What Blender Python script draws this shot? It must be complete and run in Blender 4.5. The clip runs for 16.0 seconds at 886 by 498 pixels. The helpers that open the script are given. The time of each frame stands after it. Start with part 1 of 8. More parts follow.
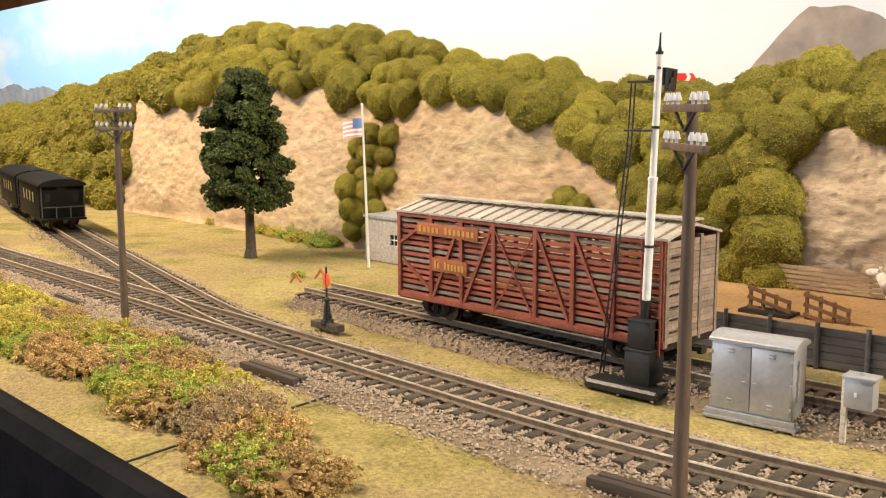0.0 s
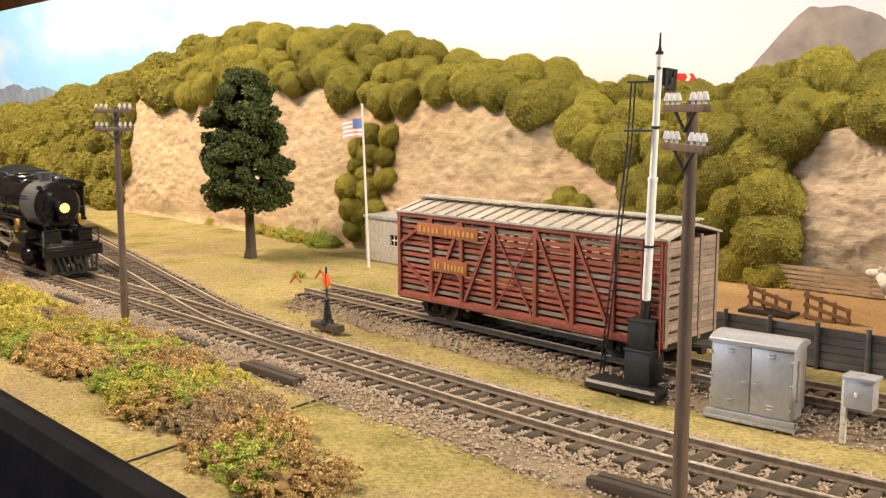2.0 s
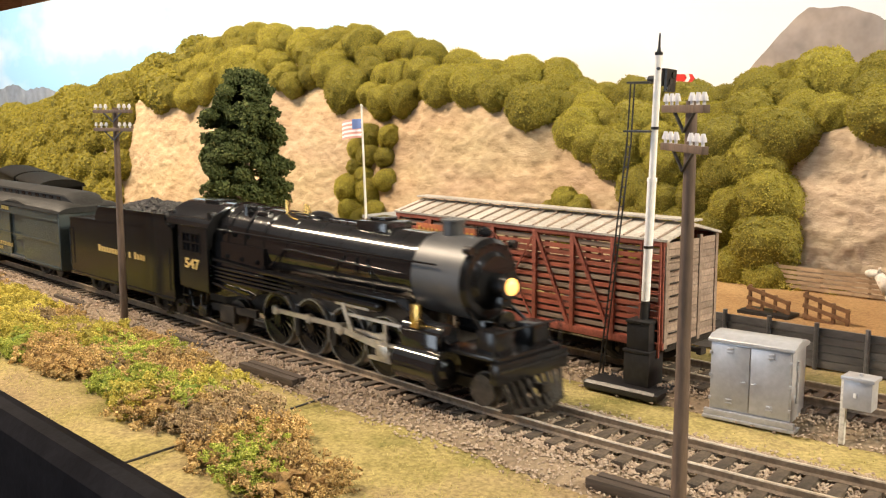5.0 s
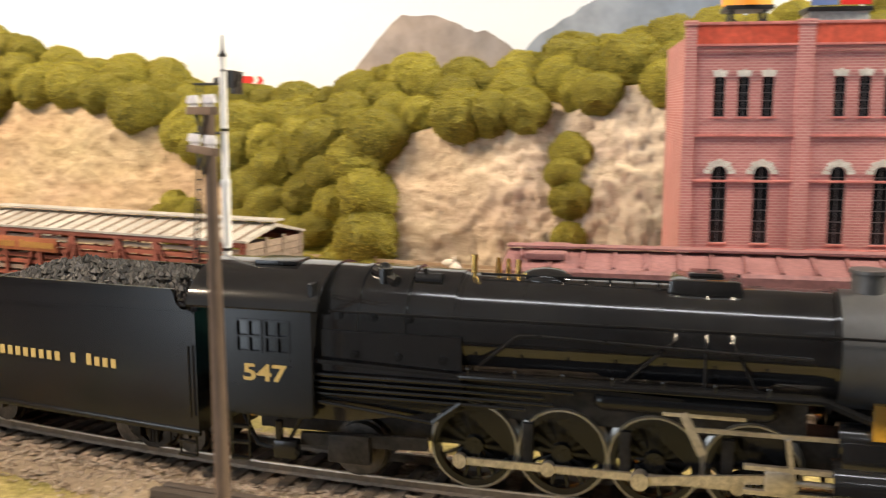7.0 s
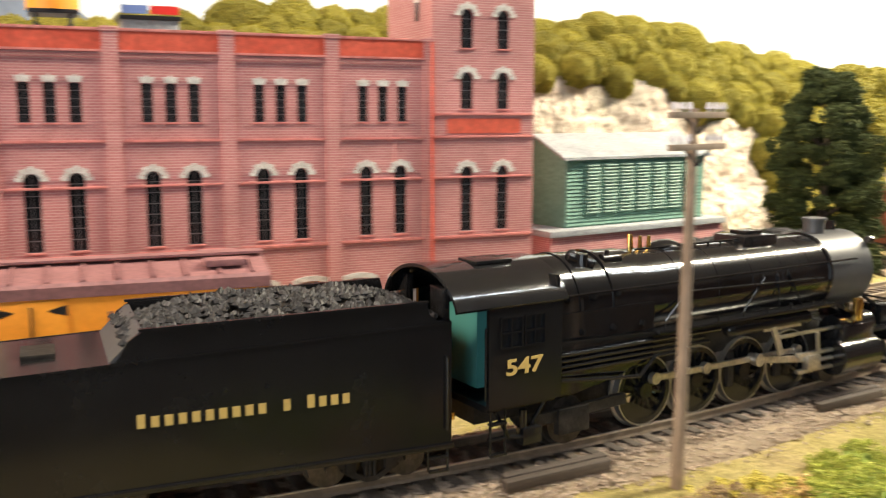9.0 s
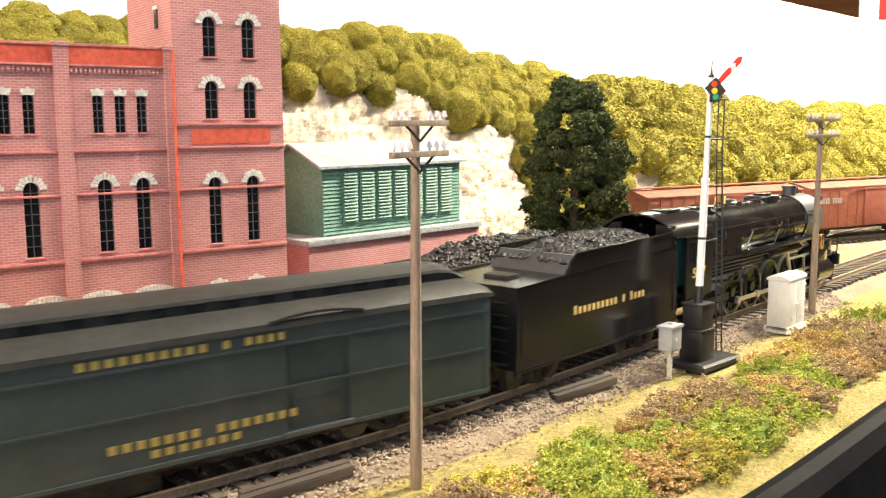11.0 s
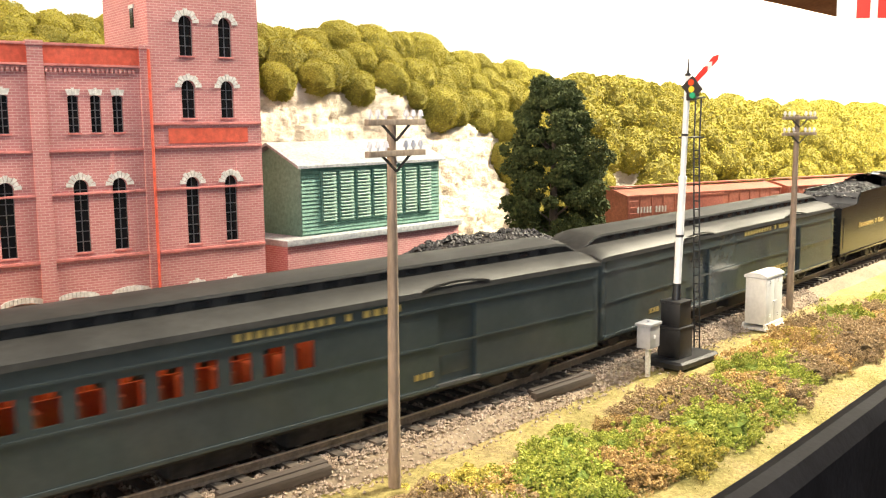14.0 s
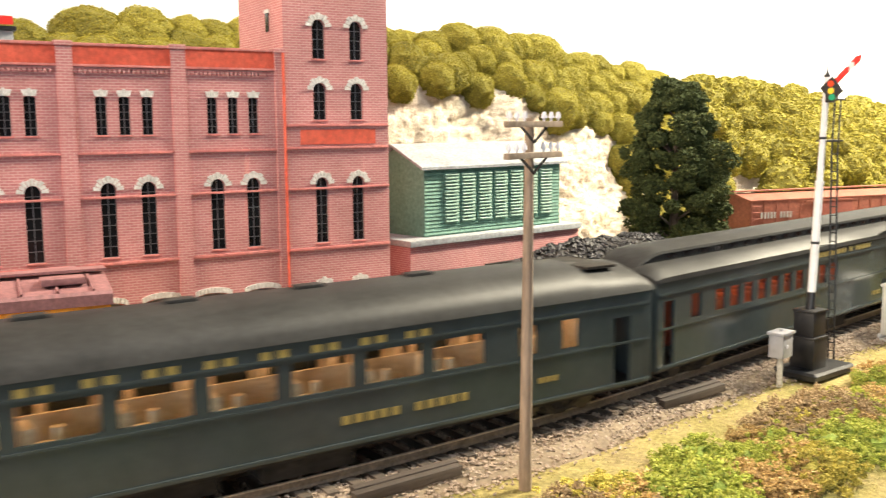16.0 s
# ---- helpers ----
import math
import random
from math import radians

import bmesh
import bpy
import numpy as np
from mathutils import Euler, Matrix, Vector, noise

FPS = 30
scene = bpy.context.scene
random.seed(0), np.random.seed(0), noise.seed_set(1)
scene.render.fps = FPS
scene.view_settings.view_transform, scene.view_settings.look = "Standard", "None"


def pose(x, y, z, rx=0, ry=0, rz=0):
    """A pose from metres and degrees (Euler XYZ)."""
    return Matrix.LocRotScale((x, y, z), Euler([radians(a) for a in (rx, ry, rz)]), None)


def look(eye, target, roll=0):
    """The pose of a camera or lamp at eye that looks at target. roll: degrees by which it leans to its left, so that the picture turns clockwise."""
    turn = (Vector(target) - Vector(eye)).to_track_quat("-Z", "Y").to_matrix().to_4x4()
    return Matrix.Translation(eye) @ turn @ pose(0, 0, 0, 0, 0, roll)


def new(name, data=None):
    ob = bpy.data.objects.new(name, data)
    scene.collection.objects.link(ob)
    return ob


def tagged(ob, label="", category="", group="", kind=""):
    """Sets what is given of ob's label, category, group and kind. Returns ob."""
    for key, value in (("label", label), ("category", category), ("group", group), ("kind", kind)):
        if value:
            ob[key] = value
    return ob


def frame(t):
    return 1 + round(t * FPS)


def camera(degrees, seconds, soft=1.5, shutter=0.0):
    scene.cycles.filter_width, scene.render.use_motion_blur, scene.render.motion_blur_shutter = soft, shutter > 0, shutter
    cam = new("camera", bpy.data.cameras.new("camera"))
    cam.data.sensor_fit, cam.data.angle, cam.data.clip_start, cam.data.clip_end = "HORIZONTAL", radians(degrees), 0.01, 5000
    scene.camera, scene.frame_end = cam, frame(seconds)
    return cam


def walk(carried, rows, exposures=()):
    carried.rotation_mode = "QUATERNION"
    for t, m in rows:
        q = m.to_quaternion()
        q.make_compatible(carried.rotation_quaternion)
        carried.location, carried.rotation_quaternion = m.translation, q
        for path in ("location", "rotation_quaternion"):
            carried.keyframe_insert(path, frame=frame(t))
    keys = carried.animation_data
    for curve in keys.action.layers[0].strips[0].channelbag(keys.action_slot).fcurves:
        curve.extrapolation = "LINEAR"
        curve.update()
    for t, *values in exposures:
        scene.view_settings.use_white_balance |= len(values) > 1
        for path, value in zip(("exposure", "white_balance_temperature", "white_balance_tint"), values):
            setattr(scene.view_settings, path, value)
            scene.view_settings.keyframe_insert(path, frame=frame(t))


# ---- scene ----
# A model railway layout, 1:87. Builders work in millimetres; MM turns them into metres.
MM = 0.001

# ---- camera: a pan head, the lens 76 mm ahead of its pivot ----
PIVOT = Vector((0.0, 0.0, 0.095))
LENS = 0.0762
cam = camera(50.5, 16.0, soft=1.2, shutter=0.5)


def pan(t, yaw, pitch, roll):
    a, p = radians(yaw + 30), radians(pitch)
    eye = PIVOT + LENS * Vector((-math.sin(a), math.cos(a), 0))
    ahead = Vector((-math.sin(a) * math.cos(p), math.cos(a) * math.cos(p), math.sin(p)))
    return (t, look(eye, eye + ahead, roll))


PATH = [
    pan(0.0, 0.0, -8.49, -0.30), pan(3.2, 0.0, -8.47, -0.30), pan(4.9, -0.02, -8.45, -0.28),
    pan(5.3, -0.60, -8.43, -0.26), pan(5.5, -1.86, -8.42, -0.26), pan(5.7, -3.99, -8.40, -0.25),
    pan(6.0, -8.06, -8.41, -0.21), pan(6.5, -14.46, -8.43, -0.20), pan(7.0, -20.53, -8.45, -0.20),
    pan(7.5, -27.60, -8.50, -0.15), pan(8.0, -36.19, -8.44, -0.15), pan(8.5, -44.31, -8.20, -0.05),
    pan(9.0, -53.19, -8.15, 0.03), pan(9.5, -59.36, -7.93, -0.08), pan(10.0, -62.27, -7.76, -0.26),
    pan(10.6, -64.50, -7.68, -0.40), pan(11.4, -66.50, -7.66, -0.48), pan(12.3, -67.07, -7.66, -0.51),
    pan(12.5, -67.01, -7.66, -0.53), pan(13.0, -67.07, -7.68, -0.55), pan(13.5, -67.11, -7.71, -0.57),
    pan(14.0, -66.74, -7.74, -0.59), pan(14.5, -66.67, -7.76, -0.60), pan(15.0, -66.22, -7.70, -0.56),
    pan(15.5, -63.41, -7.62, -0.51), pan(16.0, -60.44, -7.55, -0.46),
]
walk(cam, PATH, exposures=[(0.0, -0.62), (5.3, -0.46), (6.5, -0.40), (7.5, -0.45), (8.5, -0.38), (9.0, -0.25), (9.5, -0.15), (10.0, -0.08), (12.5, 0.05), (16.0, -0.05)])

# ---- light: unseen lamps over the layout, daylight from behind and a dim exhibition room ----
world = bpy.data.worlds.new("room_air")
scene.world = world
world.use_nodes = True
world.node_tree.nodes["Background"].inputs["Color"].default_value = (1.0, 0.95, 0.88, 1)
world.node_tree.nodes["Background"].inputs["Strength"].default_value = 0.5


def ceiling_lamp(x, y, z, sx, sy, watts, colour, aim=None):
    data = bpy.data.lights.new("ceiling_lamp", "AREA")
    data.shape, data.size, data.size_y, data.energy, data.color = "RECTANGLE", sx, sy, watts, colour
    ob = new("ceiling_lamp", data)
    ob.matrix_world = look((x, y, z), aim or (x, y + 0.001, 0))
    return ob


# none is seen: set to brighten parts of the layout or reflect in the engine
ceiling_lamp(-0.95, 0.22, 0.78, 0.8, 0.04, 38, (1.0, 0.79, 0.56), (-0.78, 0.58, 0))
ceiling_lamp(0.20, -0.20, 1.30, 1.3, 0.06, 5.5, (0.95, 0.97, 1.0), (0.3, 0.45, 0))
ceiling_lamp(0.95, 0.00, 1.00, 0.8, 0.02, 4, (0.86, 0.95, 1.0), (0.9, 0.6, 0))
ceiling_lamp(1.30, 0.30, 0.85, 0.9, 0.04, 92, (1.0, 0.89, 0.66), (1.15, 0.75, 0))
ceiling_lamp(1.0, -1.4, 1.45, 1.6, 0.025, 4, (0.9, 0.95, 1.0), (1.0, 0.3, 0))
# unseen bright opening behind the camera, added as a glazed doorway in the south wall
ceiling_lamp(-2.2, -2.93, 0.25, 3.2, 2.4, 155, (0.80, 0.90, 1.0), (-0.5, 0.3, 0.1))

# ---- track geometry: straight, curve, straight ----
H_LEFT, H_RIGHT = radians(-16.0), radians(12.2)
X_LEFT, X_RIGHT, Y_BASE = -175.0, 250.0, 319.75
RADIUS = (X_RIGHT - X_LEFT) / (math.sin(H_RIGHT) - math.sin(H_LEFT))
ARC = RADIUS * (H_RIGHT - H_LEFT)


def along(s, o=0.0):
    """x, y and heading on the line that runs o mm beyond the main track, s mm from the start of its curve."""
    if s < 0:
        h = H_LEFT
        x, y = X_LEFT + s * math.cos(h), s * math.sin(h)
    elif s < ARC:
        h = H_LEFT + s / RADIUS
        x, y = X_LEFT + RADIUS * (math.sin(h) - math.sin(H_LEFT)), RADIUS * (math.cos(H_LEFT) - math.cos(h))
    else:
        h = H_RIGHT
        u = s - ARC
        x, y = X_RIGHT + u * math.cos(h), RADIUS * (math.cos(H_LEFT) - math.cos(H_RIGHT)) + u * math.sin(h)
    return x - o * math.sin(h), y + Y_BASE + o * math.cos(h), h


def smooth(a, b, x):
    u = min(1.0, max(0.0, (x - a) / (b - a)))
    return u * u * (3 - 2 * u)


def table(x, *pairs):
    return float(np.interp(x, [p[0] for p in pairs], [p[1] for p in pairs]))


def fuzz(x, y, z, f, octaves=3):
    return noise.fractal(Vector((x * f, y * f, z * f)), 1.0, 2.0, octaves)


# ---- materials ----
def shader(name):
    m = bpy.data.materials.new(name)
    m.use_nodes = True
    nt = m.node_tree
    return m, nt, nt.nodes["Principled BSDF"]


def node(nt, kind, **values):
    n = nt.nodes.new(kind)
    for key, value in values.items():
        n.inputs[key].default_value = value
    return n


def surf(name, c1, c2, scale=60.0, fine=900.0, rough=0.8, metal=0.0, bump=0.3, deep=0.0004, vary=0.0, spread=0.18, stretch=(1, 1, 1), coat=0.0, sheen=0.25):
    """Two colours mixed by a broad noise, a fine grain in tone and relief, and a tone of its own for each object."""
    m, nt, b = shader(name)
    co = nt.nodes.new("ShaderNodeTexCoord")
    mp = node(nt, "ShaderNodeMapping", Scale=stretch)
    nt.links.new(co.outputs["Object"], mp.inputs["Vector"])
    n1 = node(nt, "ShaderNodeTexNoise", Scale=scale, Detail=5.0, Roughness=0.6)
    n2 = node(nt, "ShaderNodeTexNoise", Scale=fine, Detail=3.0, Roughness=0.6)
    for n in (n1, n2):
        nt.links.new(mp.outputs["Vector"], n.inputs["Vector"])
    ramp = nt.nodes.new("ShaderNodeValToRGB")
    ramp.color_ramp.elements[0].position, ramp.color_ramp.elements[1].position = 0.5 - spread, 0.5 + spread
    ramp.color_ramp.elements[0].color, ramp.color_ramp.elements[1].color = (*c1, 1), (*c2, 1)
    nt.links.new(n1.outputs["Fac"], ramp.inputs["Fac"])
    tone = node(nt, "ShaderNodeMapRange", **{"From Min": 0.3, "From Max": 0.7, "To Min": 1 - sheen, "To Max": 1 + sheen})
    nt.links.new(n2.outputs["Fac"], tone.inputs["Value"])
    hsv = nt.nodes.new("ShaderNodeHueSaturation")
    nt.links.new(ramp.outputs["Color"], hsv.inputs["Color"])
    last = tone.outputs["Result"]
    if vary:
        info = nt.nodes.new("ShaderNodeObjectInfo")
        r = node(nt, "ShaderNodeMapRange", **{"To Min": 1 - vary, "To Max": 1 + vary})
        nt.links.new(info.outputs["Random"], r.inputs["Value"])
        mul = nt.nodes.new("ShaderNodeMath")
        mul.operation = "MULTIPLY"
        nt.links.new(r.outputs["Result"], mul.inputs[0])
        nt.links.new(last, mul.inputs[1])
        last = mul.outputs["Value"]
    nt.links.new(last, hsv.inputs["Value"])
    nt.links.new(hsv.outputs["Color"], b.inputs["Base Color"])
    b.inputs["Roughness"].default_value, b.inputs["Metallic"].default_value = rough, metal
    b.inputs["Coat Weight"].default_value = coat
    if bump:
        bp = node(nt, "ShaderNodeBump", Strength=bump, Distance=deep)
        nt.links.new(n2.outputs["Fac"], bp.inputs["Height"])
        nt.links.new(bp.outputs["Normal"], b.inputs["Normal"])
    return m


def leafy(name, colours, rough=0.9):
    """Foam foliage: each bit takes a colour of its own, each plant a tone."""
    m, nt, b = shader(name)
    geo = nt.nodes.new("ShaderNodeNewGeometry")
    ramp = nt.nodes.new("ShaderNodeValToRGB")
    while len(ramp.color_ramp.elements) < len(colours):
        ramp.color_ramp.elements.new(0.5)
    for i, c in enumerate(colours):
        ramp.color_ramp.elements[i].position = i / max(1, len(colours) - 1)
        ramp.color_ramp.elements[i].color = (*c, 1)
    nt.links.new(geo.outputs["Random Per Island"], ramp.inputs["Fac"])
    info = nt.nodes.new("ShaderNodeObjectInfo")
    r = node(nt, "ShaderNodeMapRange", **{"To Min": 0.8, "To Max": 1.2})
    nt.links.new(info.outputs["Random"], r.inputs["Value"])
    hsv = nt.nodes.new("ShaderNodeHueSaturation")
    nt.links.new(ramp.outputs["Color"], hsv.inputs["Color"])
    nt.links.new(r.outputs["Result"], hsv.inputs["Value"])
    nt.links.new(hsv.outputs["Color"], b.inputs["Base Color"])
    b.inputs["Roughness"].default_value = rough
    b.inputs["Specular IOR Level"].default_value = 0.15
    return m


def plain(name, c, rough=0.5, metal=0.0, glow=0.0, coat=0.0):
    m, nt, b = shader(name)
    b.inputs["Base Color"].default_value = (*c, 1)
    b.inputs["Roughness"].default_value, b.inputs["Metallic"].default_value = rough, metal
    b.inputs["Coat Weight"].default_value = coat
    if glow:
        b.inputs["Emission Color"].default_value = (*c, 1)
        b.inputs["Emission Strength"].default_value = glow
    return m


def brickwork(name, c1, c2, mortar):
    m, nt, b = shader(name)
    co = nt.nodes.new("ShaderNodeTexCoord")
    sep = nt.nodes.new("ShaderNodeSeparateXYZ")
    nt.links.new(co.outputs["Object"], sep.inputs["Vector"])
    add = nt.nodes.new("ShaderNodeMath")
    nt.links.new(sep.outputs["X"], add.inputs[0])
    nt.links.new(sep.outputs["Y"], add.inputs[1])
    com = nt.nodes.new("ShaderNodeCombineXYZ")
    nt.links.new(add.outputs["Value"], com.inputs["X"])
    nt.links.new(sep.outputs["Z"], com.inputs["Y"])
    br = node(nt, "ShaderNodeTexBrick", Color1=(*c1, 1), Color2=(*c2, 1), Mortar=(*mortar, 1), Scale=1.0)
    br.inputs["Mortar Size"].default_value = 0.00013
    br.inputs["Mortar Smooth"].default_value = 0.3
    br.inputs["Brick Width"].default_value = 0.0028
    br.inputs["Row Height"].default_value = 0.00095
    nt.links.new(com.outputs["Vector"], br.inputs["Vector"])
    n1 = node(nt, "ShaderNodeTexNoise", Scale=35.0, Detail=6.0)
    nt.links.new(co.outputs["Object"], n1.inputs["Vector"])
    tone = node(nt, "ShaderNodeMapRange", **{"From Min": 0.3, "From Max": 0.7, "To Min": 0.82, "To Max": 1.18})
    nt.links.new(n1.outputs["Fac"], tone.inputs["Value"])
    hsv = nt.nodes.new("ShaderNodeHueSaturation")
    nt.links.new(br.outputs["Color"], hsv.inputs["Color"])
    nt.links.new(tone.outputs["Result"], hsv.inputs["Value"])
    nt.links.new(hsv.outputs["Color"], b.inputs["Base Color"])
    b.inputs["Roughness"].default_value = 0.75
    bp = node(nt, "ShaderNodeBump", Strength=0.5, Distance=0.0002)
    bp.invert = True
    nt.links.new(br.outputs["Fac"], bp.inputs["Height"])
    nt.links.new(bp.outputs["Normal"], b.inputs["Normal"])
    return m


def rockface(name, c1, c2, c3):
    m, nt, b = shader(name)
    co = nt.nodes.new("ShaderNodeTexCoord")
    mp = node(nt, "ShaderNodeMapping", Scale=(1, 1, 2.4), Rotation=(0.25, 0.2, 0))
    nt.links.new(co.outputs["Object"], mp.inputs["Vector"])
    n1 = node(nt, "ShaderNodeTexNoise", Scale=95.0, Detail=8.0, Roughness=0.7)
    n2 = node(nt, "ShaderNodeTexNoise", Scale=14.0, Detail=4.0)
    for n in (n1, n2):
        nt.links.new(mp.outputs["Vector"], n.inputs["Vector"])
    ramp = nt.nodes.new("ShaderNodeValToRGB")
    ramp.color_ramp.elements.new(0.5)
    for e, p, c in zip(ramp.color_ramp.elements, (0.30, 0.46, 0.66), (c1, c2, c3)):
        e.position, e.color = p, (*c, 1)
    nt.links.new(n1.outputs["Fac"], ramp.inputs["Fac"])
    mix = nt.nodes.new("ShaderNodeMixRGB")
    mix.blend_type = "MULTIPLY"
    mix.inputs["Fac"].default_value = 0.22
    nt.links.new(ramp.outputs["Color"], mix.inputs["Color1"])
    nt.links.new(n2.outputs["Color"], mix.inputs["Color2"])
    bright = node(nt, "ShaderNodeHueSaturation", Saturation=0.95, Value=1.1)
    nt.links.new(mix.outputs["Color"], bright.inputs["Color"])
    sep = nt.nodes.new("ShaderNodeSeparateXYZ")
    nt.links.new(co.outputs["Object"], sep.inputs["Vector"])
    # paler plaster towards the right; the whiter, cooler light there is coloured in too
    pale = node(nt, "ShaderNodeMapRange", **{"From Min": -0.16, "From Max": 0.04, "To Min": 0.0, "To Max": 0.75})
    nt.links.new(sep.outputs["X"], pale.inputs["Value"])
    pale_lit = node(nt, "ShaderNodeHueSaturation", Saturation=0.52, Value=1.42)
    nt.links.new(bright.outputs["Color"], pale_lit.inputs["Color"])
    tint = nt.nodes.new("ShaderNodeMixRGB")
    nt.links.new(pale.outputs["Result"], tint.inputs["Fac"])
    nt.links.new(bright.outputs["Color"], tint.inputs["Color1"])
    nt.links.new(pale_lit.outputs["Color"], tint.inputs["Color2"])
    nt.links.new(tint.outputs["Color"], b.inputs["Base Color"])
    b.inputs["Roughness"].default_value = 0.95
    bp = node(nt, "ShaderNodeBump", Strength=0.9, Distance=0.0018)
    nt.links.new(n1.outputs["Fac"], bp.inputs["Height"])
    nt.links.new(bp.outputs["Normal"], b.inputs["Normal"])
    return m


def turf(name):
    """Straw and grass turf with bare earth beside the tracks."""
    m, nt, b = shader(name)
    co = nt.nodes.new("ShaderNodeTexCoord")
    n1 = node(nt, "ShaderNodeTexNoise", Scale=26.0, Detail=6.0, Roughness=0.62)
    n2 = node(nt, "ShaderNodeTexNoise", Scale=700.0, Detail=4.0, Roughness=0.7)
    n3 = node(nt, "ShaderNodeTexNoise", Scale=13.0, Detail=5.0, Roughness=0.6)
    for n in (n1, n2, n3):
        nt.links.new(co.outputs["Object"], n.inputs["Vector"])
    ramp = nt.nodes.new("ShaderNodeValToRGB")
    for _ in range(2):
        ramp.color_ramp.elements.new(0.5)
    for e, p, c in zip(ramp.color_ramp.elements, (0.30, 0.44, 0.56, 0.70), ((0.15, 0.14, 0.045), (0.27, 0.225, 0.088), (0.35, 0.285, 0.125), (0.24, 0.185, 0.095))):
        e.position, e.color = p, (*c, 1)
    nt.links.new(n1.outputs["Fac"], ramp.inputs["Fac"])
    tone = node(nt, "ShaderNodeMapRange", **{"From Min": 0.3, "From Max": 0.7, "To Min": 0.55, "To Max": 1.35})
    nt.links.new(n2.outputs["Fac"], tone.inputs["Value"])
    hsv = nt.nodes.new("ShaderNodeHueSaturation")
    worn = node(nt, "ShaderNodeMapRange", **{"From Min": 0.50, "From Max": 0.66, "To Min": 0.0, "To Max": 0.75})
    nt.links.new(n3.outputs["Fac"], worn.inputs["Value"])
    patch = node(nt, "ShaderNodeMixRGB", Color2=(0.24, 0.175, 0.105, 1))
    nt.links.new(worn.outputs["Result"], patch.inputs["Fac"])
    nt.links.new(ramp.outputs["Color"], patch.inputs["Color1"])
    nt.links.new(patch.outputs["Color"], hsv.inputs["Color"])
    nt.links.new(tone.outputs["Result"], hsv.inputs["Value"])
    nt.links.new(hsv.outputs["Color"], b.inputs["Base Color"])
    b.inputs["Roughness"].default_value = 1.0
    b.inputs["Specular IOR Level"].default_value = 0.1
    bp = node(nt, "ShaderNodeBump", Strength=0.8, Distance=0.0006)
    nt.links.new(n2.outputs["Fac"], bp.inputs["Height"])
    nt.links.new(bp.outputs["Normal"], b.inputs["Normal"])
    return m


def printed_sky(name):
    """The backdrop's print: blue with soft white cloud."""
    m, nt, b = shader(name)
    co = nt.nodes.new("ShaderNodeTexCoord")
    mp = node(nt, "ShaderNodeMapping", Scale=(1, 1, 2.2))
    nt.links.new(co.outputs["Object"], mp.inputs["Vector"])
    n1 = node(nt, "ShaderNodeTexNoise", Scale=4.2, Detail=5.0, Roughness=0.5)
    nt.links.new(mp.outputs["Vector"], n1.inputs["Vector"])
    sep = nt.nodes.new("ShaderNodeSeparateXYZ")
    nt.links.new(co.outputs["Object"], sep.inputs["Vector"])
    side = node(nt, "ShaderNodeMapRange", **{"From Min": -0.75, "From Max": -0.3, "To Min": -0.05, "To Max": 0.35})
    nt.links.new(sep.outputs["X"], side.inputs["Value"])
    add = nt.nodes.new("ShaderNodeMath")
    nt.links.new(n1.outputs["Fac"], add.inputs[0])
    nt.links.new(side.outputs["Result"], add.inputs[1])
    ramp = nt.nodes.new("ShaderNodeValToRGB")
    for e, p, c in zip(ramp.color_ramp.elements, (0.45, 0.66), ((0.30, 0.56, 0.86), (0.68, 0.73, 0.80))):
        e.position, e.color = p, (*c, 1)
    nt.links.new(add.outputs["Value"], ramp.inputs["Fac"])
    nt.links.new(ramp.outputs["Color"], b.inputs["Base Color"])
    b.inputs["Roughness"].default_value = 0.7
    return m


M_TURF = turf("straw_turf")
M_EARTH = surf("bare_earth", (0.16, 0.12, 0.083), (0.27, 0.21, 0.14), 40, 900, 0.95, bump=0.5)
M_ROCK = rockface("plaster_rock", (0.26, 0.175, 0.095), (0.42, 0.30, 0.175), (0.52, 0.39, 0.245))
M_SKY = printed_sky("printed_sky")
M_MOUNT = surf("painted_mountain", (0.22, 0.20, 0.20), (0.42, 0.33, 0.27), 9, 60, 0.8, bump=0)
M_RANGE = surf("painted_range", (0.16, 0.20, 0.28), (0.26, 0.29, 0.34), 12, 60, 0.8, bump=0)
M_STONE = leafy("ballast_stone", [(0.20, 0.15, 0.115), (0.35, 0.28, 0.22), (0.26, 0.20, 0.155), (0.42, 0.345, 0.275), (0.30, 0.23, 0.175)])
M_TIE = surf("stained_tie", (0.04, 0.031, 0.024), (0.105, 0.08, 0.06), 300, 1500, 0.8, vary=0.35)
M_SOOT = surf("sooty_black", (0.004, 0.004, 0.004), (0.010, 0.009, 0.008), 80, 600, 0.6, bump=0.2)
M_RUSTORANGE = surf("rusty_orange", (0.30, 0.10, 0.04), (0.50, 0.16, 0.05), 200, 900, 0.6)
M_TIMBER = surf("creosoted_timber", (0.035, 0.026, 0.021), (0.075, 0.056, 0.045), 200, 1500, 0.7, stretch=(0.1, 1, 1))
M_RAILSIDE = surf("rusty_rail", (0.16, 0.12, 0.085), (0.27, 0.205, 0.145), 200, 900, 0.55, 0.25, bump=0.1)
M_RAILTOP = surf("worn_railhead", (0.42, 0.345, 0.26), (0.60, 0.51, 0.40), 80, 900, 0.35, 0.35, bump=0)
M_BLACKFASCIA = surf("black_fascia", (0.004, 0.004, 0.006), (0.010, 0.010, 0.013), 30, 300, 0.6)
M_SHRUB = leafy("olive_foam", [(0.225, 0.195, 0.028), (0.28, 0.245, 0.036), (0.25, 0.215, 0.031), (0.33, 0.285, 0.048), (0.27, 0.235, 0.034)])
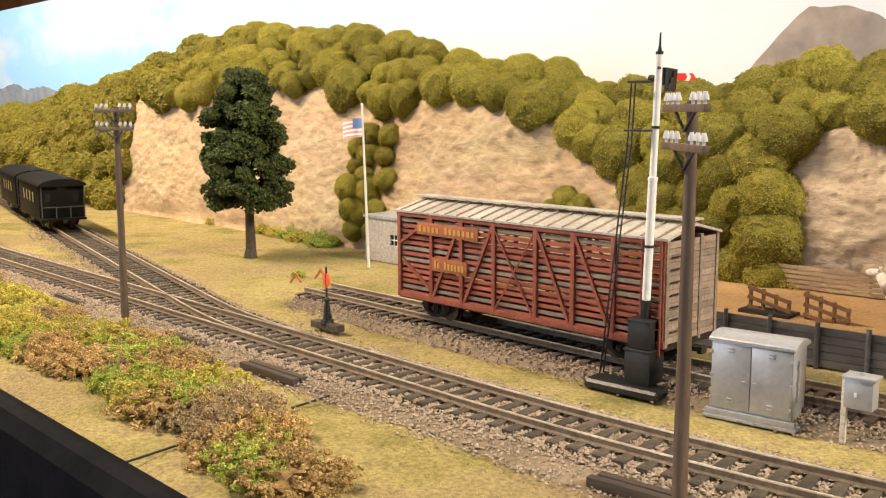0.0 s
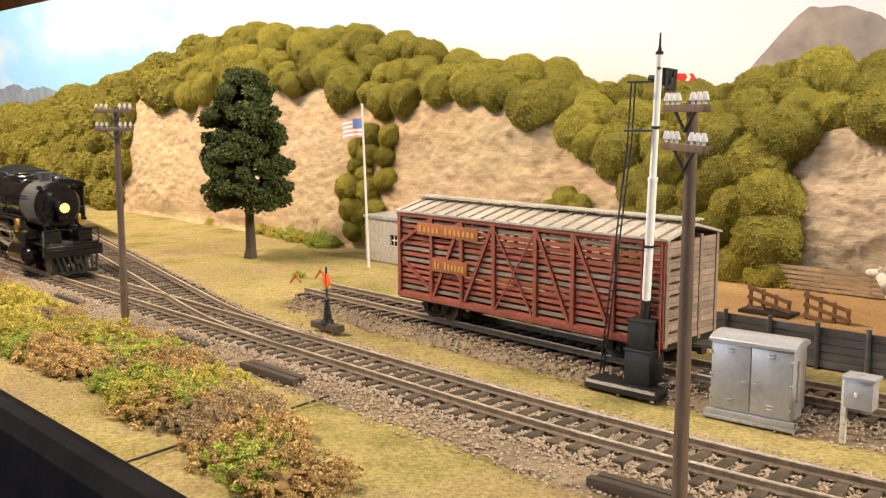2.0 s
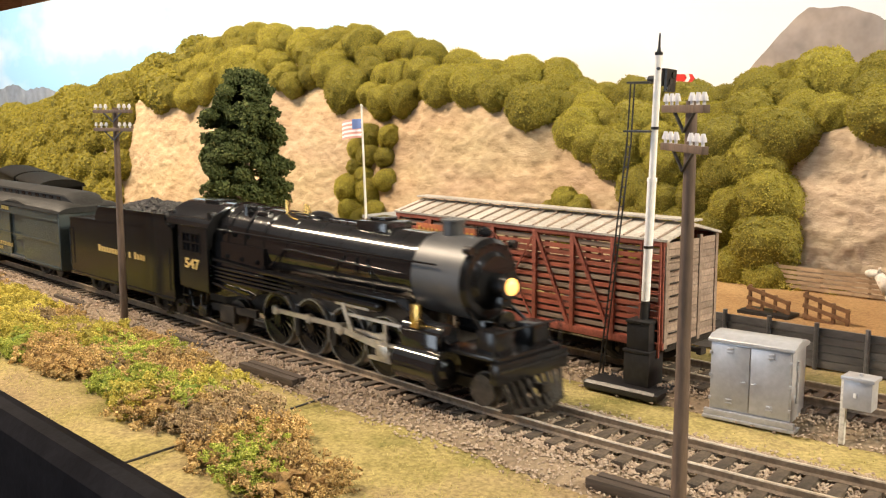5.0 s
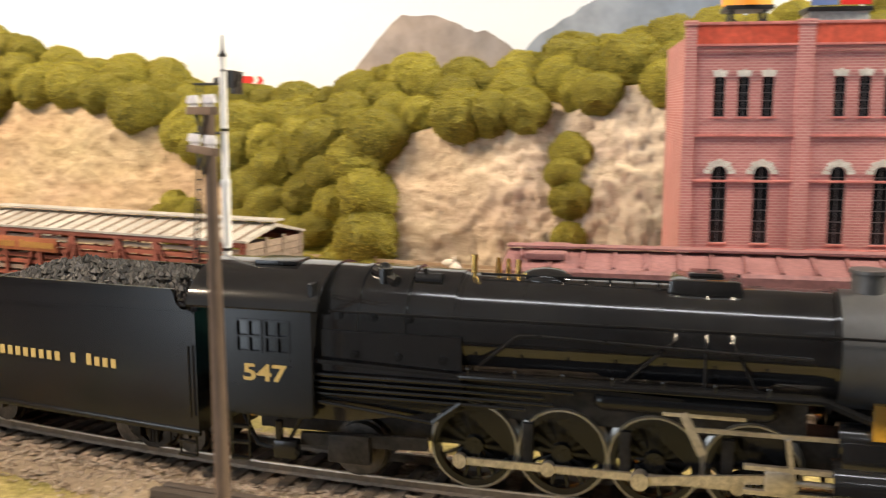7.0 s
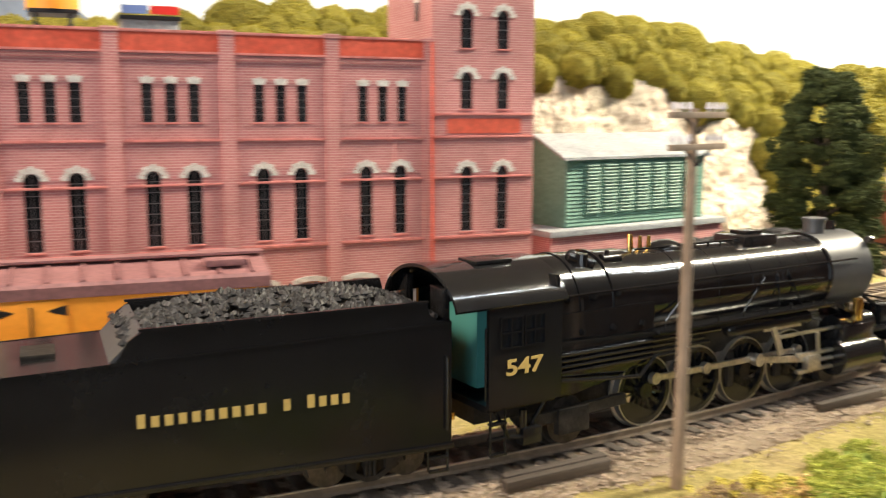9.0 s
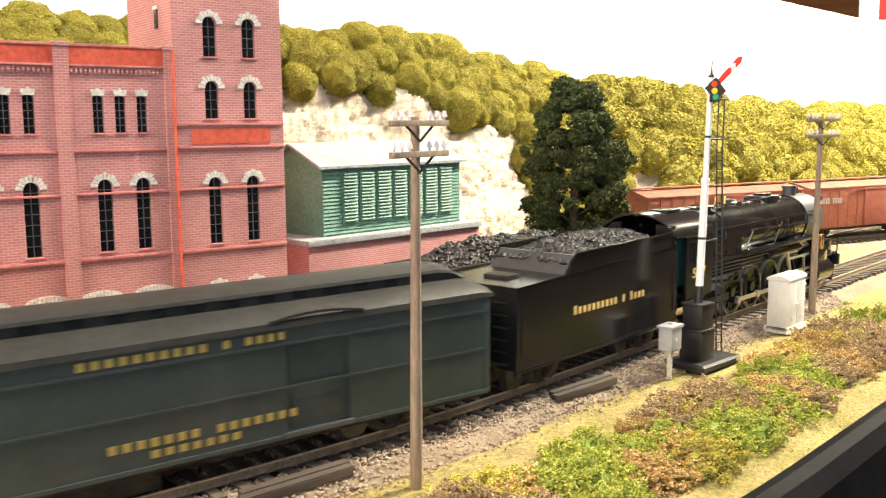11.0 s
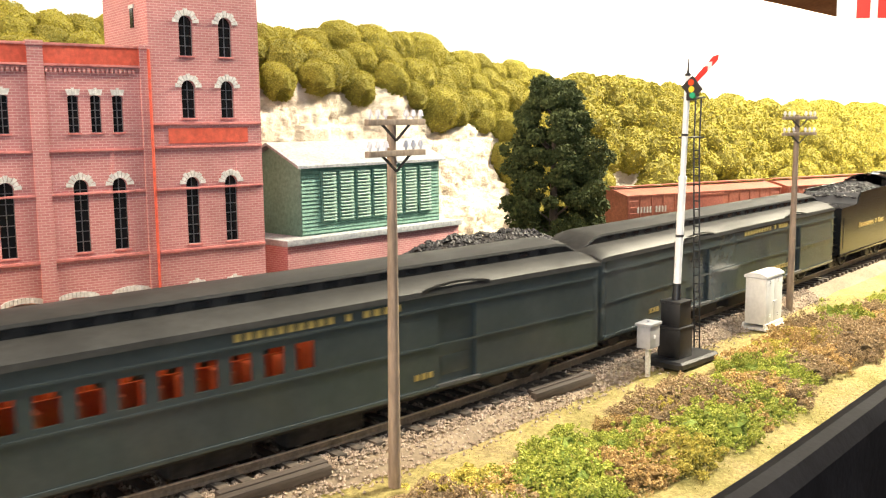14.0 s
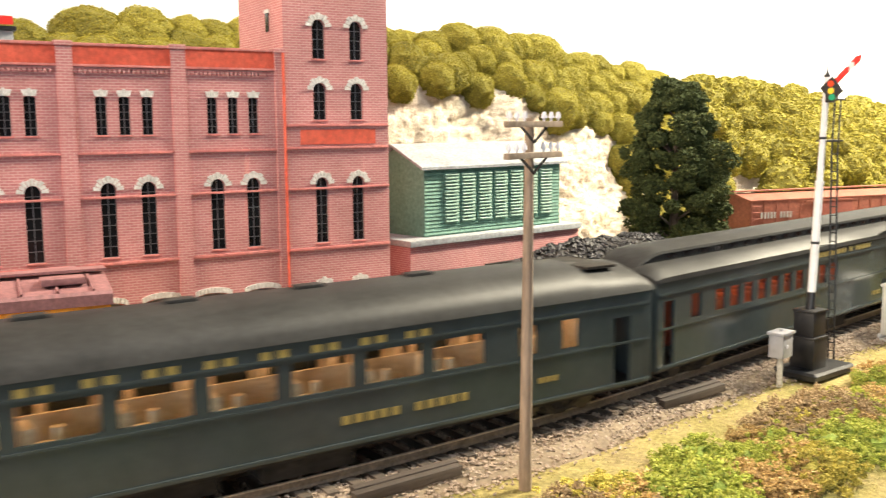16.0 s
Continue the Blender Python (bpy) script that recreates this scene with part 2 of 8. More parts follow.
# core darker than the olive bits, colouring in the shade of their gaps
M_SHRUBSHADECORE = surf("olive_shade_core", (0.14, 0.124, 0.019), (0.23, 0.20, 0.032), 150, 900, 1.0, bump=0.8, deep=0.0012, vary=0.2)
M_FOAM = [leafy("green_foam", [(0.257, 0.311, 0.047), (0.45, 0.481, 0.093), (0.14, 0.178, 0.032), (0.583, 0.583, 0.146)]),
          leafy("olive_yellow_foam", [(0.406, 0.35, 0.063), (0.628, 0.531, 0.113), (0.246, 0.213, 0.045), (0.739, 0.638, 0.168)]),
          leafy("rust_foam", [(0.39, 0.247, 0.098), (0.583, 0.404, 0.164), (0.229, 0.146, 0.062), (0.718, 0.53, 0.25)]),
          leafy("brown_foam", [(0.288, 0.2, 0.112), (0.446, 0.331, 0.187), (0.19, 0.135, 0.075), (0.54, 0.405, 0.247)])]
# cores darker than their foam: shade between the bits put into the colour
M_FOAMSHADECORE = [surf("green_foam_shade_core", (0.125, 0.175, 0.025), (0.25, 0.325, 0.056), 150, 900, 1.0, bump=0.8, deep=0.0012),
              surf("olive_foam_shade_core", (0.175, 0.15, 0.025), (0.325, 0.288, 0.05), 150, 900, 1.0, bump=0.8, deep=0.0012),
              surf("rust_foam_shade_core", (0.163, 0.1, 0.037), (0.325, 0.2, 0.075), 150, 900, 1.0, bump=0.8, deep=0.0012),
              surf("brown_foam_shade_core", (0.112, 0.075, 0.044), (0.225, 0.163, 0.088), 150, 900, 1.0, bump=0.8, deep=0.0012)]
M_DULLGOLD = plain("dull_gold_lettering", (0.30, 0.22, 0.06), 0.6)
M_NAMEBOARD = surf("faded_orange_board", (0.30, 0.085, 0.032), (0.40, 0.13, 0.05), 90, 700, 0.7)
M_TREELEAF = leafy("dark_tree_foam", [(0.035, 0.046, 0.018), (0.062, 0.078, 0.027), (0.045, 0.06, 0.021), (0.11, 0.125, 0.042)])
M_BARK = surf("bark", (0.05, 0.035, 0.025), (0.10, 0.075, 0.055), 200, 1200, 0.9, stretch=(1, 1, 0.3))
M_BRICK = brickwork("red_brick", (0.37, 0.130, 0.130), (0.44, 0.175, 0.172), (0.52, 0.31, 0.29))
M_BRICKPAINT = surf("red_painted_band", (0.46, 0.06, 0.03), (0.55, 0.09, 0.05), 60, 500, 0.7)
M_PINKBASE = surf("washed_red_base", (0.42, 0.13, 0.12), (0.52, 0.19, 0.17), 50, 500, 0.8)
M_LIMESTONE = surf("white_stone", (0.50, 0.485, 0.46), (0.62, 0.605, 0.58), 200, 900, 0.8)
M_GLASSDARK = plain("dark_window_glass", (0.012, 0.014, 0.016), 0.12)
M_MUNTIN = surf("iron_bar", (0.10, 0.10, 0.105), (0.16, 0.16, 0.165), 200, 900, 0.5)
M_GREYDOOR = surf("grey_door", (0.20, 0.21, 0.24), (0.28, 0.29, 0.32), 80, 700, 0.7)
M_ROOFGREY = surf("grey_roofing", (0.26, 0.27, 0.28), (0.36, 0.37, 0.38), 60, 700, 0.8)
M_GREENSHED = surf("green_clapboard", (0.10, 0.22, 0.17), (0.15, 0.29, 0.22), 50, 600, 0.7)
M_SHEDSLAT = surf("pale_green_slat", (0.15, 0.265, 0.21), (0.22, 0.34, 0.27), 60, 600, 0.7)
M_POLE = surf("pole_wood", (0.085, 0.055, 0.04), (0.15, 0.10, 0.075), 120, 900, 0.7, stretch=(1, 1, 0.2), vary=0.15)
M_POLELIGHT = surf("tan_pole_wood", (0.19, 0.14, 0.105), (0.28, 0.21, 0.155), 120, 900, 0.7, stretch=(1, 1, 0.2))
M_INSUL = plain("white_insulator", (0.62, 0.60, 0.64), 0.25)
M_WHITE = surf("white_paint", (0.74, 0.74, 0.76), (0.82, 0.82, 0.84), 60, 500, 0.4, bump=0.05, sheen=0.06)
M_BLACK = surf("black_paint", (0.010, 0.010, 0.012), (0.022, 0.022, 0.024), 80, 600, 0.42, bump=0.08)
M_FLAGRED = plain("faded_flag_red", (0.66, 0.34, 0.30), 0.8)
M_RED = plain("signal_red", (0.62, 0.03, 0.025), 0.4)
M_ORANGE = plain("target_orange", (0.80, 0.13, 0.03), 0.5)
M_LENS = [plain("red_lens", (0.75, 0.08, 0.03), 0.15), plain("amber_lens", (0.85, 0.62, 0.05), 0.15), plain("green_lens", (0.03, 0.35, 0.18), 0.15)]
M_SILVER = surf("silver_paint", (0.36, 0.37, 0.41), (0.45, 0.46, 0.50), 60, 500, 0.35, 0.35, bump=0.05, sheen=0.08)
M_PALEGREY = surf("pale_grey_paint", (0.60, 0.59, 0.58), (0.70, 0.69, 0.67), 60, 500, 0.45, bump=0.05, sheen=0.06)
M_CARRED = surf("boxcar_red", (0.22, 0.055, 0.035), (0.34, 0.10, 0.06), 130, 900, 0.75, stretch=(0.25, 1, 1), vary=0.22)
M_CARREDDARK = surf("boxcar_red_post", (0.20, 0.05, 0.032), (0.27, 0.075, 0.048), 130, 900, 0.75)
M_CARWORN = surf("worn_slat", (0.19, 0.14, 0.11), (0.30, 0.23, 0.185), 150, 900, 0.8, stretch=(0.25, 1, 1), vary=0.2)
M_CARROOF = surf("weathered_roof", (0.29, 0.265, 0.235), (0.46, 0.43, 0.395), 70, 900, 0.75)
M_BOXRED = surf("freight_car_red", (0.20, 0.055, 0.032), (0.29, 0.09, 0.052), 60, 600, 0.7)
M_TRUCK = surf("truck_black", (0.014, 0.013, 0.012), (0.04, 0.034, 0.03), 200, 900, 0.55)
for _m in (M_BLACKFASCIA, M_SOOT, M_TRUCK):
    _m.node_tree.nodes["Principled BSDF"].inputs["Specular IOR Level"].default_value = 0.15
M_BLACKFASCIA.node_tree.nodes["Principled BSDF"].inputs["Specular IOR Level"].default_value = 0.04
M_WHEEL = surf("dark_wheel_steel", (0.05, 0.045, 0.04), (0.12, 0.10, 0.085), 200, 900, 0.45, 0.6)
M_YELLOW = surf("reefer_orange", (0.80, 0.30, 0.025), (0.88, 0.36, 0.04), 40, 600, 0.5, bump=0.05, sheen=0.06)
M_MAROON = surf("maroon_roof", (0.19, 0.085, 0.09), (0.27, 0.13, 0.135), 60, 700, 0.6)
M_GOLD = plain("gold_lettering", (0.52, 0.37, 0.12), 0.5)
M_LETTERYELLOW = plain("yellow_lettering", (0.50, 0.28, 0.06), 0.6)
M_LOCO = surf("engine_black", (0.006, 0.006, 0.007), (0.012, 0.012, 0.013), 60, 500, 0.13, bump=0.02, coat=0.4)
M_LOCOSATIN = surf("engine_satin_black", (0.007, 0.007, 0.008), (0.011, 0.011, 0.012), 60, 500, 0.2, bump=0.02, sheen=0.1)
M_LOCOSATIN.node_tree.nodes["Principled BSDF"].inputs["Specular IOR Level"].default_value = 0.38
M_GRAPHITE = surf("graphite_smokebox", (0.06, 0.061, 0.066), (0.08, 0.081, 0.086), 60, 500, 0.42, 0.2, bump=0.02, sheen=0.06)
M_ROD = surf("rod_steel", (0.42, 0.38, 0.33), (0.60, 0.55, 0.48), 100, 900, 0.35, 0.8, bump=0.05)
M_TYRE = surf("steel_tyre", (0.30, 0.29, 0.27), (0.42, 0.40, 0.37), 120, 700, 0.35, 0.8, bump=0.05)
M_BRASS = plain("brass", (0.70, 0.46, 0.14), 0.25, 1.0)
M_COAL = leafy("coal", [(0.012, 0.012, 0.013), (0.05, 0.048, 0.05), (0.025, 0.025, 0.027), (0.10, 0.095, 0.10)], 0.5)
M_HEADLIGHT = plain("headlight_glow", (1.0, 0.55, 0.15), 0.3, 0, 2.4)
M_COACH = surf("coach_green", (0.032, 0.042, 0.045), (0.044, 0.056, 0.059), 50, 500, 0.25, bump=0.04, sheen=0.08)
M_COACHROOF = surf("coach_roof_black", (0.020, 0.020, 0.020), (0.036, 0.036, 0.036), 60, 600, 0.5, bump=0.05)
M_COACHROOF.node_tree.nodes["Principled BSDF"].inputs["Specular IOR Level"].default_value = 0.2
M_SEAT = surf("rust_plush_seat", (0.34, 0.06, 0.02), (0.46, 0.10, 0.04), 300, 900, 0.9)
M_CREAM = surf("cream_tablecloth", (0.66, 0.52, 0.34), (0.78, 0.66, 0.48), 300, 900, 0.8)
def clear_glass(name):
    m, nt, b = shader(name)
    b.inputs["Transmission Weight"].default_value, b.inputs["Roughness"].default_value, b.inputs["IOR"].default_value = 1.0, 0.03, 1.2
    b.inputs["Base Color"].default_value = (0.75, 0.72, 0.66, 1)
    return m


M_PANE = clear_glass("coach_glass")
M_FENCETAN = surf("weathered_plank", (0.30, 0.21, 0.13), (0.44, 0.33, 0.22), 60, 700, 0.85, stretch=(0.3, 1, 1), vary=0.15)
M_FENCEDARK = surf("tarred_board", (0.06, 0.06, 0.066), (0.14, 0.14, 0.15), 60, 700, 0.4, stretch=(0.3, 1, 1), vary=0.25)
M_BROWNWOOD = surf("brown_stained_wood", (0.13, 0.065, 0.03), (0.20, 0.11, 0.055), 100, 700, 0.8)
M_BROWNSOIL = surf("brown_yard_soil", (0.30, 0.17, 0.07), (0.40, 0.25, 0.11), 40, 800, 1.0, bump=0.5)
M_HORSE = surf("white_horse", (0.66, 0.60, 0.52), (0.74, 0.68, 0.60), 100, 600, 0.6)
M_PLASTERWALL = surf("grey_stucco", (0.40, 0.37, 0.34), (0.50, 0.46, 0.42), 60, 500, 0.85)
M_BLUE = plain("flag_blue", (0.13, 0.20, 0.46), 0.7)
M_ROOMWALL = surf("room_wall", (0.62, 0.60, 0.57), (0.68, 0.66, 0.62), 2, 40, 0.9)
M_CEILING = surf("room_ceiling", (0.70, 0.69, 0.67), (0.76, 0.75, 0.72), 2, 40, 0.9)
M_CARPET = surf("room_floor", (0.08, 0.075, 0.07), (0.12, 0.11, 0.10), 4, 300, 0.95)
M_BEAM = surf("varnished_beam", (0.22, 0.09, 0.035), (0.34, 0.16, 0.07), 12, 200, 0.5, stretch=(1, 0.2, 1))


# ---- mesh helpers (mm) ----
def box(bm, x0, x1, y0, y1, z0, z1, bevel=0.0):
    r = bmesh.ops.create_cube(bm, size=1.0, matrix=Matrix.Translation(((x0 + x1) / 2, (y0 + y1) / 2, (z0 + z1) / 2)) @ Matrix.Diagonal((x1 - x0, y1 - y0, z1 - z0, 1)))
    if bevel:
        edges = list({e for v in r["verts"] for e in v.link_edges})
        bmesh.ops.bevel(bm, geom=edges, offset=bevel, segments=2, affect="EDGES", profile=0.6)
    return r


def rod(bm, a, b, r, r2=None, seg=10):
    a, b = Vector(a), Vector(b)
    d = b - a
    m = Matrix.Translation((a + b) / 2) @ d.to_track_quat("Z", "Y").to_matrix().to_4x4()
    bmesh.ops.create_cone(bm, cap_ends=True, segments=seg, radius1=r, radius2=r if r2 is None else r2, depth=d.length, matrix=m)


def beam(bm, a, b, w, h):
    """A bar of section w x h from a to b, h measured upright."""
    a, b = Vector(a), Vector(b)
    d = (b - a).normalized()
    side = d.cross(Vector((0, 0, 1)))
    side = side.normalized() if side.length > 1e-4 else Vector((1, 0, 0))
    up = side.cross(d).normalized()
    vs = [bm.verts.new(p + side * sx * w / 2 + up * sz * h / 2) for p in (a, b) for sx, sz in ((-1, -1), (1, -1), (1, 1), (-1, 1))]
    for f in ((0, 3, 2, 1), (4, 5, 6, 7), (0, 1, 5, 4), (1, 2, 6, 5), (2, 3, 7, 6), (3, 0, 4, 7)):
        bm.faces.new([vs[i] for i in f])


def ball(bm, c, rx, ry=None, rz=None, sub=2):
    m = Matrix.Translation(c) @ Matrix.Diagonal((rx, ry or rx, rz or rx, 1))
    return bmesh.ops.create_icosphere(bm, subdivisions=sub, radius=1.0, matrix=m)["verts"]


def prism(bm, outline, lo, hi, axis="x"):
    """An outline (a, b) pushed along an axis: x takes (y, z), y takes (x, z), z takes (x, y)."""
    def at(u, a, b):
        return {"x": (u, a, b), "y": (a, u, b), "z": (a, b, u)}[axis]
    n = len(outline)
    p = [bm.verts.new(at(lo, *q)) for q in outline]
    q = [bm.verts.new(at(hi, *k)) for k in outline]
    bm.faces.new(p[::-1])
    bm.faces.new(q)
    for i in range(n):
        bm.faces.new((p[i], p[(i + 1) % n], q[(i + 1) % n], q[i]))


def loft(bm, rings, close=True):
    """Skin over rings of equally many points."""
    vs = [[bm.verts.new(p) for p in ring] for ring in rings]
    n = len(vs[0])
    for a, b in zip(vs, vs[1:]):
        for i in range(n):
            bm.faces.new((a[i], a[(i + 1) % n], b[(i + 1) % n], b[i]))
    if close:
        bm.faces.new(vs[0][::-1])
        bm.faces.new(vs[-1])


def finish(bm, name, shade=False):
    bmesh.ops.recalc_face_normals(bm, faces=bm.faces)
    bmesh.ops.scale(bm, vec=(MM, MM, MM), verts=bm.verts)
    me = bpy.data.meshes.new(name)
    bm.to_mesh(me)
    bm.free()
    me.polygons.foreach_set("use_smooth", [True] * len(me.polygons))
    if not shade:
        me.set_sharp_from_angle(angle=radians(28))
    return me


def dress(ob, material):
    ob.data.materials.append(material)
    return ob


def part(name, bm, material, parent, label="", at=None, shade=False):
    ob = dress(new(name, finish(bm, name, shade)), material)
    if parent:
        ob.parent = parent
    if at is not None:
        ob.matrix_basis = at
    if label:
        tagged(ob, label)
    return ob


def mpose(x, y, z=0.0, rx=0, ry=0, rz=0):
    return pose(x * MM, y * MM, z * MM, rx, ry, rz)


def thing(name, x, y, z, turn, label, category, group="", kind=""):
    ob = new(name)
    ob.empty_display_size = 0.01
    ob.matrix_basis = mpose(x, y, z, 0, 0, turn)
    return tagged(ob, label, category, group, kind)


def raw(name, verts, faces, material, parent=None):
    me = bpy.data.meshes.new(name)
    me.from_pydata([tuple(c * MM for c in v) for v in verts], [], faces)
    ob = dress(new(name, me), material)
    if parent:
        ob.parent = parent
    return ob


def B():
    return bmesh.new()


# ---- setting: ground, hill, backdrop, fascia, room ----
S_LO, S_HI = -2300.0, 2300.0
EDGE = -100.0
HILL_BASE, HILL_LIP, HILL_RIDGE, BACK = 200.0, 219.0, 258.0, 300.0


def ground_z(s, o):
    x, y, _ = along(s, o)
    z = 0.7 * fuzz(x, y, 0, 0.02)
    if o < -88:
        z -= 2.0 * (-88 - o) / 12
    return z - 0.6


def make_ground():
    ss = np.concatenate([np.arange(S_LO, -600, 30), np.arange(-600, 800, 8), np.arange(800, S_HI + 1, 30)])
    oo = np.concatenate([np.arange(EDGE, 215, 7), [230, 262, 301]])
    verts = [(*along(s, o)[:2], ground_z(s, o)) for s in ss for o in oo]
    n = len(oo)
    faces = [(i * n + j, (i + 1) * n + j, (i + 1) * n + j + 1, i * n + j + 1) for i in range(len(ss) - 1) for j in range(n - 1)]
    ob = raw("ground", verts, faces, M_TURF)
    ob.data.polygons.foreach_set("use_smooth", [True] * len(ob.data.polygons))
    tagged(ob, "straw-coloured turf ground of the model landscape", "ground", kind="structure")


def strip(name, o0, o1, z0, z1, material, label, category, s0=S_LO, s1=S_HI, step=15.0, wobble=0.0):
    """A band along the track, crowned from z0 at its edges to z1 in its middle."""
    verts, faces = [], []
    k = int((s1 - s0) / step) + 1
    for i in range(k):
        s = s0 + i * step
        w = wobble * fuzz(s, o0, 3, 0.03)
        w2 = wobble * fuzz(s, o1, 9, 0.03)
        for o, z in ((o0 + w, z0), (o0 + 5, z1), (o1 - 5, z1), (o1 + w2, z0)):
            verts.append((*along(s, o)[:2], z))
    for i in range(k - 1):
        for j in range(3):
            faces.append((i * 4 + j, i * 4 + 4 + j, i * 4 + 5 + j, i * 4 + 1 + j))
    return tagged(raw(name, verts, faces, material), label, category, kind="structure")


def cliff_top(s):
    return table(s, (-2400, 50), (-1000, 70), (-760, 75), (-658, 98), (-561, 95), (-500, 112), (-430, 112), (-382, 104), (-280, 92), (-247, 103), (-216, 104), (-178, 97), (-152, 84), (-111, 66), (-82, 63),
                 (-30, 74), (12, 76), (46, 83), (83, 87), (110, 80), (135, 95), (180, 100), (470, 96), (498, 108), (530, 113), (620, 109), (659, 94), (715, 76), (853, 44), (899, 52), (1000, 60), (2400, 50))


def ridge(s):
    return table(s, (-2400, 70), (-1000, 95), (-800, 122), (-700, 138), (-640, 146), (-540, 162), (-485, 166), (-430, 155), (-365, 155), (-313, 141), (-278, 140), (-240, 126), (-191, 126), (-155, 115), (-103, 112), (-61, 112), (-40, 120), (20, 124),
                 (71, 122), (110, 131), (165, 140), (300, 150), (541, 151), (611, 157), (680, 150), (754, 140), (830, 130), (920, 124), (1026, 126), (1156, 110), (2400, 105))


def hill_at(s, v):
    """A point of the hillside: v from 0 (foot) over 1 (cliff's lip) to 2 (ridge) and 3 (backdrop)."""
    zc, zr = cliff_top(s), ridge(s) - table(s, (-260, 9), (-120, 17), (180, 17), (480, 12))
    zc = min(zc, zr - 4)
    if v <= 1:
        o = HILL_BASE + (HILL_LIP - HILL_BASE) * v ** 1.3
        z = zc * v
    elif v <= 2:
        o, z = HILL_LIP + (HILL_RIDGE - HILL_LIP) * (v - 1), zc + (zr - zc) * (v - 1) ** 0.8
    else:
        o, z = HILL_RIDGE + (BACK - 6 - HILL_RIDGE) * (v - 2), zr - 6 * (v - 2)
    x, y, h = along(s, o)
    rough = smooth(0, 0.15, v) * (1 - smooth(1.0, 1.3, v))
    d = 3.2 * fuzz(x, y, z * 1.2, 0.022, 4) + 1.5 * abs(fuzz(x, y, z * 2.0, 0.06, 4)) + 1.7 * abs(fuzz(x, y, z * 2.2, 0.17, 4)) + 0.9 * fuzz(x, y, z * 2.4, 0.5, 3)
    d *= rough * (1 + 0.9 * smooth(-20, 120, s))
    d += 4.0 * fuzz(x, y, 7, 0.012) * smooth(0, 0.1, v) * (v < 2.5)
    return x + d * math.sin(h), y - d * math.cos(h), z + 0.6 * d * rough


def make_hill():
    ss = np.concatenate([np.arange(S_LO, -760, 16), np.arange(-760, 960, 2.0), np.arange(960, S_HI + 1, 16)])
    vv = np.concatenate([np.linspace(-0.02, 1.1, 60), np.linspace(1.2, 2, 6), [2.4, 3]])
    verts = [hill_at(s, max(0, v)) if v >= 0 else (*along(s, HILL_BASE - 4)[:2], -3) for s in ss for v in vv]
    n = len(vv)
    faces = [(i * n + j, (i + 1) * n + j, (i + 1) * n + j + 1, i * n + j + 1) for i in range(len(ss) - 1) for j in range(n - 1)]
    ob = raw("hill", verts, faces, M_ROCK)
    ob.data.polygons.foreach_set("use_smooth", [True] * len(ob.data.polygons))
    tagged(ob, "tan plaster rock cliff and hillside of the model", "hill", kind="structure")


def make_backdrop():
    verts, faces = [], []
    ss = np.arange(S_LO, S_HI + 1, 40)
    for s in ss:
        x, y, h = along(s, BACK)
        top = table(s, (-2400, 236), (-1000, 237.5), (-900, 243))
        for o, z in ((0, -20), (0, top), (4, top), (4, -20)):
            verts.append((x - o * math.sin(h), y + o * math.cos(h), z))
    for i in range(len(ss) - 1):
        for j in range(4):
            faces.append((i * 4 + j, i * 4 + 4 + j, i * 4 + 4 + (j + 1) % 4, i * 4 + (j + 1) % 4))
    tagged(raw("backdrop", verts, faces, M_SKY), "sky backdrop board printed with blue and white cloud", "backdrop", kind="structure")

    def range_on(name, pairs, off, material, label):
        verts, faces = [], []
        s0, s1 = pairs[0][0], pairs[-1][0]
        k = int((s1 - s0) / 3)
        for i in range(k + 1):
            s = s0 + (s1 - s0) * i / k
            z = table(s, *pairs) + 2.0 * fuzz(s, 0, 5, 0.08, 4)
            x, y, _ = along(s, BACK - off)
            verts += [(x, y, 60), (x, y, max(61, z))]
        for i in range(k):
            faces.append((2 * i, 2 * i + 2, 2 * i + 3, 2 * i + 1))
        tagged(raw(name, verts, faces, material), label, "mountain", kind="structure")

    range_on("painted_mountain", ((-78, 106), (-62, 124), (-46, 140), (-35, 149), (-25, 147), (-12, 147), (8, 140), (28, 137), (50, 129), (68, 118)), 1.0, M_MOUNT, "brown painted mountain on the backdrop")
    range_on("painted_range", ((56, 124), (76, 137), (100, 146), (125, 154), (155, 164), (190, 162), (240, 140), (300, 120)), 0.6, M_RANGE, "blue-grey painted mountain range on the backdrop")
    range_on("painted_woods", ((-1400, 118), (-1250, 127), (-1200, 134), (-1150, 124), (-1100, 128), (-1000, 112), (-900, 95)), 1.0, M_RANGE, "dark painted woods on the backdrop's end")


def make_fascia():
    verts, faces = [], []
    ss = np.arange(S_LO, S_HI + 1, 12)
    for s in ss:
        for o, z in ((EDGE + 0.5, -14), (EDGE + 0.5, 1.2), (EDGE - 3, 2.2), (EDGE - 7, 1.6), (EDGE - 10, -3), (EDGE - 12, -160), (EDGE + 0.5, -160)):
            verts.append((*along(s, o)[:2], z))
    for i in range(len(ss) - 1):
        for j in range(7):
            faces.append((i * 7 + j, i * 7 + 7 + j, i * 7 + 7 + (j + 1) % 7, i * 7 + (j + 1) % 7))
    tagged(raw("fascia", verts, faces, M_BLACKFASCIA), "black fascia board along the layout's front edge", "fascia", kind="structure")
    bm = B()
    box(bm, -2200, 2200, 60, 1400, -200, -165)
    t = part("table_frame", bm, M_BLACKFASCIA, None)
    tagged(t, "black bench under the model landscape", "bench", kind="structure")


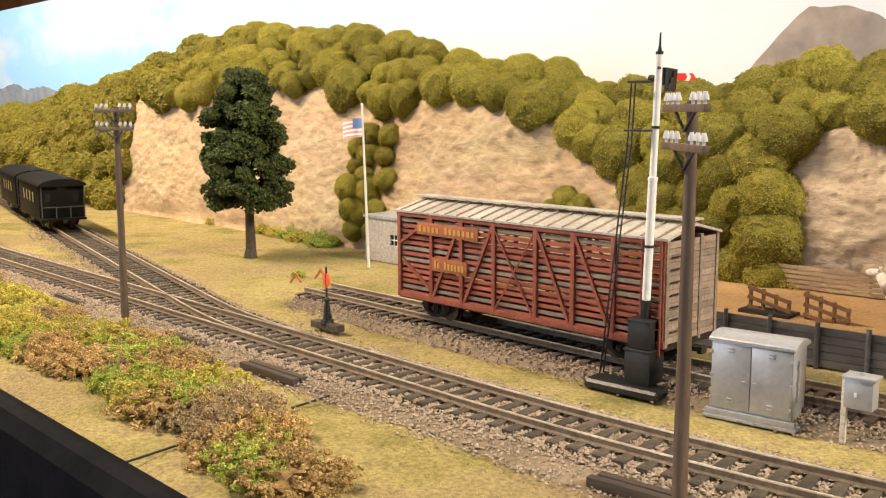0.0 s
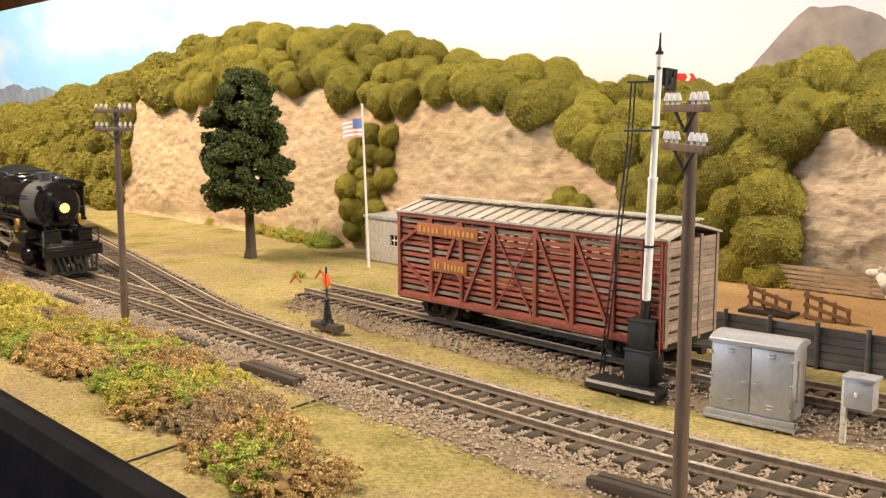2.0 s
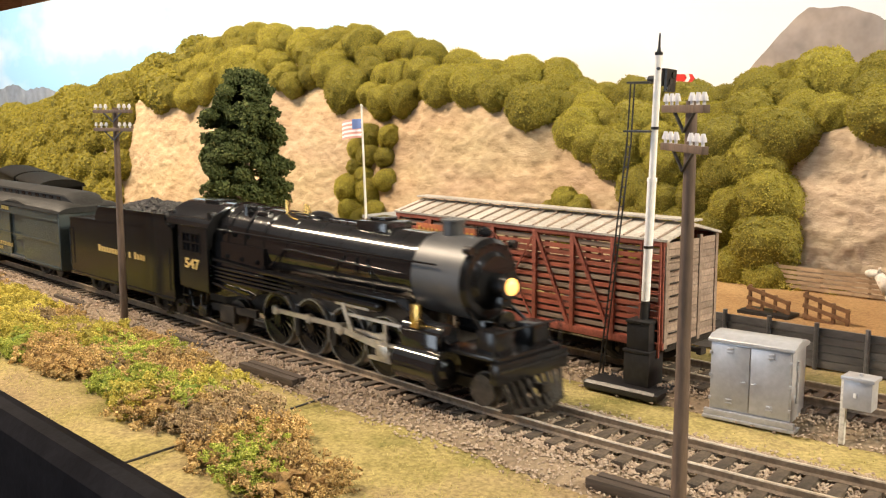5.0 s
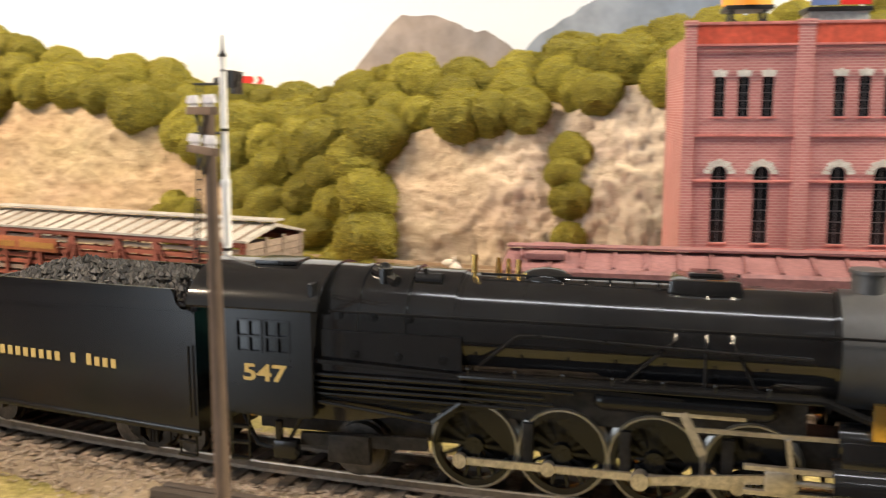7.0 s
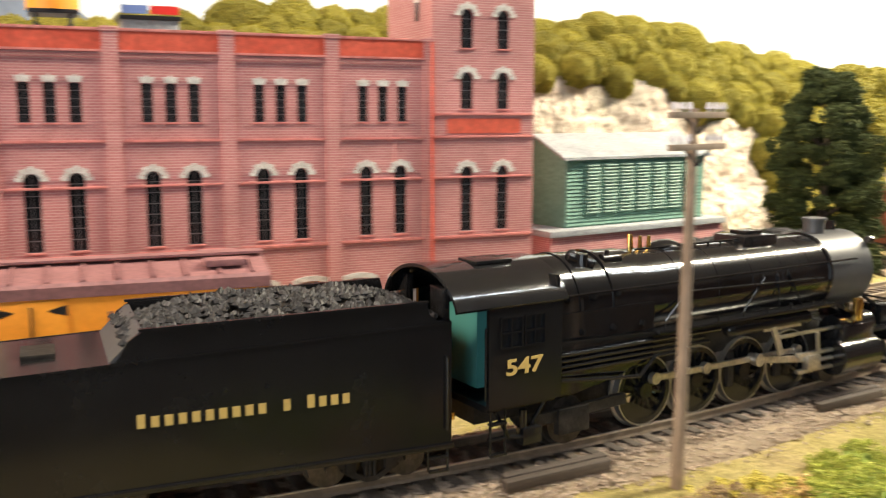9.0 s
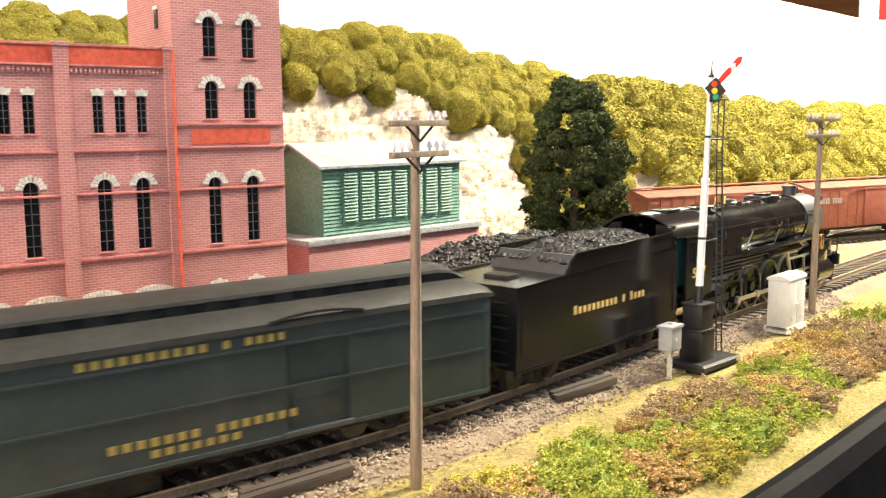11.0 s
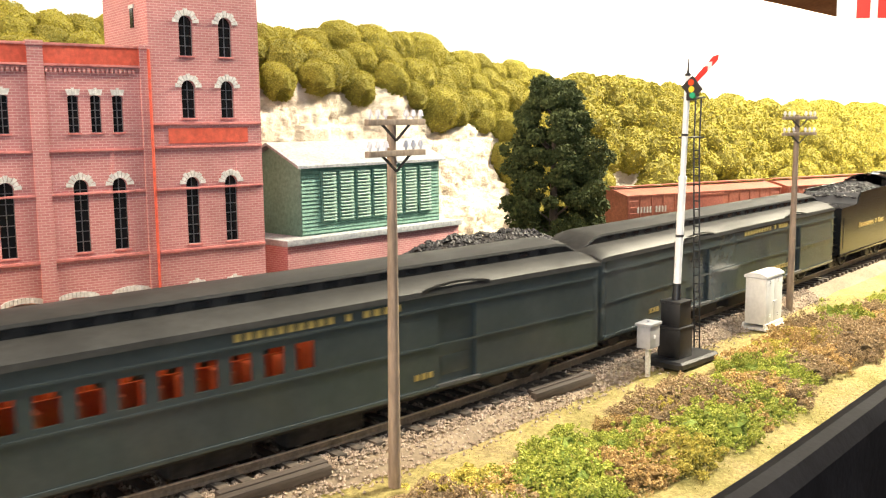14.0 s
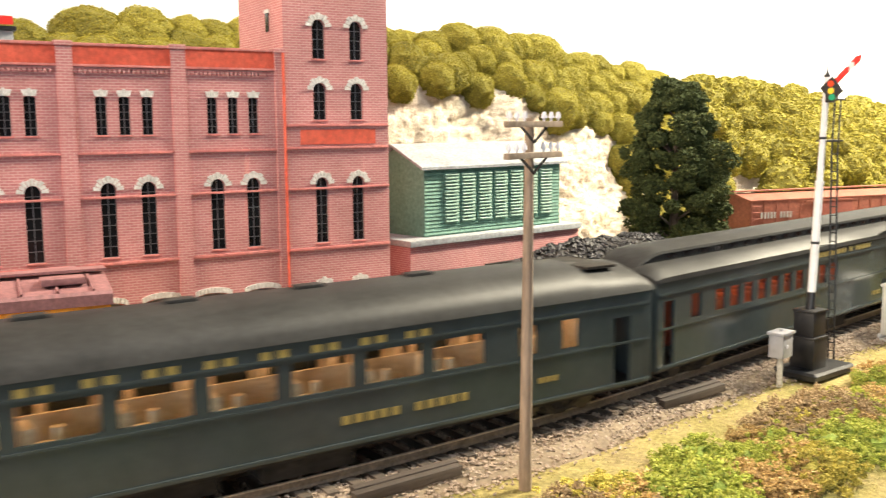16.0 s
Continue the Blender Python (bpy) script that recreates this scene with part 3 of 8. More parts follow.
def make_room():
    for name, b, m, lab in (("floor", (-4000, 4000, -3000, 3000, -1280, -1250), M_CARPET, "dark carpeted room floor"),
                            ("ceiling", (-4000, 4000, -3000, 3000, 1600, 1630), M_CEILING, "off-white room ceiling"),
                            ("wall_north", (-4000, 4000, 3000, 3040, -1250, 1600), M_BEAM, "brown wood-panelled room wall"),
                            ("wall_south", (-4000, 4000, -3040, -3000, -1250, 1600), M_ROOMWALL, "plain room wall"),
                            ("wall_east", (4000, 4040, -3000, 3000, -1250, 1600), M_BEAM, "brown wood-panelled room wall"),
                            ("wall_west", (-4040, -4000, -3000, 3000, -1250, 1600), M_BEAM, "brown wood-panelled room wall")):
        bm = B()
        box(bm, *b)
        tagged(part(name, bm, m, None), lab, name.split("_")[0], kind="structure")


# unseen frame added around the assumed daylight behind the camera
def make_doorway():
    d = thing("glazed_doorway", -2200, -2990, -1250, 0, "assumed wide white-framed glazed doorway in the room's unseen plain wall", "doorway", kind="structure")
    for x in (-1630, 1630):
        bm = B()
        box(bm, x - 40, x + 40, -20, 30, 0, 2800, 4)
        part("jamb", bm, M_WHITE, d)
    for z in (200, 2780):
        bm = B()
        box(bm, -1590, 1590, -20, 30, z - 35, z + 35, 4)
        part("rail", bm, M_WHITE, d)
    bm = B()
    box(bm, -1590, 1590, -12, 12, 0, 165, 4)
    part("kick_panel", bm, M_BROWNWOOD, d)


make_doorway()
make_ground()
make_hill()
make_backdrop()
make_fascia()
make_room()

# ---- tracks ----
TIE_TOP, RAIL_TOP = 4.8, 7.0


def far_track(s):
    return 74.0


def rail_line(name, s0, s1, off, gauge, material_side, parent, step=10.0, lift=0.0):
    """Two rails: foot, web and a bright head."""
    for side in (-1, 1):
        for nm, prof, mat in (("rail", ((-0.6, TIE_TOP - 0.3), (0.6, TIE_TOP - 0.3), (0.28, TIE_TOP + 0.4), (0.42, RAIL_TOP - 0.35), (-0.42, RAIL_TOP - 0.35), (-0.28, TIE_TOP + 0.4)), M_RAILSIDE),
                              ("rail_head", ((-0.44, RAIL_TOP - 0.35), (0.44, RAIL_TOP - 0.35), (0.36, RAIL_TOP), (-0.36, RAIL_TOP)), M_RAILTOP)):
            verts, faces = [], []
            k = int((s1 - s0) / step) + 1
            m = len(prof)
            for i in range(k):
                s = s0 + (s1 - s0) * i / (k - 1)
                c = off(s) + side * gauge / 2
                verts += [(*along(s, c + a)[:2], z + lift) for a, z in prof]
            for i in range(k - 1):
                faces += [(i * m + j, i * m + m + j, i * m + m + (j + 1) % m, i * m + (j + 1) % m) for j in range(m)]
            raw(nm, verts, faces, mat, parent)


def tie_mesh(length, width):
    bm = B()
    box(bm, -width / 2, width / 2, -length / 2, length / 2, TIE_TOP - 2.4, TIE_TOP - 0.3, 0.15)
    me = finish(bm, "tie")
    me.materials.append(M_TIE)
    return me


def lay_ties(parent, off, s0, s1, pitch, near0, near1, length=lambda s: 30.0, extra=lambda s: 0.0):
    meshes = {}
    rest_v, rest_f = [], []
    s = s0
    rng = random.Random(5)
    while s < s1:
        L = round(length(s) / 3) * 3
        o = off(s) + extra(s) + rng.uniform(-0.7, 0.7)
        x, y, h = along(s, o)
        a = h + rng.uniform(-0.03, 0.03)
        if near0 < s < near1:
            if L not in meshes:
                meshes[L] = tie_mesh(L, 3.1)
            ob = new("tie", meshes[L])
            ob.parent = parent
            ob.matrix_basis = mpose(x, y, rng.uniform(-0.15, 0.1), 0, 0, math.degrees(a))
        else:
            base = len(rest_v)
            c, n = math.cos(a), math.sin(a)
            for z in (TIE_TOP - 2.4, TIE_TOP - 0.3):
                for u, v in ((-1.4, -L / 2), (1.4, -L / 2), (1.4, L / 2), (-1.4, L / 2)):
                    rest_v.append((x + u * c - v * n, y + u * n + v * c, z))
            rest_f += [tuple(base + i for i in f) for f in ((4, 5, 6, 7), (0, 1, 5, 4), (1, 2, 6, 5), (2, 3, 7, 6), (3, 0, 4, 7))]
        s += pitch
    if rest_v:
        tagged(raw("tie_rest", rest_v, rest_f, M_TIE, parent), kind="stuff")


STONE_SHAPE = ((1, 0, 0), (-1, 0, 0), (0, 1, 0), (0, -1, 0), (0, 0, 1), (0, 0, -1))
STONE_FACES = ((0, 2, 4), (2, 1, 4), (1, 3, 4), (3, 0, 4), (2, 0, 5), (1, 2, 5), (3, 1, 5), (0, 3, 5))


def scatter_stones(name, spots, material, label, category, size=(0.4, 0.9)):
    rng = np.random.default_rng(3)
    n = len(spots)
    p = np.array(spots)
    r = rng.uniform(size[0], size[1], (n, 1, 3))
    base = np.array(STONE_SHAPE)[None] * r * rng.uniform(0.75, 1.25, (n, 6, 1))
    a = rng.uniform(0, 6.28, n)
    c, s = np.cos(a)[:, None], np.sin(a)[:, None]
    x, y = base[:, :, 0] * c - base[:, :, 1] * s, base[:, :, 0] * s + base[:, :, 1] * c
    v = np.stack([x, y, base[:, :, 2] * 0.8], -1) + p[:, None]
    f = (np.array(STONE_FACES)[None] + 6 * np.arange(n)[:, None, None]).reshape(-1, 3)
    me = bpy.data.meshes.new(name)
    me.from_pydata((v.reshape(-1, 3) * MM).tolist(), [], f.tolist())
    return tagged(dress(new(name, me), material), label, category, kind="stuff")


def bed_z(o):
    return 3.3 * (1 - smooth(17, 25.5, abs(o))) + 0.25


def make_tracks():
    strip("trackbed", -25, 25, -0.8, 2.6, M_EARTH, "earthy trackbed under the main line", "trackbed", wobble=3)
    strip("trackbed_siding", 74 - 24, 74 + 24, -0.8, 2.6, M_EARTH, "earthy trackbed under the siding", "trackbed", -175, S_HI, wobble=3)
    strip("cess", -28, -18, -2.0, 0.25, M_EARTH, "bare brown earth path beside the main line", "path", wobble=3)
    strip("cess_far", 18, 31, -2.0, 0.3, M_EARTH, "bare brown earth between the tracks", "path", wobble=3)
    main = thing("main_track", 0, 0, 0, 0, "main line of rusty-sided rails on dark wooden ties", "railway track", kind="structure")
    rail_line("main", S_LO, S_HI, lambda s: 0.0, 16.5, M_RAILSIDE, main)
    siding = thing("siding_track", 0, 0, 0, 0, "siding of rusty rails on dark ties behind the main line", "railway track", kind="structure")
    rail_line("siding", -180, S_HI, far_track, 16.5, M_RAILSIDE, siding)
    branch = thing("branch_track", 0, 0, 0, 0, "branch rails that part from the main line at a turnout", "railway track", kind="structure")
    rail_line("branch", -1100, -88, branch_off, 16.5, M_RAILSIDE, branch)
    lay_ties(main, lambda s: 0.0, S_LO, S_HI, 7.1, -640, 760,
             length=lambda s: 30 + (branch_off(s) if -260 < s < -88 else 0), extra=lambda s: branch_off(s) / 2 if -260 < s < -88 else 0)
    lay_ties(siding, far_track, -178, S_HI, 7.1, -178, 200)
    lay_ties(branch, branch_off, -1100, -262, 7.1, -560, -262)
    rng = np.random.default_rng(7)
    spots = []
    for _ in range(100000):
        s = rng.uniform(-470, 680)
        o = rng.choice([-1, 1]) * abs(rng.normal(17, 5.5)) if rng.random() < 0.5 else rng.uniform(-14, 14)
        if abs(o) < 33 and abs(abs(o) - 8.25) > 1.2:
            x, y, _ = along(s, o)
            spots.append((x, y, bed_z(o) + rng.uniform(-0.5, 0.3)))
    for _ in range(42000):
        s = rng.uniform(-178, 700)
        o = rng.choice([-1, 1]) * abs(rng.normal(15, 6)) if rng.random() < 0.6 else rng.uniform(-14, 14)
        if abs(o) < 28 and abs(abs(o) - 8.25) > 1.2:
            x, y, _ = along(s, 74 + o)
            spots.append((x, y, bed_z(o) + rng.uniform(-0.5, 0.3)))
    for _ in range(14000):
        s = rng.uniform(-560, -100)
        o = rng.normal(0, 11)
        if abs(o) < 26 and abs(abs(o) - 8.25) > 1.2 and abs(branch_off(s) + o) > 10:
            x, y, _ = along(s, branch_off(s) + o)
            spots.append((x, y, bed_z(o) + rng.uniform(-0.5, 0.2)))
    bm = B()
    beam(bm, (-236, 232, 0.2), (-214.5, 361, 0.35), 0.7, 0.5)
    tagged(part("module_seam", bm, M_BLACK, None), "dark hairline joint between two baseboards", "joint", kind="structure")
    scatter_stones("ballast", spots, M_STONE, "brown and grey crushed-stone ballast", "ballast", (0.35, 0.8))


def branch_off(s):
    """How far the branch lies beyond the main line: nothing at the points, then a steady spread."""
    d = max(0.0, -88 - s)
    return min(d, 100) ** 2 / 2 * 0.0022 + max(0.0, d - 100) * 0.22


# ---- brick warehouse ----
def holed_wall(bm, x0, x1, z0, z1, y0, y1, holes):
    """A wall with rectangular holes (a, b, c, d) in x and z, and a round head where the hole has a fifth entry."""
    xs = sorted({x0, x1, *[h[0] for h in holes], *[h[1] for h in holes], *[(h[0] + h[1]) / 2 for h in holes if len(h) > 4]})
    zs = sorted({z0, z1, *[h[2] for h in holes], *[h[3] for h in holes], *[h[3] - h[4] for h in holes if len(h) > 4]})
    made = {}

    def corner(i, j, k):
        if (i, j, k) not in made:
            made[i, j, k] = bm.verts.new((xs[i], (y0, y1)[k], zs[j]))
        return made[i, j, k]

    def solid(i, j):
        if not (0 <= i < len(xs) - 1 and 0 <= j < len(zs) - 1):
            return False
        mx, mz = (xs[i] + xs[i + 1]) / 2, (zs[j] + zs[j + 1]) / 2
        return not any(h[0] < mx < h[1] and h[2] < mz < h[3] for h in holes)

    for i in range(len(xs) - 1):
        for j in range(len(zs) - 1):
            if not solid(i, j):
                continue
            ring = ((i, j), (i + 1, j), (i + 1, j + 1), (i, j + 1))
            bm.faces.new([corner(*p, 0) for p in ring])
            bm.faces.new([corner(*p, 1) for p in ring[::-1]])
            for (a, b), (di, dj) in zip(zip(ring, ring[1:] + ring[:1]), ((0, -1), (1, 0), (0, 1), (-1, 0))):
                if not solid(i + di, j + dj):
                    bm.faces.new((corner(*b, 0), corner(*a, 0), corner(*a, 1), corner(*b, 1)))
    for h in holes:
        if len(h) > 4:
            w = (h[1] - h[0]) / 2
            cx, cz = (h[0] + h[1]) / 2, h[3] - h[4]
            for sgn in (-1, 1):
                pts = [(cx + sgn * w, h[3])]
                pts += [(cx + sgn * w * math.sin(a), cz + h[4] * math.cos(a)) for a in np.linspace(math.pi / 2, 0, 6)]
                prism(bm, pts if sgn > 0 else pts[::-1], y0, y1, "y")
    bmesh.ops.remove_doubles(bm, verts=bm.verts, dist=0.001)


def window(parent, x0, x1, z0, z1, rise, y, bars_x, bars_z, hood, group="", pane_material=None):
    """Recessed pane, iron glazing bars, a hood of white stones and a sill."""
    cx, w = (x0 + x1) / 2, (x1 - x0) / 2
    cz = z1 - rise
    win = B()
    box(win, x0 - 0.3, x1 + 0.3, y + 1.6, y + 2.0, z0 - 0.3, z1 + 0.3)
    win_ob = part("window", win, pane_material or M_GLASSDARK, parent)
    bm = B()
    for i in range(bars_x + 1):
        x = x0 + (x1 - x0) * i / bars_x
        box(bm, x - 0.14, x + 0.14, y + 1.05, y + 1.45, z0, z1 - (rise * 0.6 if i in (0, bars_x) and rise else 0))
    for i in range(bars_z + 1):
        z = z0 + (z1 - z0) * i / bars_z
        box(bm, x0, x1, y + 1.1, y + 1.4, z - 0.13, z + 0.13)
    part("glazing_grid", bm, M_MUNTIN, win_ob)
    bm = B()
    if hood == "round":
        n = 9
        for i in range(n):
            a0, a1 = math.pi * (i + 0.08) / n, math.pi * (i + 0.92) / n
            out = 2.1 + (0.45 if i % 2 == 0 else 0)
            pts = [(cx + math.cos(a) * (w + k), cz + math.sin(a) * (rise + k)) for a, k in ((a0, 0.1), (a0, out), (a1, out), (a1, 0.1))]
            prism(bm, pts, y - 0.55, y + 0.8, "y")
            part("stone", bm, M_LIMESTONE, win_ob)
            bm = B()
    elif hood == "flat":
        for i in range(5):
            u0, u1 = -1 + 2 * (i + 0.04) / 5, -1 + 2 * (i + 0.96) / 5
            top = 2.1 + (0.5 if i == 2 else 0.0)
            k = 1.35
            prism(bm, [(cx + u0 * w, z1), (cx + u0 * w * k, z1 + top), (cx + u1 * w * k, z1 + top), (cx + u1 * w, z1)], y - 0.5, y + 0.8, "y")
            part("stone", bm, M_LIMESTONE, win_ob)
            bm = B()
    box(bm, x0 - 0.5, x1 + 0.5, y - 0.5, y + 1.0, z0 - 0.7, z0 - 0.05, 0.1)
    part("sill", bm, M_LIMESTONE if hood == "" else M_PINKBASE, win_ob)


def make_warehouse():
    wh = thing("brick_warehouse", 15, 403, 0, 1.0, "long red brick warehouse with arched iron windows and a tower", "building")
    edges = (0.0, 38.3, 76.5, 114.5, 154.0)
    holes, wins = [], []
    for a, b in zip(edges, edges[1:]):
        c = (a + b) / 2
        for k in (-7.8, 0, 7.8):
            wins.append((c + k - 1.9, c + k + 1.9, 92.3, 105.4, 0.8, 2, 5, "round3"))
        for k in (-6.9, 6.9):
            wins.append((c + k - 2.6, c + k + 2.6, 49.8, 75.8, 2.6, 2, 7, "round"))
    doors = [(edges[i] + k - 6.5, edges[i] + k + 6.5) for i in range(4) for k in (9.5, 29.0)]
    holes = [(w[0], w[1], w[2], w[3], w[4]) for w in wins] + [(a, b, 3.0, 33.5, 2.2) for a, b in doors]
    bm = B()
    holed_wall(bm, 0, 154, 0, 118.5, 0, 2.2, holes)
    part("wall", bm, M_BRICK, wh, "weathered red brick front wall")
    bm = B()
    box(bm, 0, 2.2, 2.2, 70, 0, 118.5)
    part("wall", bm, M_BRICK, wh)
    bm = B()
    box(bm, 0, 154, 70, 72.2, 0, 118.5)
    part("wall", bm, M_BRICK, wh)
    bm = B()
    box(bm, 2.3, 154, 2.3, 70, 112, 114)
    part("roof", bm, M_ROOFGREY, wh, "flat grey tar roof")
    for w in wins:
        window(wh, w[0], w[1], w[2], w[3], w[4], 0, w[5], w[6], "flat" if w[7] == "round3" else "round")
    for i, e in enumerate(edges):
        bm = B()
        w = 2.6 if 0 < i < 4 else 2.0
        x0, x1 = (e - w, e + w) if 0 < i < 4 else ((e - 0.4, e + 3.4) if i == 0 else (e - 3.4, e))
        box(bm, x0, x1, -1.0, 0.3, 47, 122.0)
        box(bm, x0 - 0.3, x1 + 0.3, -1.3, 1.2, 122.0, 123.8, 0.2)
        box(bm, x0, x1, -1.15, 0.3, 0, 47)
        part("pilaster", bm, M_BRICK, wh)
    for a, b in zip(edges, edges[1:]):
        bm = B()
        box(bm, a + 2, b - 2, -0.5, 1.9, 116.2, 122.2)
        part("parapet_panel", bm, M_BRICKPAINT, wh, "bright red painted parapet band")
        bm = B()
        box(bm, a + 1, b - 1, -0.8, 2.3, 122.2, 123.2, 0.15)
        box(bm, a + 2.2, b - 2.2, -0.9, 0.2, 115.3, 116.1, 0.1)
        part("coping", bm, M_PINKBASE, wh)
        bm = B()
        n = int((b - a - 6) / 1.6)
        for i in range(n):
            x = a + 3 + i * 1.6
            box(bm, x, x + 0.8, -0.7, 0.2, 113.2, 114.6)
        tagged(part("dentil_course", bm, M_BRICK, wh), kind="stuff")
        for z, h in ((85.6, 0.9), (70.4, 0.8), (47.0, 1.1)):
            bm = B()
            box(bm, a + 2.4, b - 2.4, -0.8, 0.2, z, z + h, 0.1)
            part("string_course", bm, M_PINKBASE, wh)
    for a, b in doors:
        bm = B()
        box(bm, a - 0.2, b + 0.2, 1.2, 1.7, 3, 33.8)
        for k in range(4):
            x = a + (b - a) * (k + 0.5) / 4
            box(bm, x - 1.2, x + 1.2, 0.95, 1.3, 5, 25)
        d = part("freight_door", bm, M_GREYDOOR, wh, "grey double freight door")
        bm = B()
        for i in range(6):
            x = a + (b - a) * i / 5
            box(bm, x - 0.12, x + 0.12, 0.8, 1.1, 28, 33)
        box(bm, a, b, 0.8, 1.1, 28.0, 28.4)
        part("transom", bm, M_MUNTIN, d)
        bm = B()
        n = 11
        for i in range(n):
            u0, u1 = -1 + 2 * (i + 0.06) / n, -1 + 2 * (i + 0.94) / n
            cx, w = (a + b) / 2, (b - a) / 2 + 0.9
            f = lambda u, k: (cx + u * w, 31.2 + 2.6 * math.sqrt(max(0, 1 - (u * 0.93) ** 2)) + k)
            prism(bm, [f(u0, 0), f(u0, 2.0), f(u1, 2.0), f(u1, 0)], -0.6, 0.9, "y")
            part("stone", bm, M_LIMESTONE, d)
            bm = B()
    # tower
    tx0, tx1, ty = 154.0, 198.0, -1.2
    tw = []
    for cx in (168.5, 184.2):
        tw += [(cx - 2.7, cx + 2.7, 120.3, 135.0, 2.7, 2, 4, "round"), (cx - 2.7, cx + 2.7, 97.2, 111.2, 2.7, 2, 4, "round"), (cx - 2.6, cx + 2.6, 49.5, 75.0, 2.6, 2, 7, "round"), (cx - 2.4, cx + 2.4, 22, 33.5, 2.4, 2, 3, "round")]
    bm = B()
    holed_wall(bm, tx0, tx1, 0, 172, ty, ty + 2.2, [t[:5] for t in tw])
    part("tower_wall", bm, M_BRICK, wh, "red brick tower front")
    for t in tw:
        window(wh, t[0], t[1], t[2], t[3], t[4], ty, t[5], t[6], "round")
    for x0, x1, y0, y1 in ((tx0, tx0 + 2.2, ty + 2.2, 46), (tx1 - 2.2, tx1, ty + 2.2, 46), (tx0 + 2.2, tx1 - 2.2, 44, 46)):
        bm = B()
        box(bm, x0, x1, y0, y1, 0, 172)
        part("tower_wall", bm, M_BRICK, wh)
    bm = B()
    box(bm, tx0 + 2, tx1 - 2, ty + 2, 45, 168, 170)
    part("tower_roof", bm, M_ROOFGREY, wh)
    for z, h in ((94.6, 0.9), (86.0, 0.9), (70.4, 0.8), (46.8, 1.1)):
        bm = B()
        box(bm, tx0 + 0.4, tx1 - 0.2, ty - 0.8, ty + 0.3, z, z + h, 0.1)
        part("string_course", bm, M_PINKBASE, wh)
    bm = B()
    box(bm, tx0 + 6, tx1 - 6, ty - 0.35, ty + 0.3, 87.8, 93.4)
    part("painted_panel", bm, M_BRICKPAINT, wh, "bright red painted panel")
    bm = B()
    rod(bm, (tx0 - 0.4, ty - 0.6, 3), (tx0 - 0.4, ty - 0.6, 122), 0.55, seg=8)
    part("drainpipe", bm, M_BRICKPAINT, wh, "red painted drainpipe")
    bm = B()
    box(bm, tx0 - 0.5, tx0 - 0.05, 12, 15, 131, 138)
    ww = part("side_window", bm, M_GLASSDARK, wh)
    bm = B()
    box(bm, tx0 - 0.7, tx0 - 0.1, 11.3, 15.7, 138, 139.4)
    part("stone_hood", bm, M_LIMESTONE, ww)
    # roof things
    tank = thing("roof_water_tank", 37, 425, 114.0, 0, "yellow water tank on black legs on the warehouse roof", "water tank")
    bm = B()
    rod(bm, (0, 0, 16), (0, 0, 34), 8.5, seg=28)
    rod(bm, (0, 0, 34), (0, 0, 39), 9, 0.5, seg=28)
    part("tank", bm, M_YELLOW, tank, shade=False)
    for dx, dy in ((-6, -6), (6, -6), (6, 6), (-6, 6)):
        bm = B()
        rod(bm, (dx, dy, 0), (dx * 0.9, dy * 0.9, 16), 0.6, seg=8)
        part("leg", bm, M_BLACK, tank)
    bm = B()
    box(bm, -8, 8, -8, 8, 14.5, 16, 0.2)
    part("platform", bm, M_BLACK, tank)
    for a, b in (((-6, -6, 3), (6, -6, 12)), ((6, -6, 3), (-6, -6, 12))):
        bm = B()
        rod(bm, a, b, 0.3, seg=6)
        part("brace", bm, M_BLACK, tank)
    hut = thing("roof_penthouse", 70, 440, 114.0, 0, "small grey roof penthouse with a dark cap and coloured sign", "penthouse")
    bm = B()
    box(bm, -10, 10, -6, 8, 0, 15, 0.3)
    part("wall", bm, M_ROOFGREY, hut)
    bm = B()
    box(bm, -11, 11, -7, 9, 15, 16.5, 0.2)
    part("cap", bm, M_BLACK, hut)
    bm = B()
    box(bm, -10, -1, -7.4, -6.6, 17, 20)
    part("sign_board", bm, M_BLUE, hut, "blue sign board")
    bm = B()
    box(bm, 0, 10, -7.4, -6.6, 17, 20)
    part("sign_board", bm, M_RED, hut, "red sign board")


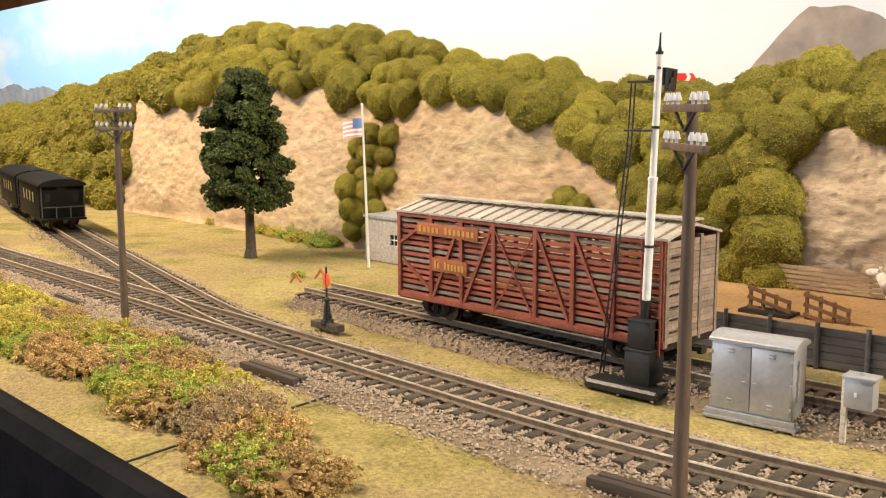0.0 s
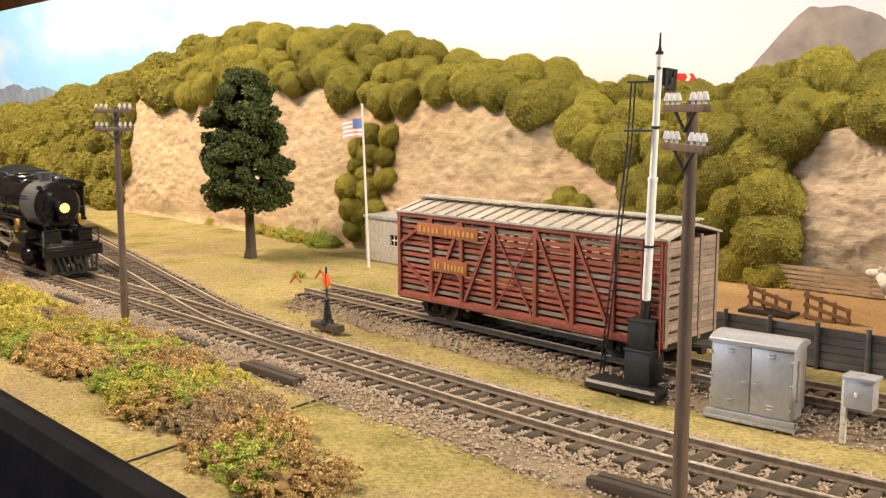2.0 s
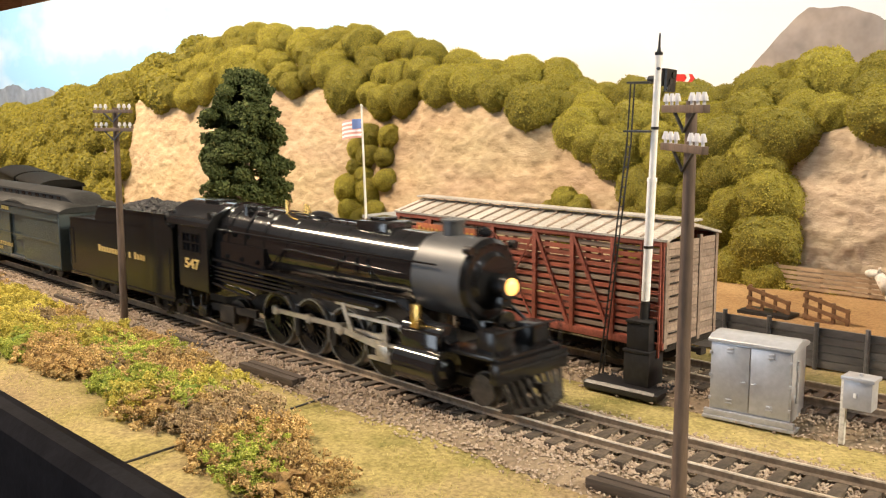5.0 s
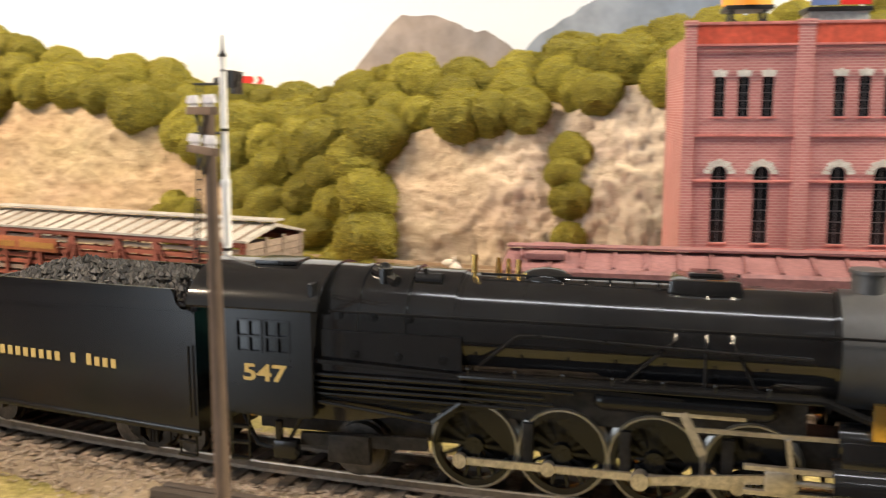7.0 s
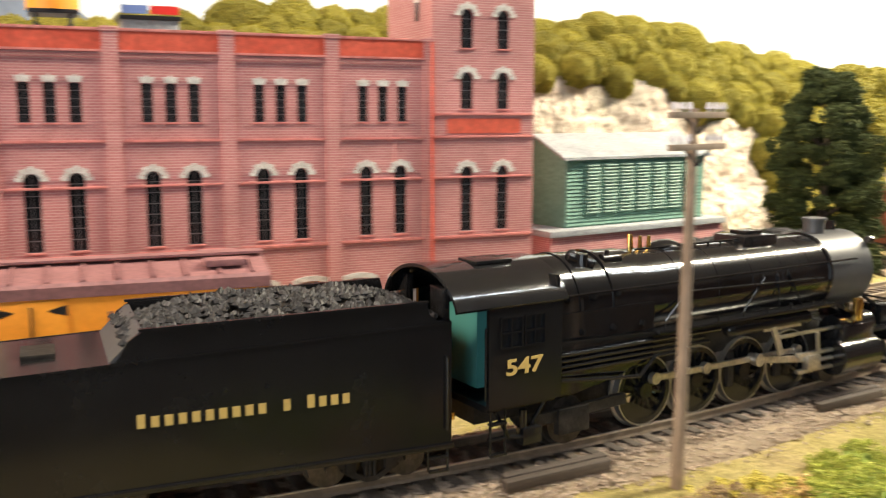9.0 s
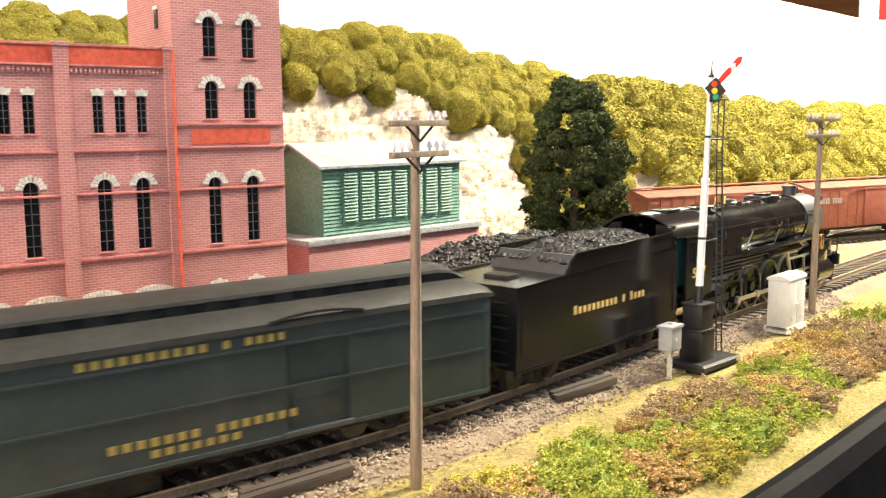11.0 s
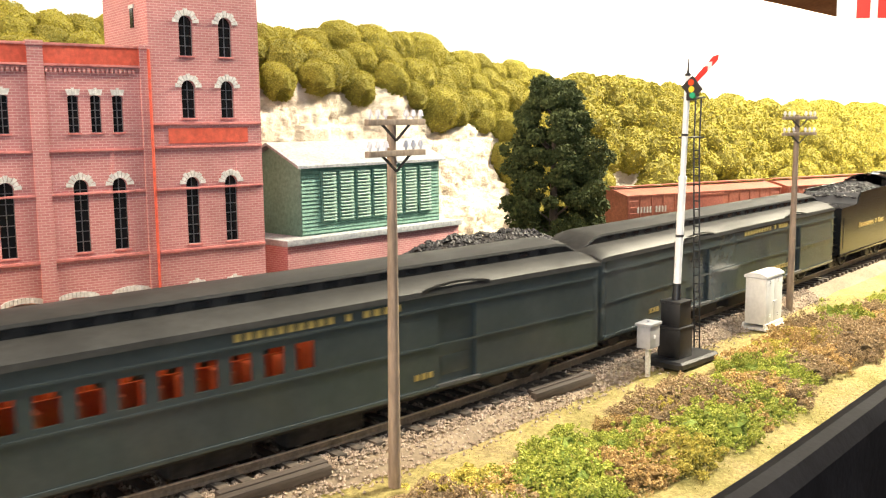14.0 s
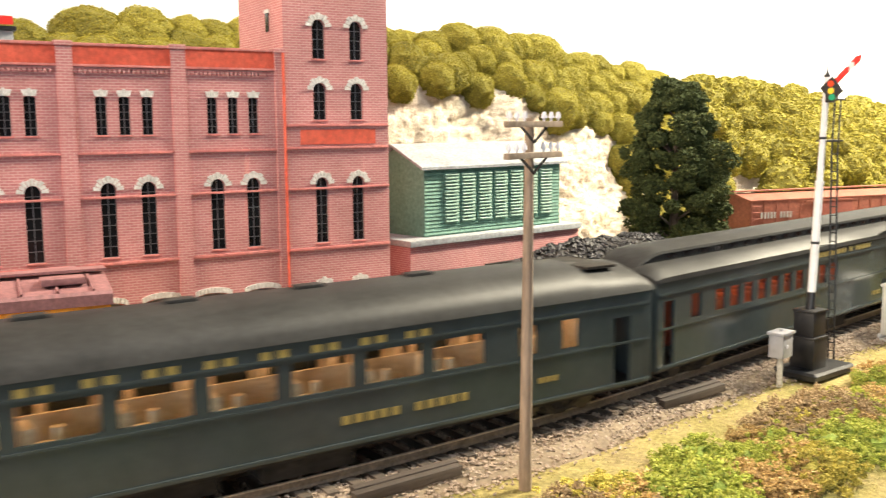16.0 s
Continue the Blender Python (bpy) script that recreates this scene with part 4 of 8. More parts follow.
def make_green_shed():
    sh = thing("green_shed", 241.7, 427.5, 0, 10.6, "green clapboard shed with slatted front on a red brick plinth", "shed")
    L, D = 89.0, 40.0
    bm = B()
    box(bm, -13, L + 8, -6, D + 10, 0, 42.5, 0.3)
    part("plinth", bm, M_BRICK, sh, "red brick plinth")
    bm = B()
    box(bm, -14, L + 9, -7.5, D + 11, 42.5, 45.2, 0.3)
    part("slab", bm, M_ROOFGREY, sh, "grey plinth slab")
    bm = B()
    prism(bm, [(0, 45.2), (D, 45.2), (D, 76), (D / 2, 84.5), (0, 76)], 0, L, "x")
    part("shell", bm, M_GREENSHED, sh)
    for i in range(18):
        bm = B()
        z = 46 + i * 1.65
        prism(bm, [(-0.45, z), (0.1, z), (0.1, z + 1.6)], 0.2, L - 0.2, "x")
        part("clapboard", bm, M_GREENSHED, sh)
    bm = B()
    for k in (0, 1):
        y0, y1 = (-2.5, D / 2) if k == 0 else (D + 2.5, D / 2)
        z0, z1 = 75.2, 85.2
        prism(bm, [(y0, z0), (y1, z1), (y1, z1 + 1.2), (y0, z0 + 1.2)], -3, L + 3, "x")
    part("roof", bm, M_ROOFGREY, sh, "grey metal gable roof")
    for j in range(7):
        x0 = 11 + j * 10.4
        bm = B()
        box(bm, x0, x0 + 9.0, -0.9, -0.3, 50.5, 73.5)
        fr = part("louvre_panel", bm, M_GREENSHED, sh)
        for i in range(15):
            bm = B()
            z = 51.2 + i * 1.5
            prism(bm, [(-1.7, z), (-0.9, z + 0.9), (-0.9, z + 1.15), (-1.75, z + 0.3)], x0 + 0.6, x0 + 8.4, "x")
            part("slat", bm, M_SHEDSLAT, fr)


# ---- freight cars on the siding ----
def truck(parent, x, wheel_r=5.2, base=10.5, width=24.0, axles=2):
    """A freight truck: side frames, bolster and wheelsets, standing on the railhead."""
    z = RAIL_TOP + wheel_r
    bm = B()
    box(bm, x - 1.8, x + 1.8, -width / 2, width / 2, z - 0.5, z + 3.2, 0.2)
    t = part("truck", bm, M_TRUCK, parent)
    for sgn in (-1, 1):
        bm = B()
        y = sgn * width / 2
        for a, b in (((-base / 2 - 3, y, z + 0.5), (-base / 2 + 1.5, y, z + 2.8)), ((-base / 2 + 1.5, y, z + 2.8), (base / 2 - 1.5, y, z + 2.8)), ((base / 2 - 1.5, y, z + 2.8), (base / 2 + 3, y, z + 0.5)), ((-base / 2 - 2, y, z), (-1.6, y, z - 3.2)), ((-1.6, y, z - 3.2), (1.6, y, z - 3.2)), ((1.6, y, z - 3.2), (base / 2 + 2, y, z))):
            beam(bm, Vector(a) + Vector((x, 0, 0)), Vector(b) + Vector((x, 0, 0)), 1.2, 1.3)
        for k in (-1, 1):
            box(bm, x + k * base / 2 - 1.3, x + k * base / 2 + 1.3, y - 1.0, y + 1.0, z - 1.4, z + 1.8, 0.3)
        for k in (-1, 0, 1):
            rod(bm, (x + k * 1.1, y, z - 2.8), (x + k * 1.1, y, z + 2.4), 0.5, seg=8)
        part("side_frame", bm, M_TRUCK, t)
    for i in range(axles):
        cx = x + (i - (axles - 1) / 2) * base
        bm = B()
        for sgn in (-1, 1):
            rod(bm, (cx, sgn * 7.2, z), (cx, sgn * 9.4, z), wheel_r, seg=22)
            rod(bm, (cx, sgn * 6.6, z), (cx, sgn * 7.2, z), wheel_r + 0.7, seg=22)
        rod(bm, (cx, -11, z), (cx, 11, z), 0.9, seg=8)
        part("wheelset", bm, M_WHEEL, t)


def coupler(parent, x, sgn, z=13.5):
    bm = B()
    box(bm, min(x, x + sgn * 4), max(x, x + sgn * 4), -0.9, 0.9, z - 0.8, z + 0.8, 0.2)
    box(bm, min(x + sgn * 3.4, x + sgn * 5.4), max(x + sgn * 3.4, x + sgn * 5.4), -1.7, 1.7, z - 1.3, z + 1.3, 0.4)
    part("coupler", bm, M_TRUCK, parent)


def car_at(name, s, o, label, category, group="", turn=0.0):
    x, y, h = along(s, o)
    return thing(name, x, y, 0, math.degrees(h) + turn, label, category, group)


def letters(bm, x0, x1, y, z0, z1, words, sgn=-1, cap=True):
    """Bars for lettering, a bar to a letter, words by their letter counts."""
    n = sum(words) + len(words) - 1
    step = (x1 - x0) / n
    x, k = x0, 0
    for wi, w in enumerate(words):
        for i in range(w):
            h = z1 if (i == 0 or not cap) else z0 + (z1 - z0) * 0.78
            box(bm, x + step * 0.14, x + step * 0.72, y - 0.12, y + 0.12, z0, h)
            x += step
        x += step


def make_stock_car():
    c = car_at("stock_car", -32.0, 73.0, "weathered red slatted livestock car standing on the siding", "freight car")
    L, W, z0, z1 = 133.0, 33.0, 17.0, 51.5
    h = L / 2
    rng = random.Random(2)
    bm = B()
    box(bm, -h, h, -W / 2 + 1, W / 2 - 1, z0 - 2.2, z0 - 0.3, 0.2)
    part("floor_frame", bm, M_TRUCK, c)
    for sgn in (-1, 1):
        y = sgn * (W / 2 - 1.0)
        # side slats with daylight gaps
        n = 14
        for i in range(n):
            z = z0 + 0.2 + (i + (0.5 if sgn > 0 else 0)) * (z1 - z0 - 1.4) / n
            bm = B()
            box(bm, -h + 0.5, h - 0.5, y - 0.35, y + 0.35, z, z + (1.4 if sgn < 0 else 1.7))
            part("slat", bm, M_CARWORN if (i * 5 + (sgn > 0)) % 7 in (2, 5) else M_CARRED, c)
        yo = sgn * (W / 2 - 0.2)
        posts = [-h + 1.3, -h + 21, -h + 38.5, -10.5, 10.5, h - 38.5, h - 21, h - 1.3]
        for x in posts:
            bm = B()
            box(bm, x - 0.9, x + 0.9, yo - 0.55, yo + 0.55, z0 - 1, z1, 0.1)
            part("post", bm, M_CARREDDARK, c)
        for a, b in (((-h + 21, z1 - 1), (-h + 2, z0 + 22)), ((-h + 38, z1 - 1), (-h + 22, z0 + 1)), ((-11, z1 - 1), (-h + 40, z0 + 1)), ((11, z1 - 1), (h - 40, z0 + 1)), ((h - 38, z1 - 1), (h - 22, z0 + 1)), ((-h + 3, z0 + 15), (-h + 20, z0 + 4))):
            bm = B()
            beam(bm, (a[0], yo, a[1]), (b[0], yo, b[1]), 1.0, 1.3)
            part("diagonal_brace", bm, M_CARREDDARK, c)
        bm = B()
        for a, b in (((-9.5, z0 + 1), (9.5, z1 - 3)), ((9.5, z0 + 1), (-9.5, z1 - 3))):
            beam(bm, (a[0], yo + sgn * 0.4, a[1]), (b[0], yo + sgn * 0.4, b[1]), 0.4, 0.7)
        part("door_brace", bm, M_CARREDDARK, c)
        for za, zb in ((z0 - 1.4, z0 + 1.0), (z1 - 1.2, z1 + 0.6)):
            bm = B()
            box(bm, -h, h, yo - 0.5, yo + 0.5, za, zb, 0.15)
            part("side_sill", bm, M_CARREDDARK, c)
        for x0, x1, za, zb, words in ((-h + 13, -h + 48, 43.5, 48.6, (5, 7)), (-h + 22, -h + 42, 29.0, 34.5, (2, 6))):
            bm = B()
            box(bm, x0, x1, yo + sgn * 0.5 - 0.25, yo + sgn * 0.5 + 0.25, za, zb, 0.1)
            bd = part("name_board", bm, M_NAMEBOARD, c, "faded orange name board")
            bm = B()
            letters(bm, x0 + 1.2, x1 - 1.2, yo + sgn * 0.85, za + 1.2, zb - 1.1, words)
            part("lettering", bm, M_LETTERYELLOW, bd, "faded yellow lettering bars")
        for i in range(8):
            bm = B()
            z = z0 + 1 + i * 4.2
            rod(bm, (h - 9, yo + sgn * 1.2, z), (h - 1.5, yo + sgn * 1.2, z), 0.28, seg=6)
            part("ladder_rung", bm, M_CARREDDARK, c)
        bm = B()
        for x in (h - 9, h - 1.5):
            box(bm, x - 0.35, x + 0.35, yo + sgn * 0.9 - 0.3, yo + sgn * 0.9 + 0.3, z0 - 4, z1)
        part("ladder_rail", bm, M_CARREDDARK, c)
    for sgn in (-1, 1):
        x = sgn * (h - 0.6)
        for i in range(15):
            bm = B()
            z = z0 + i * 2.3
            box(bm, x - 0.4, x + 0.4, -W / 2 + 1, W / 2 - 1, z, z + 2.1)
            part("end_board", bm, M_CARWORN, c)
        bm = B()
        for y in (-W / 2 + 1, -5, 5, W / 2 - 1):
            box(bm, x + sgn * 0.2 - 0.6, x + sgn * 0.2 + 0.6, y - 0.8, y + 0.8, z0 - 1, z1 + 1)
        part("end_post", bm, M_CARWORN, c)
        bm = B()
        for i in range(8):
            rod(bm, (x + sgn * 1.4, -W / 2 + 2, z0 + i * 4.2), (x + sgn * 1.4, -W / 2 + 8, z0 + i * 4.2), 0.28, seg=6)
        part("end_ladder", bm, M_TRUCK, c)
        coupler(c, sgn * h, sgn)
        truck(c, sgn * (h - 19))
    # roof with battens and a walkway
    bm = B()
    prism(bm, [(-W / 2 - 0.6, z1 + 0.4), (0, z1 + 4.2), (W / 2 + 0.6, z1 + 0.4), (W / 2 + 0.6, z1 + 1.2), (0, z1 + 5.2), (-W / 2 - 0.6, z1 + 1.2)], -h - 0.8, h + 0.8, "x")
    part("roof", bm, M_CARROOF, c, "sun-bleached board roof")
    for i in range(20):
        x = -h + 3 + i * (L - 6) / 19
        bm = B()
        for sgn in (-1, 1):
            beam(bm, (x, sgn * (W / 2 + 0.4), z1 + 1.35), (x, sgn * 2.5, z1 + 4.9), 0.7, 0.7)
        part("roof_batten", bm, M_CARWORN, c)
    for k in (-1, 0, 1):
        bm = B()
        box(bm, -h - 1.5, h + 1.5, k * 2.3 - 1.05, k * 2.3 + 1.05, z1 + 6.0, z1 + 6.6)
        part("walkway_board", bm, M_CARROOF, c)
    bm = B()
    rod(bm, (-12, 0, z0 - 4.2), (4, 0, z0 - 4.2), 2.4, seg=14)
    box(bm, 8, 18, -4, 4, z0 - 6, z0 - 2.2, 0.4)
    box(bm, -h + 8, h - 8, -2, 2, z0 - 5, z0 - 2.2)
    part("underframe", bm, M_TRUCK, c)


def make_reefer():
    c = car_at("refrigerator_car", 200.5, 79.0, "orange refrigerator car with a maroon roof on the siding", "freight car")
    L, W, z0, z1 = 132.0, 32.0, 16.0, 44.0
    h = L / 2
    bm = B()
    box(bm, -h, h, -W / 2, W / 2, z0, z1, 0.3)
    part("body", bm, M_YELLOW, c)
    bm = B()
    for sgn in (-1, 1):
        for i in range(44):
            x = -h + 1.5 + i * 3.0
            box(bm, x, x + 0.25, sgn * W / 2 - 0.12, sgn * W / 2 + 0.12, z0 + 0.6, z1 - 0.4)
    part("board_grooves", bm, M_YELLOW, c)
    bm = B()
    prism(bm, [(-W / 2 - 0.8, z1), (W / 2 + 0.8, z1), (W / 2 + 0.8, z1 + 3.2), (W / 2, z1 + 4.2), (0, z1 + 7.6), (-W / 2, z1 + 4.2), (-W / 2 - 0.8, z1 + 3.2)], -h - 0.7, h + 0.7, "x")
    part("roof", bm, M_MAROON, c, "maroon car roof")
    bm = B()
    for i in range(14):
        x = -h + 4 + i * 9.5
        for sgn in (-1, 1):
            beam(bm, (x, sgn * (W / 2), z1 + 4.6), (x, sgn * 3, z1 + 7.3), 0.6, 0.7)
    part("roof_seams", bm, M_MAROON, c)
    bm = B()
    box(bm, -h - 1, h + 1, -3, 3, z1 + 8.3, z1 + 8.9)
    part("walkway", bm, M_MAROON, c)
    for sx in (-1, 1):
        for sy in (-1, 1):
            bm = B()
            box(bm, sx * (h - 12) - 6, sx * (h - 12) + 6, sy * 9 - 3.5, sy * 9 + 3.5, z1 + 6.0, z1 + 8.0, 0.3)
            part("ice_hatch", bm, M_MAROON, c)
    for sgn in (-1, 1):
        y = sgn * (W / 2 + 0.15)
        bm = B()
        box(bm, -9.5, 9.5, y - 0.25, y + 0.25, z0 + 0.5, z1 - 0.5, 0.1)
        d = part("door", bm, M_YELLOW, c)
        bm = B()
        for k in (-1, 1):
            for z in (z0 + 5, z0 + 14, z0 + 23):
                prism(bm, [(k * 9.5, z), (k * 4.5, z + 1.4), (k * 4.5, z + 1.8), (k * 9.5, z + 3.2)] if k < 0 else [(k * 9.5, z + 3.2), (k * 4.5, z + 1.8), (k * 4.5, z + 1.4), (k * 9.5, z)], y + sgn * 0.2 - 0.15, y + sgn * 0.2 + 0.15, "y")
        rod(bm, (0, y + sgn * 0.5, z0 + 2), (0, y + sgn * 0.5, z1 - 2), 0.35, seg=6)
        part("strap_hinge", bm, M_BLACK, d, "black strap hinges")
        for cx, k in ((-h + 22, 1),):
            bm = B()
            box(bm, cx - 6.2, cx + 6.2, y - 0.2, y + 0.2, 29.5, 41.5)
            e = part("emblem_panel", bm, M_BLACK, c, "black square emblem panel")
            bm = B()
            rod(bm, (cx, y + sgn * 0.15, 35.5), (cx, y + sgn * 0.35, 35.5), 5.8, seg=32)
            f = part("emblem_disc", bm, M_WHITE, e)
            bm = B()
            box(bm, cx - 5.6, cx + 5.6, y + sgn * 0.5 - 0.12, y + sgn * 0.5 + 0.12, 34.8, 36.2)
            box(bm, cx - 0.7, cx + 0.7, y + sgn * 0.5 - 0.12, y + sgn * 0.5 + 0.12, 30.2, 40.8)
            ob = part("emblem_cross", bm, M_BLACK, e)
        bm = B()
        letters(bm, -h + 14, -h + 32, y, 24.2, 27.0, (2, 2, 2), cap=False)
        letters(bm, -h + 14, -h + 29, y, 21.4, 22.6, (3, 5), cap=False)
        letters(bm, -h + 14, -h + 32, y, 19.0, 19.8, (4, 6, 3), cap=False)
        letters(bm, 20, 54, y, 36.0, 39.4, (3, 5, 4), cap=False)
        letters(bm, 24, 50, y, 30.0, 33.4, (4, 5), cap=False)
        part("lettering", bm, M_MAROON, c, "dark lettering bars")
        for sx in (-1, 1):
            for i in range(6):
                bm = B()
                z = z0 + 1.5 + i * 4.4
                rod(bm, (sx * (h - 7), y + sgn * 0.7, z), (sx * (h - 1), y + sgn * 0.7, z), 0.3, seg=6)
                part("grab_iron", bm, M_BLACK, c)
        truck(c, sgn * (h - 19))
        coupler(c, sgn * h, sgn)
    bm = B()
    box(bm, -h + 2, h - 2, -W / 2 + 1, W / 2 - 1, z0 - 2, z0, 0.2)
    box(bm, -h + 8, h - 8, -2, 2, z0 - 4.5, z0 - 2)
    part("underframe", bm, M_TRUCK, c)


def coal_heap(bm_points, x0, x1, y0, y1, z, rise, n, rng, power=2.0):
    for _ in range(n):
        u, v = rng.uniform(-1, 1), rng.uniform(-1, 1)
        k = max(0, 1 - abs(u) ** (power * 2)) * max(0, 1 - abs(v) ** power)
        bump = 0.5 + 0.5 * fuzz(u * 40, v * 20, 2, 0.12)
        bm_points.append(((x0 + x1) / 2 + u * (x1 - x0) / 2, (y0 + y1) / 2 + v * (y1 - y0) / 2, z + rise * k * (0.6 + 0.5 * bump)))


def coal_part(parent, x0, x1, y0, y1, z, rise, n, seed):
    rng = random.Random(seed)
    pts = []
    coal_heap(pts, x0, x1, y0, y1, z, rise, n, rng)
    ob = scatter_stones("coal_load", pts, M_COAL, "lumpy black coal load", "coal", (0.7, 1.5))
    ob.parent = parent
    del ob["category"], ob["kind"]
    bm = B()
    k = 14
    rings = []
    for i in range(k + 1):
        u = -1 + 2 * i / k
        rings.append([((x0 + x1) / 2 + u * (x1 - x0) / 2, (y0 + y1) / 2 + v * (y1 - y0) / 2, z - 1 + rise * 0.85 * max(0, 1 - abs(u) ** 4) * max(0, 1 - abs(v) ** 2)) for v in np.linspace(-1, 1, 11)])
    vs = [[bm.verts.new(p) for p in r] for r in rings]
    for a, b in zip(vs, vs[1:]):
        for j in range(10):
            bm.faces.new((a[j], b[j], b[j + 1], a[j + 1]))
    part("coal_core", bm, M_TRUCK, parent)


def make_hopper(s, o, seed):
    c = car_at("coal_hopper", s, o, "black open hopper car heaped with coal", "freight car", "coal hoppers")
    L, W, z0, z1 = 118.0, 33.0, 16.0, 34.5
    h = L / 2
    bm = B()
    for sgn in (-1, 1):
        box(bm, -h, h, sgn * W / 2 - 0.4, sgn * W / 2 + 0.4, z0, z1)
        box(bm, sgn * h - 0.4, sgn * h + 0.4, -W / 2, W / 2, z0 + 8, z1)
        box(bm, -h - 0.5, h + 0.5, sgn * W / 2 - 0.9, sgn * W / 2 + 0.9, z1 - 1.2, z1 + 0.2, 0.1)
    box(bm, -h, h, -W / 2, W / 2, z0, z0 + 1)
    part("body", bm, M_TRUCK, c)
    for i in range(11):
        x = -h + 4 + i * (L - 8) / 10
        for sgn in (-1, 1):
            bm = B()
            box(bm, x - 0.6, x + 0.6, sgn * (W / 2 + 0.8) - 0.6, sgn * (W / 2 + 0.8) + 0.6, z0, z1)
            part("rib", bm, M_TRUCK, c)
    for x in (-22, 22):
        bm = B()
        prism(bm, [(x - 14, z0), (x + 14, z0), (x + 4, z0 - 7), (x - 4, z0 - 7)], -10, 10, "y")
        part("hopper_chute", bm, M_TRUCK, c)
    for sgn in (-1, 1):
        truck(c, sgn * (h - 16))
        coupler(c, sgn * h, sgn)
    coal_part(c, -h + 1, h - 1, -W / 2 + 1, W / 2 - 1, z1 - 2, 11.0, 1900, seed)


def make_spur(x, y, turn):
    """A straight spur: rails on ties, x and y under the last car's middle."""
    c = thing("spur_track", x, y, 0, turn, "straight spur of rusty rails on dark ties below the wooded hill", "railway track", kind="structure")
    for side in (-1, 1):
        bm = B()
        beam(bm, (-95, side * 8.25, 5.6), (225, side * 8.25, 5.6), 0.9, 2.8)
        part("rail", bm, M_RAILSIDE, c)
    me = tie_mesh(30, 3.1)
    for i in range(45):
        ob = new("tie", me)
        ob.parent = c
        ob.matrix_basis = mpose(-93 + i * 7.1, 0)
    bm = B()
    prism(bm, [(-24, -1.5), (24, -1.5), (19, 2.6), (-19, 2.6)], -98, 227, "x")
    part("bed", bm, M_EARTH, c)


def make_boxcar(x, y, turn, d):
    """A boxcar d mm along the spur."""
    c = thing("boxcar", x + d * math.cos(radians(turn)), y + d * math.sin(radians(turn)), 0, turn, "rust-red wooden boxcar on the spur below the hill", "freight car", "rust-red boxcars")
    L, W, z0, z1 = 142.0, 33.0, 16.0, 45.0
    h = L / 2
    bm = B()
    box(bm, -h, h, -W / 2, W / 2, z0, z1, 0.3)
    part("body", bm, M_BOXRED, c)
    for i in range(15):
        x = -h + 1 + i * (L - 2) / 14
        for sgn in (-1, 1):
            bm = B()
            box(bm, x - 0.5, x + 0.5, sgn * W / 2 - 0.5, sgn * W / 2 + 0.5, z0, z1)
            part("side_rib", bm, M_BOXRED, c)
    for sgn in (-1, 1):
        bm = B()
        y = sgn * (W / 2 + 0.6)
        box(bm, -13, 13, y - 0.5, y + 0.5, z0 + 0.5, z1 - 0.5, 0.2)
        d = part("sliding_door", bm, M_CARREDDARK, c)
        bm = B()
        box(bm, -28, 14, y + sgn * 0.5 - 0.4, y + sgn * 0.5 + 0.4, z1 - 1.8, z1 - 0.8)
        part("door_track", bm, M_BOXRED, d)
        for x0, x1, za, zb, words in ((-h + 8, -h + 34, 34, 38, (5, 4)), (26, 52, 28, 33, (6,))):
            bm = B()
            letters(bm, x0, x1, y - sgn * 0.2, za, zb, words, cap=False)
            part("lettering", bm, M_CARROOF, c, "faded pale lettering bars")
        truck(c, sgn * (h - 19))
        coupler(c, sgn * h, sgn)
        bm = B()
        for i in range(7):
            rod(bm, (sgn * (h - 8), -W / 2 - 0.9, z0 + 2 + i * 4), (sgn * (h - 1.5), -W / 2 - 0.9, z0 + 2 + i * 4), 0.3, seg=6)
        part("ladder", bm, M_CARREDDARK, c)
    bm = B()
    prism(bm, [(-W / 2 - 0.6, z1), (W / 2 + 0.6, z1), (W / 2 + 0.6, z1 + 0.8), (0, z1 + 4.6), (-W / 2 - 0.6, z1 + 0.8)], -h - 0.5, h + 0.5, "x")
    part("roof", bm, M_BOXRED, c)
    bm = B()
    box(bm, -h, h, -3, 3, z1 + 5.2, z1 + 5.8)
    part("walkway", bm, M_CARREDDARK, c)
    bm = B()
    box(bm, -h + 2, h - 2, -W / 2 + 2, W / 2 - 2, z0 - 2, z0)
    part("underframe", bm, M_TRUCK, c)


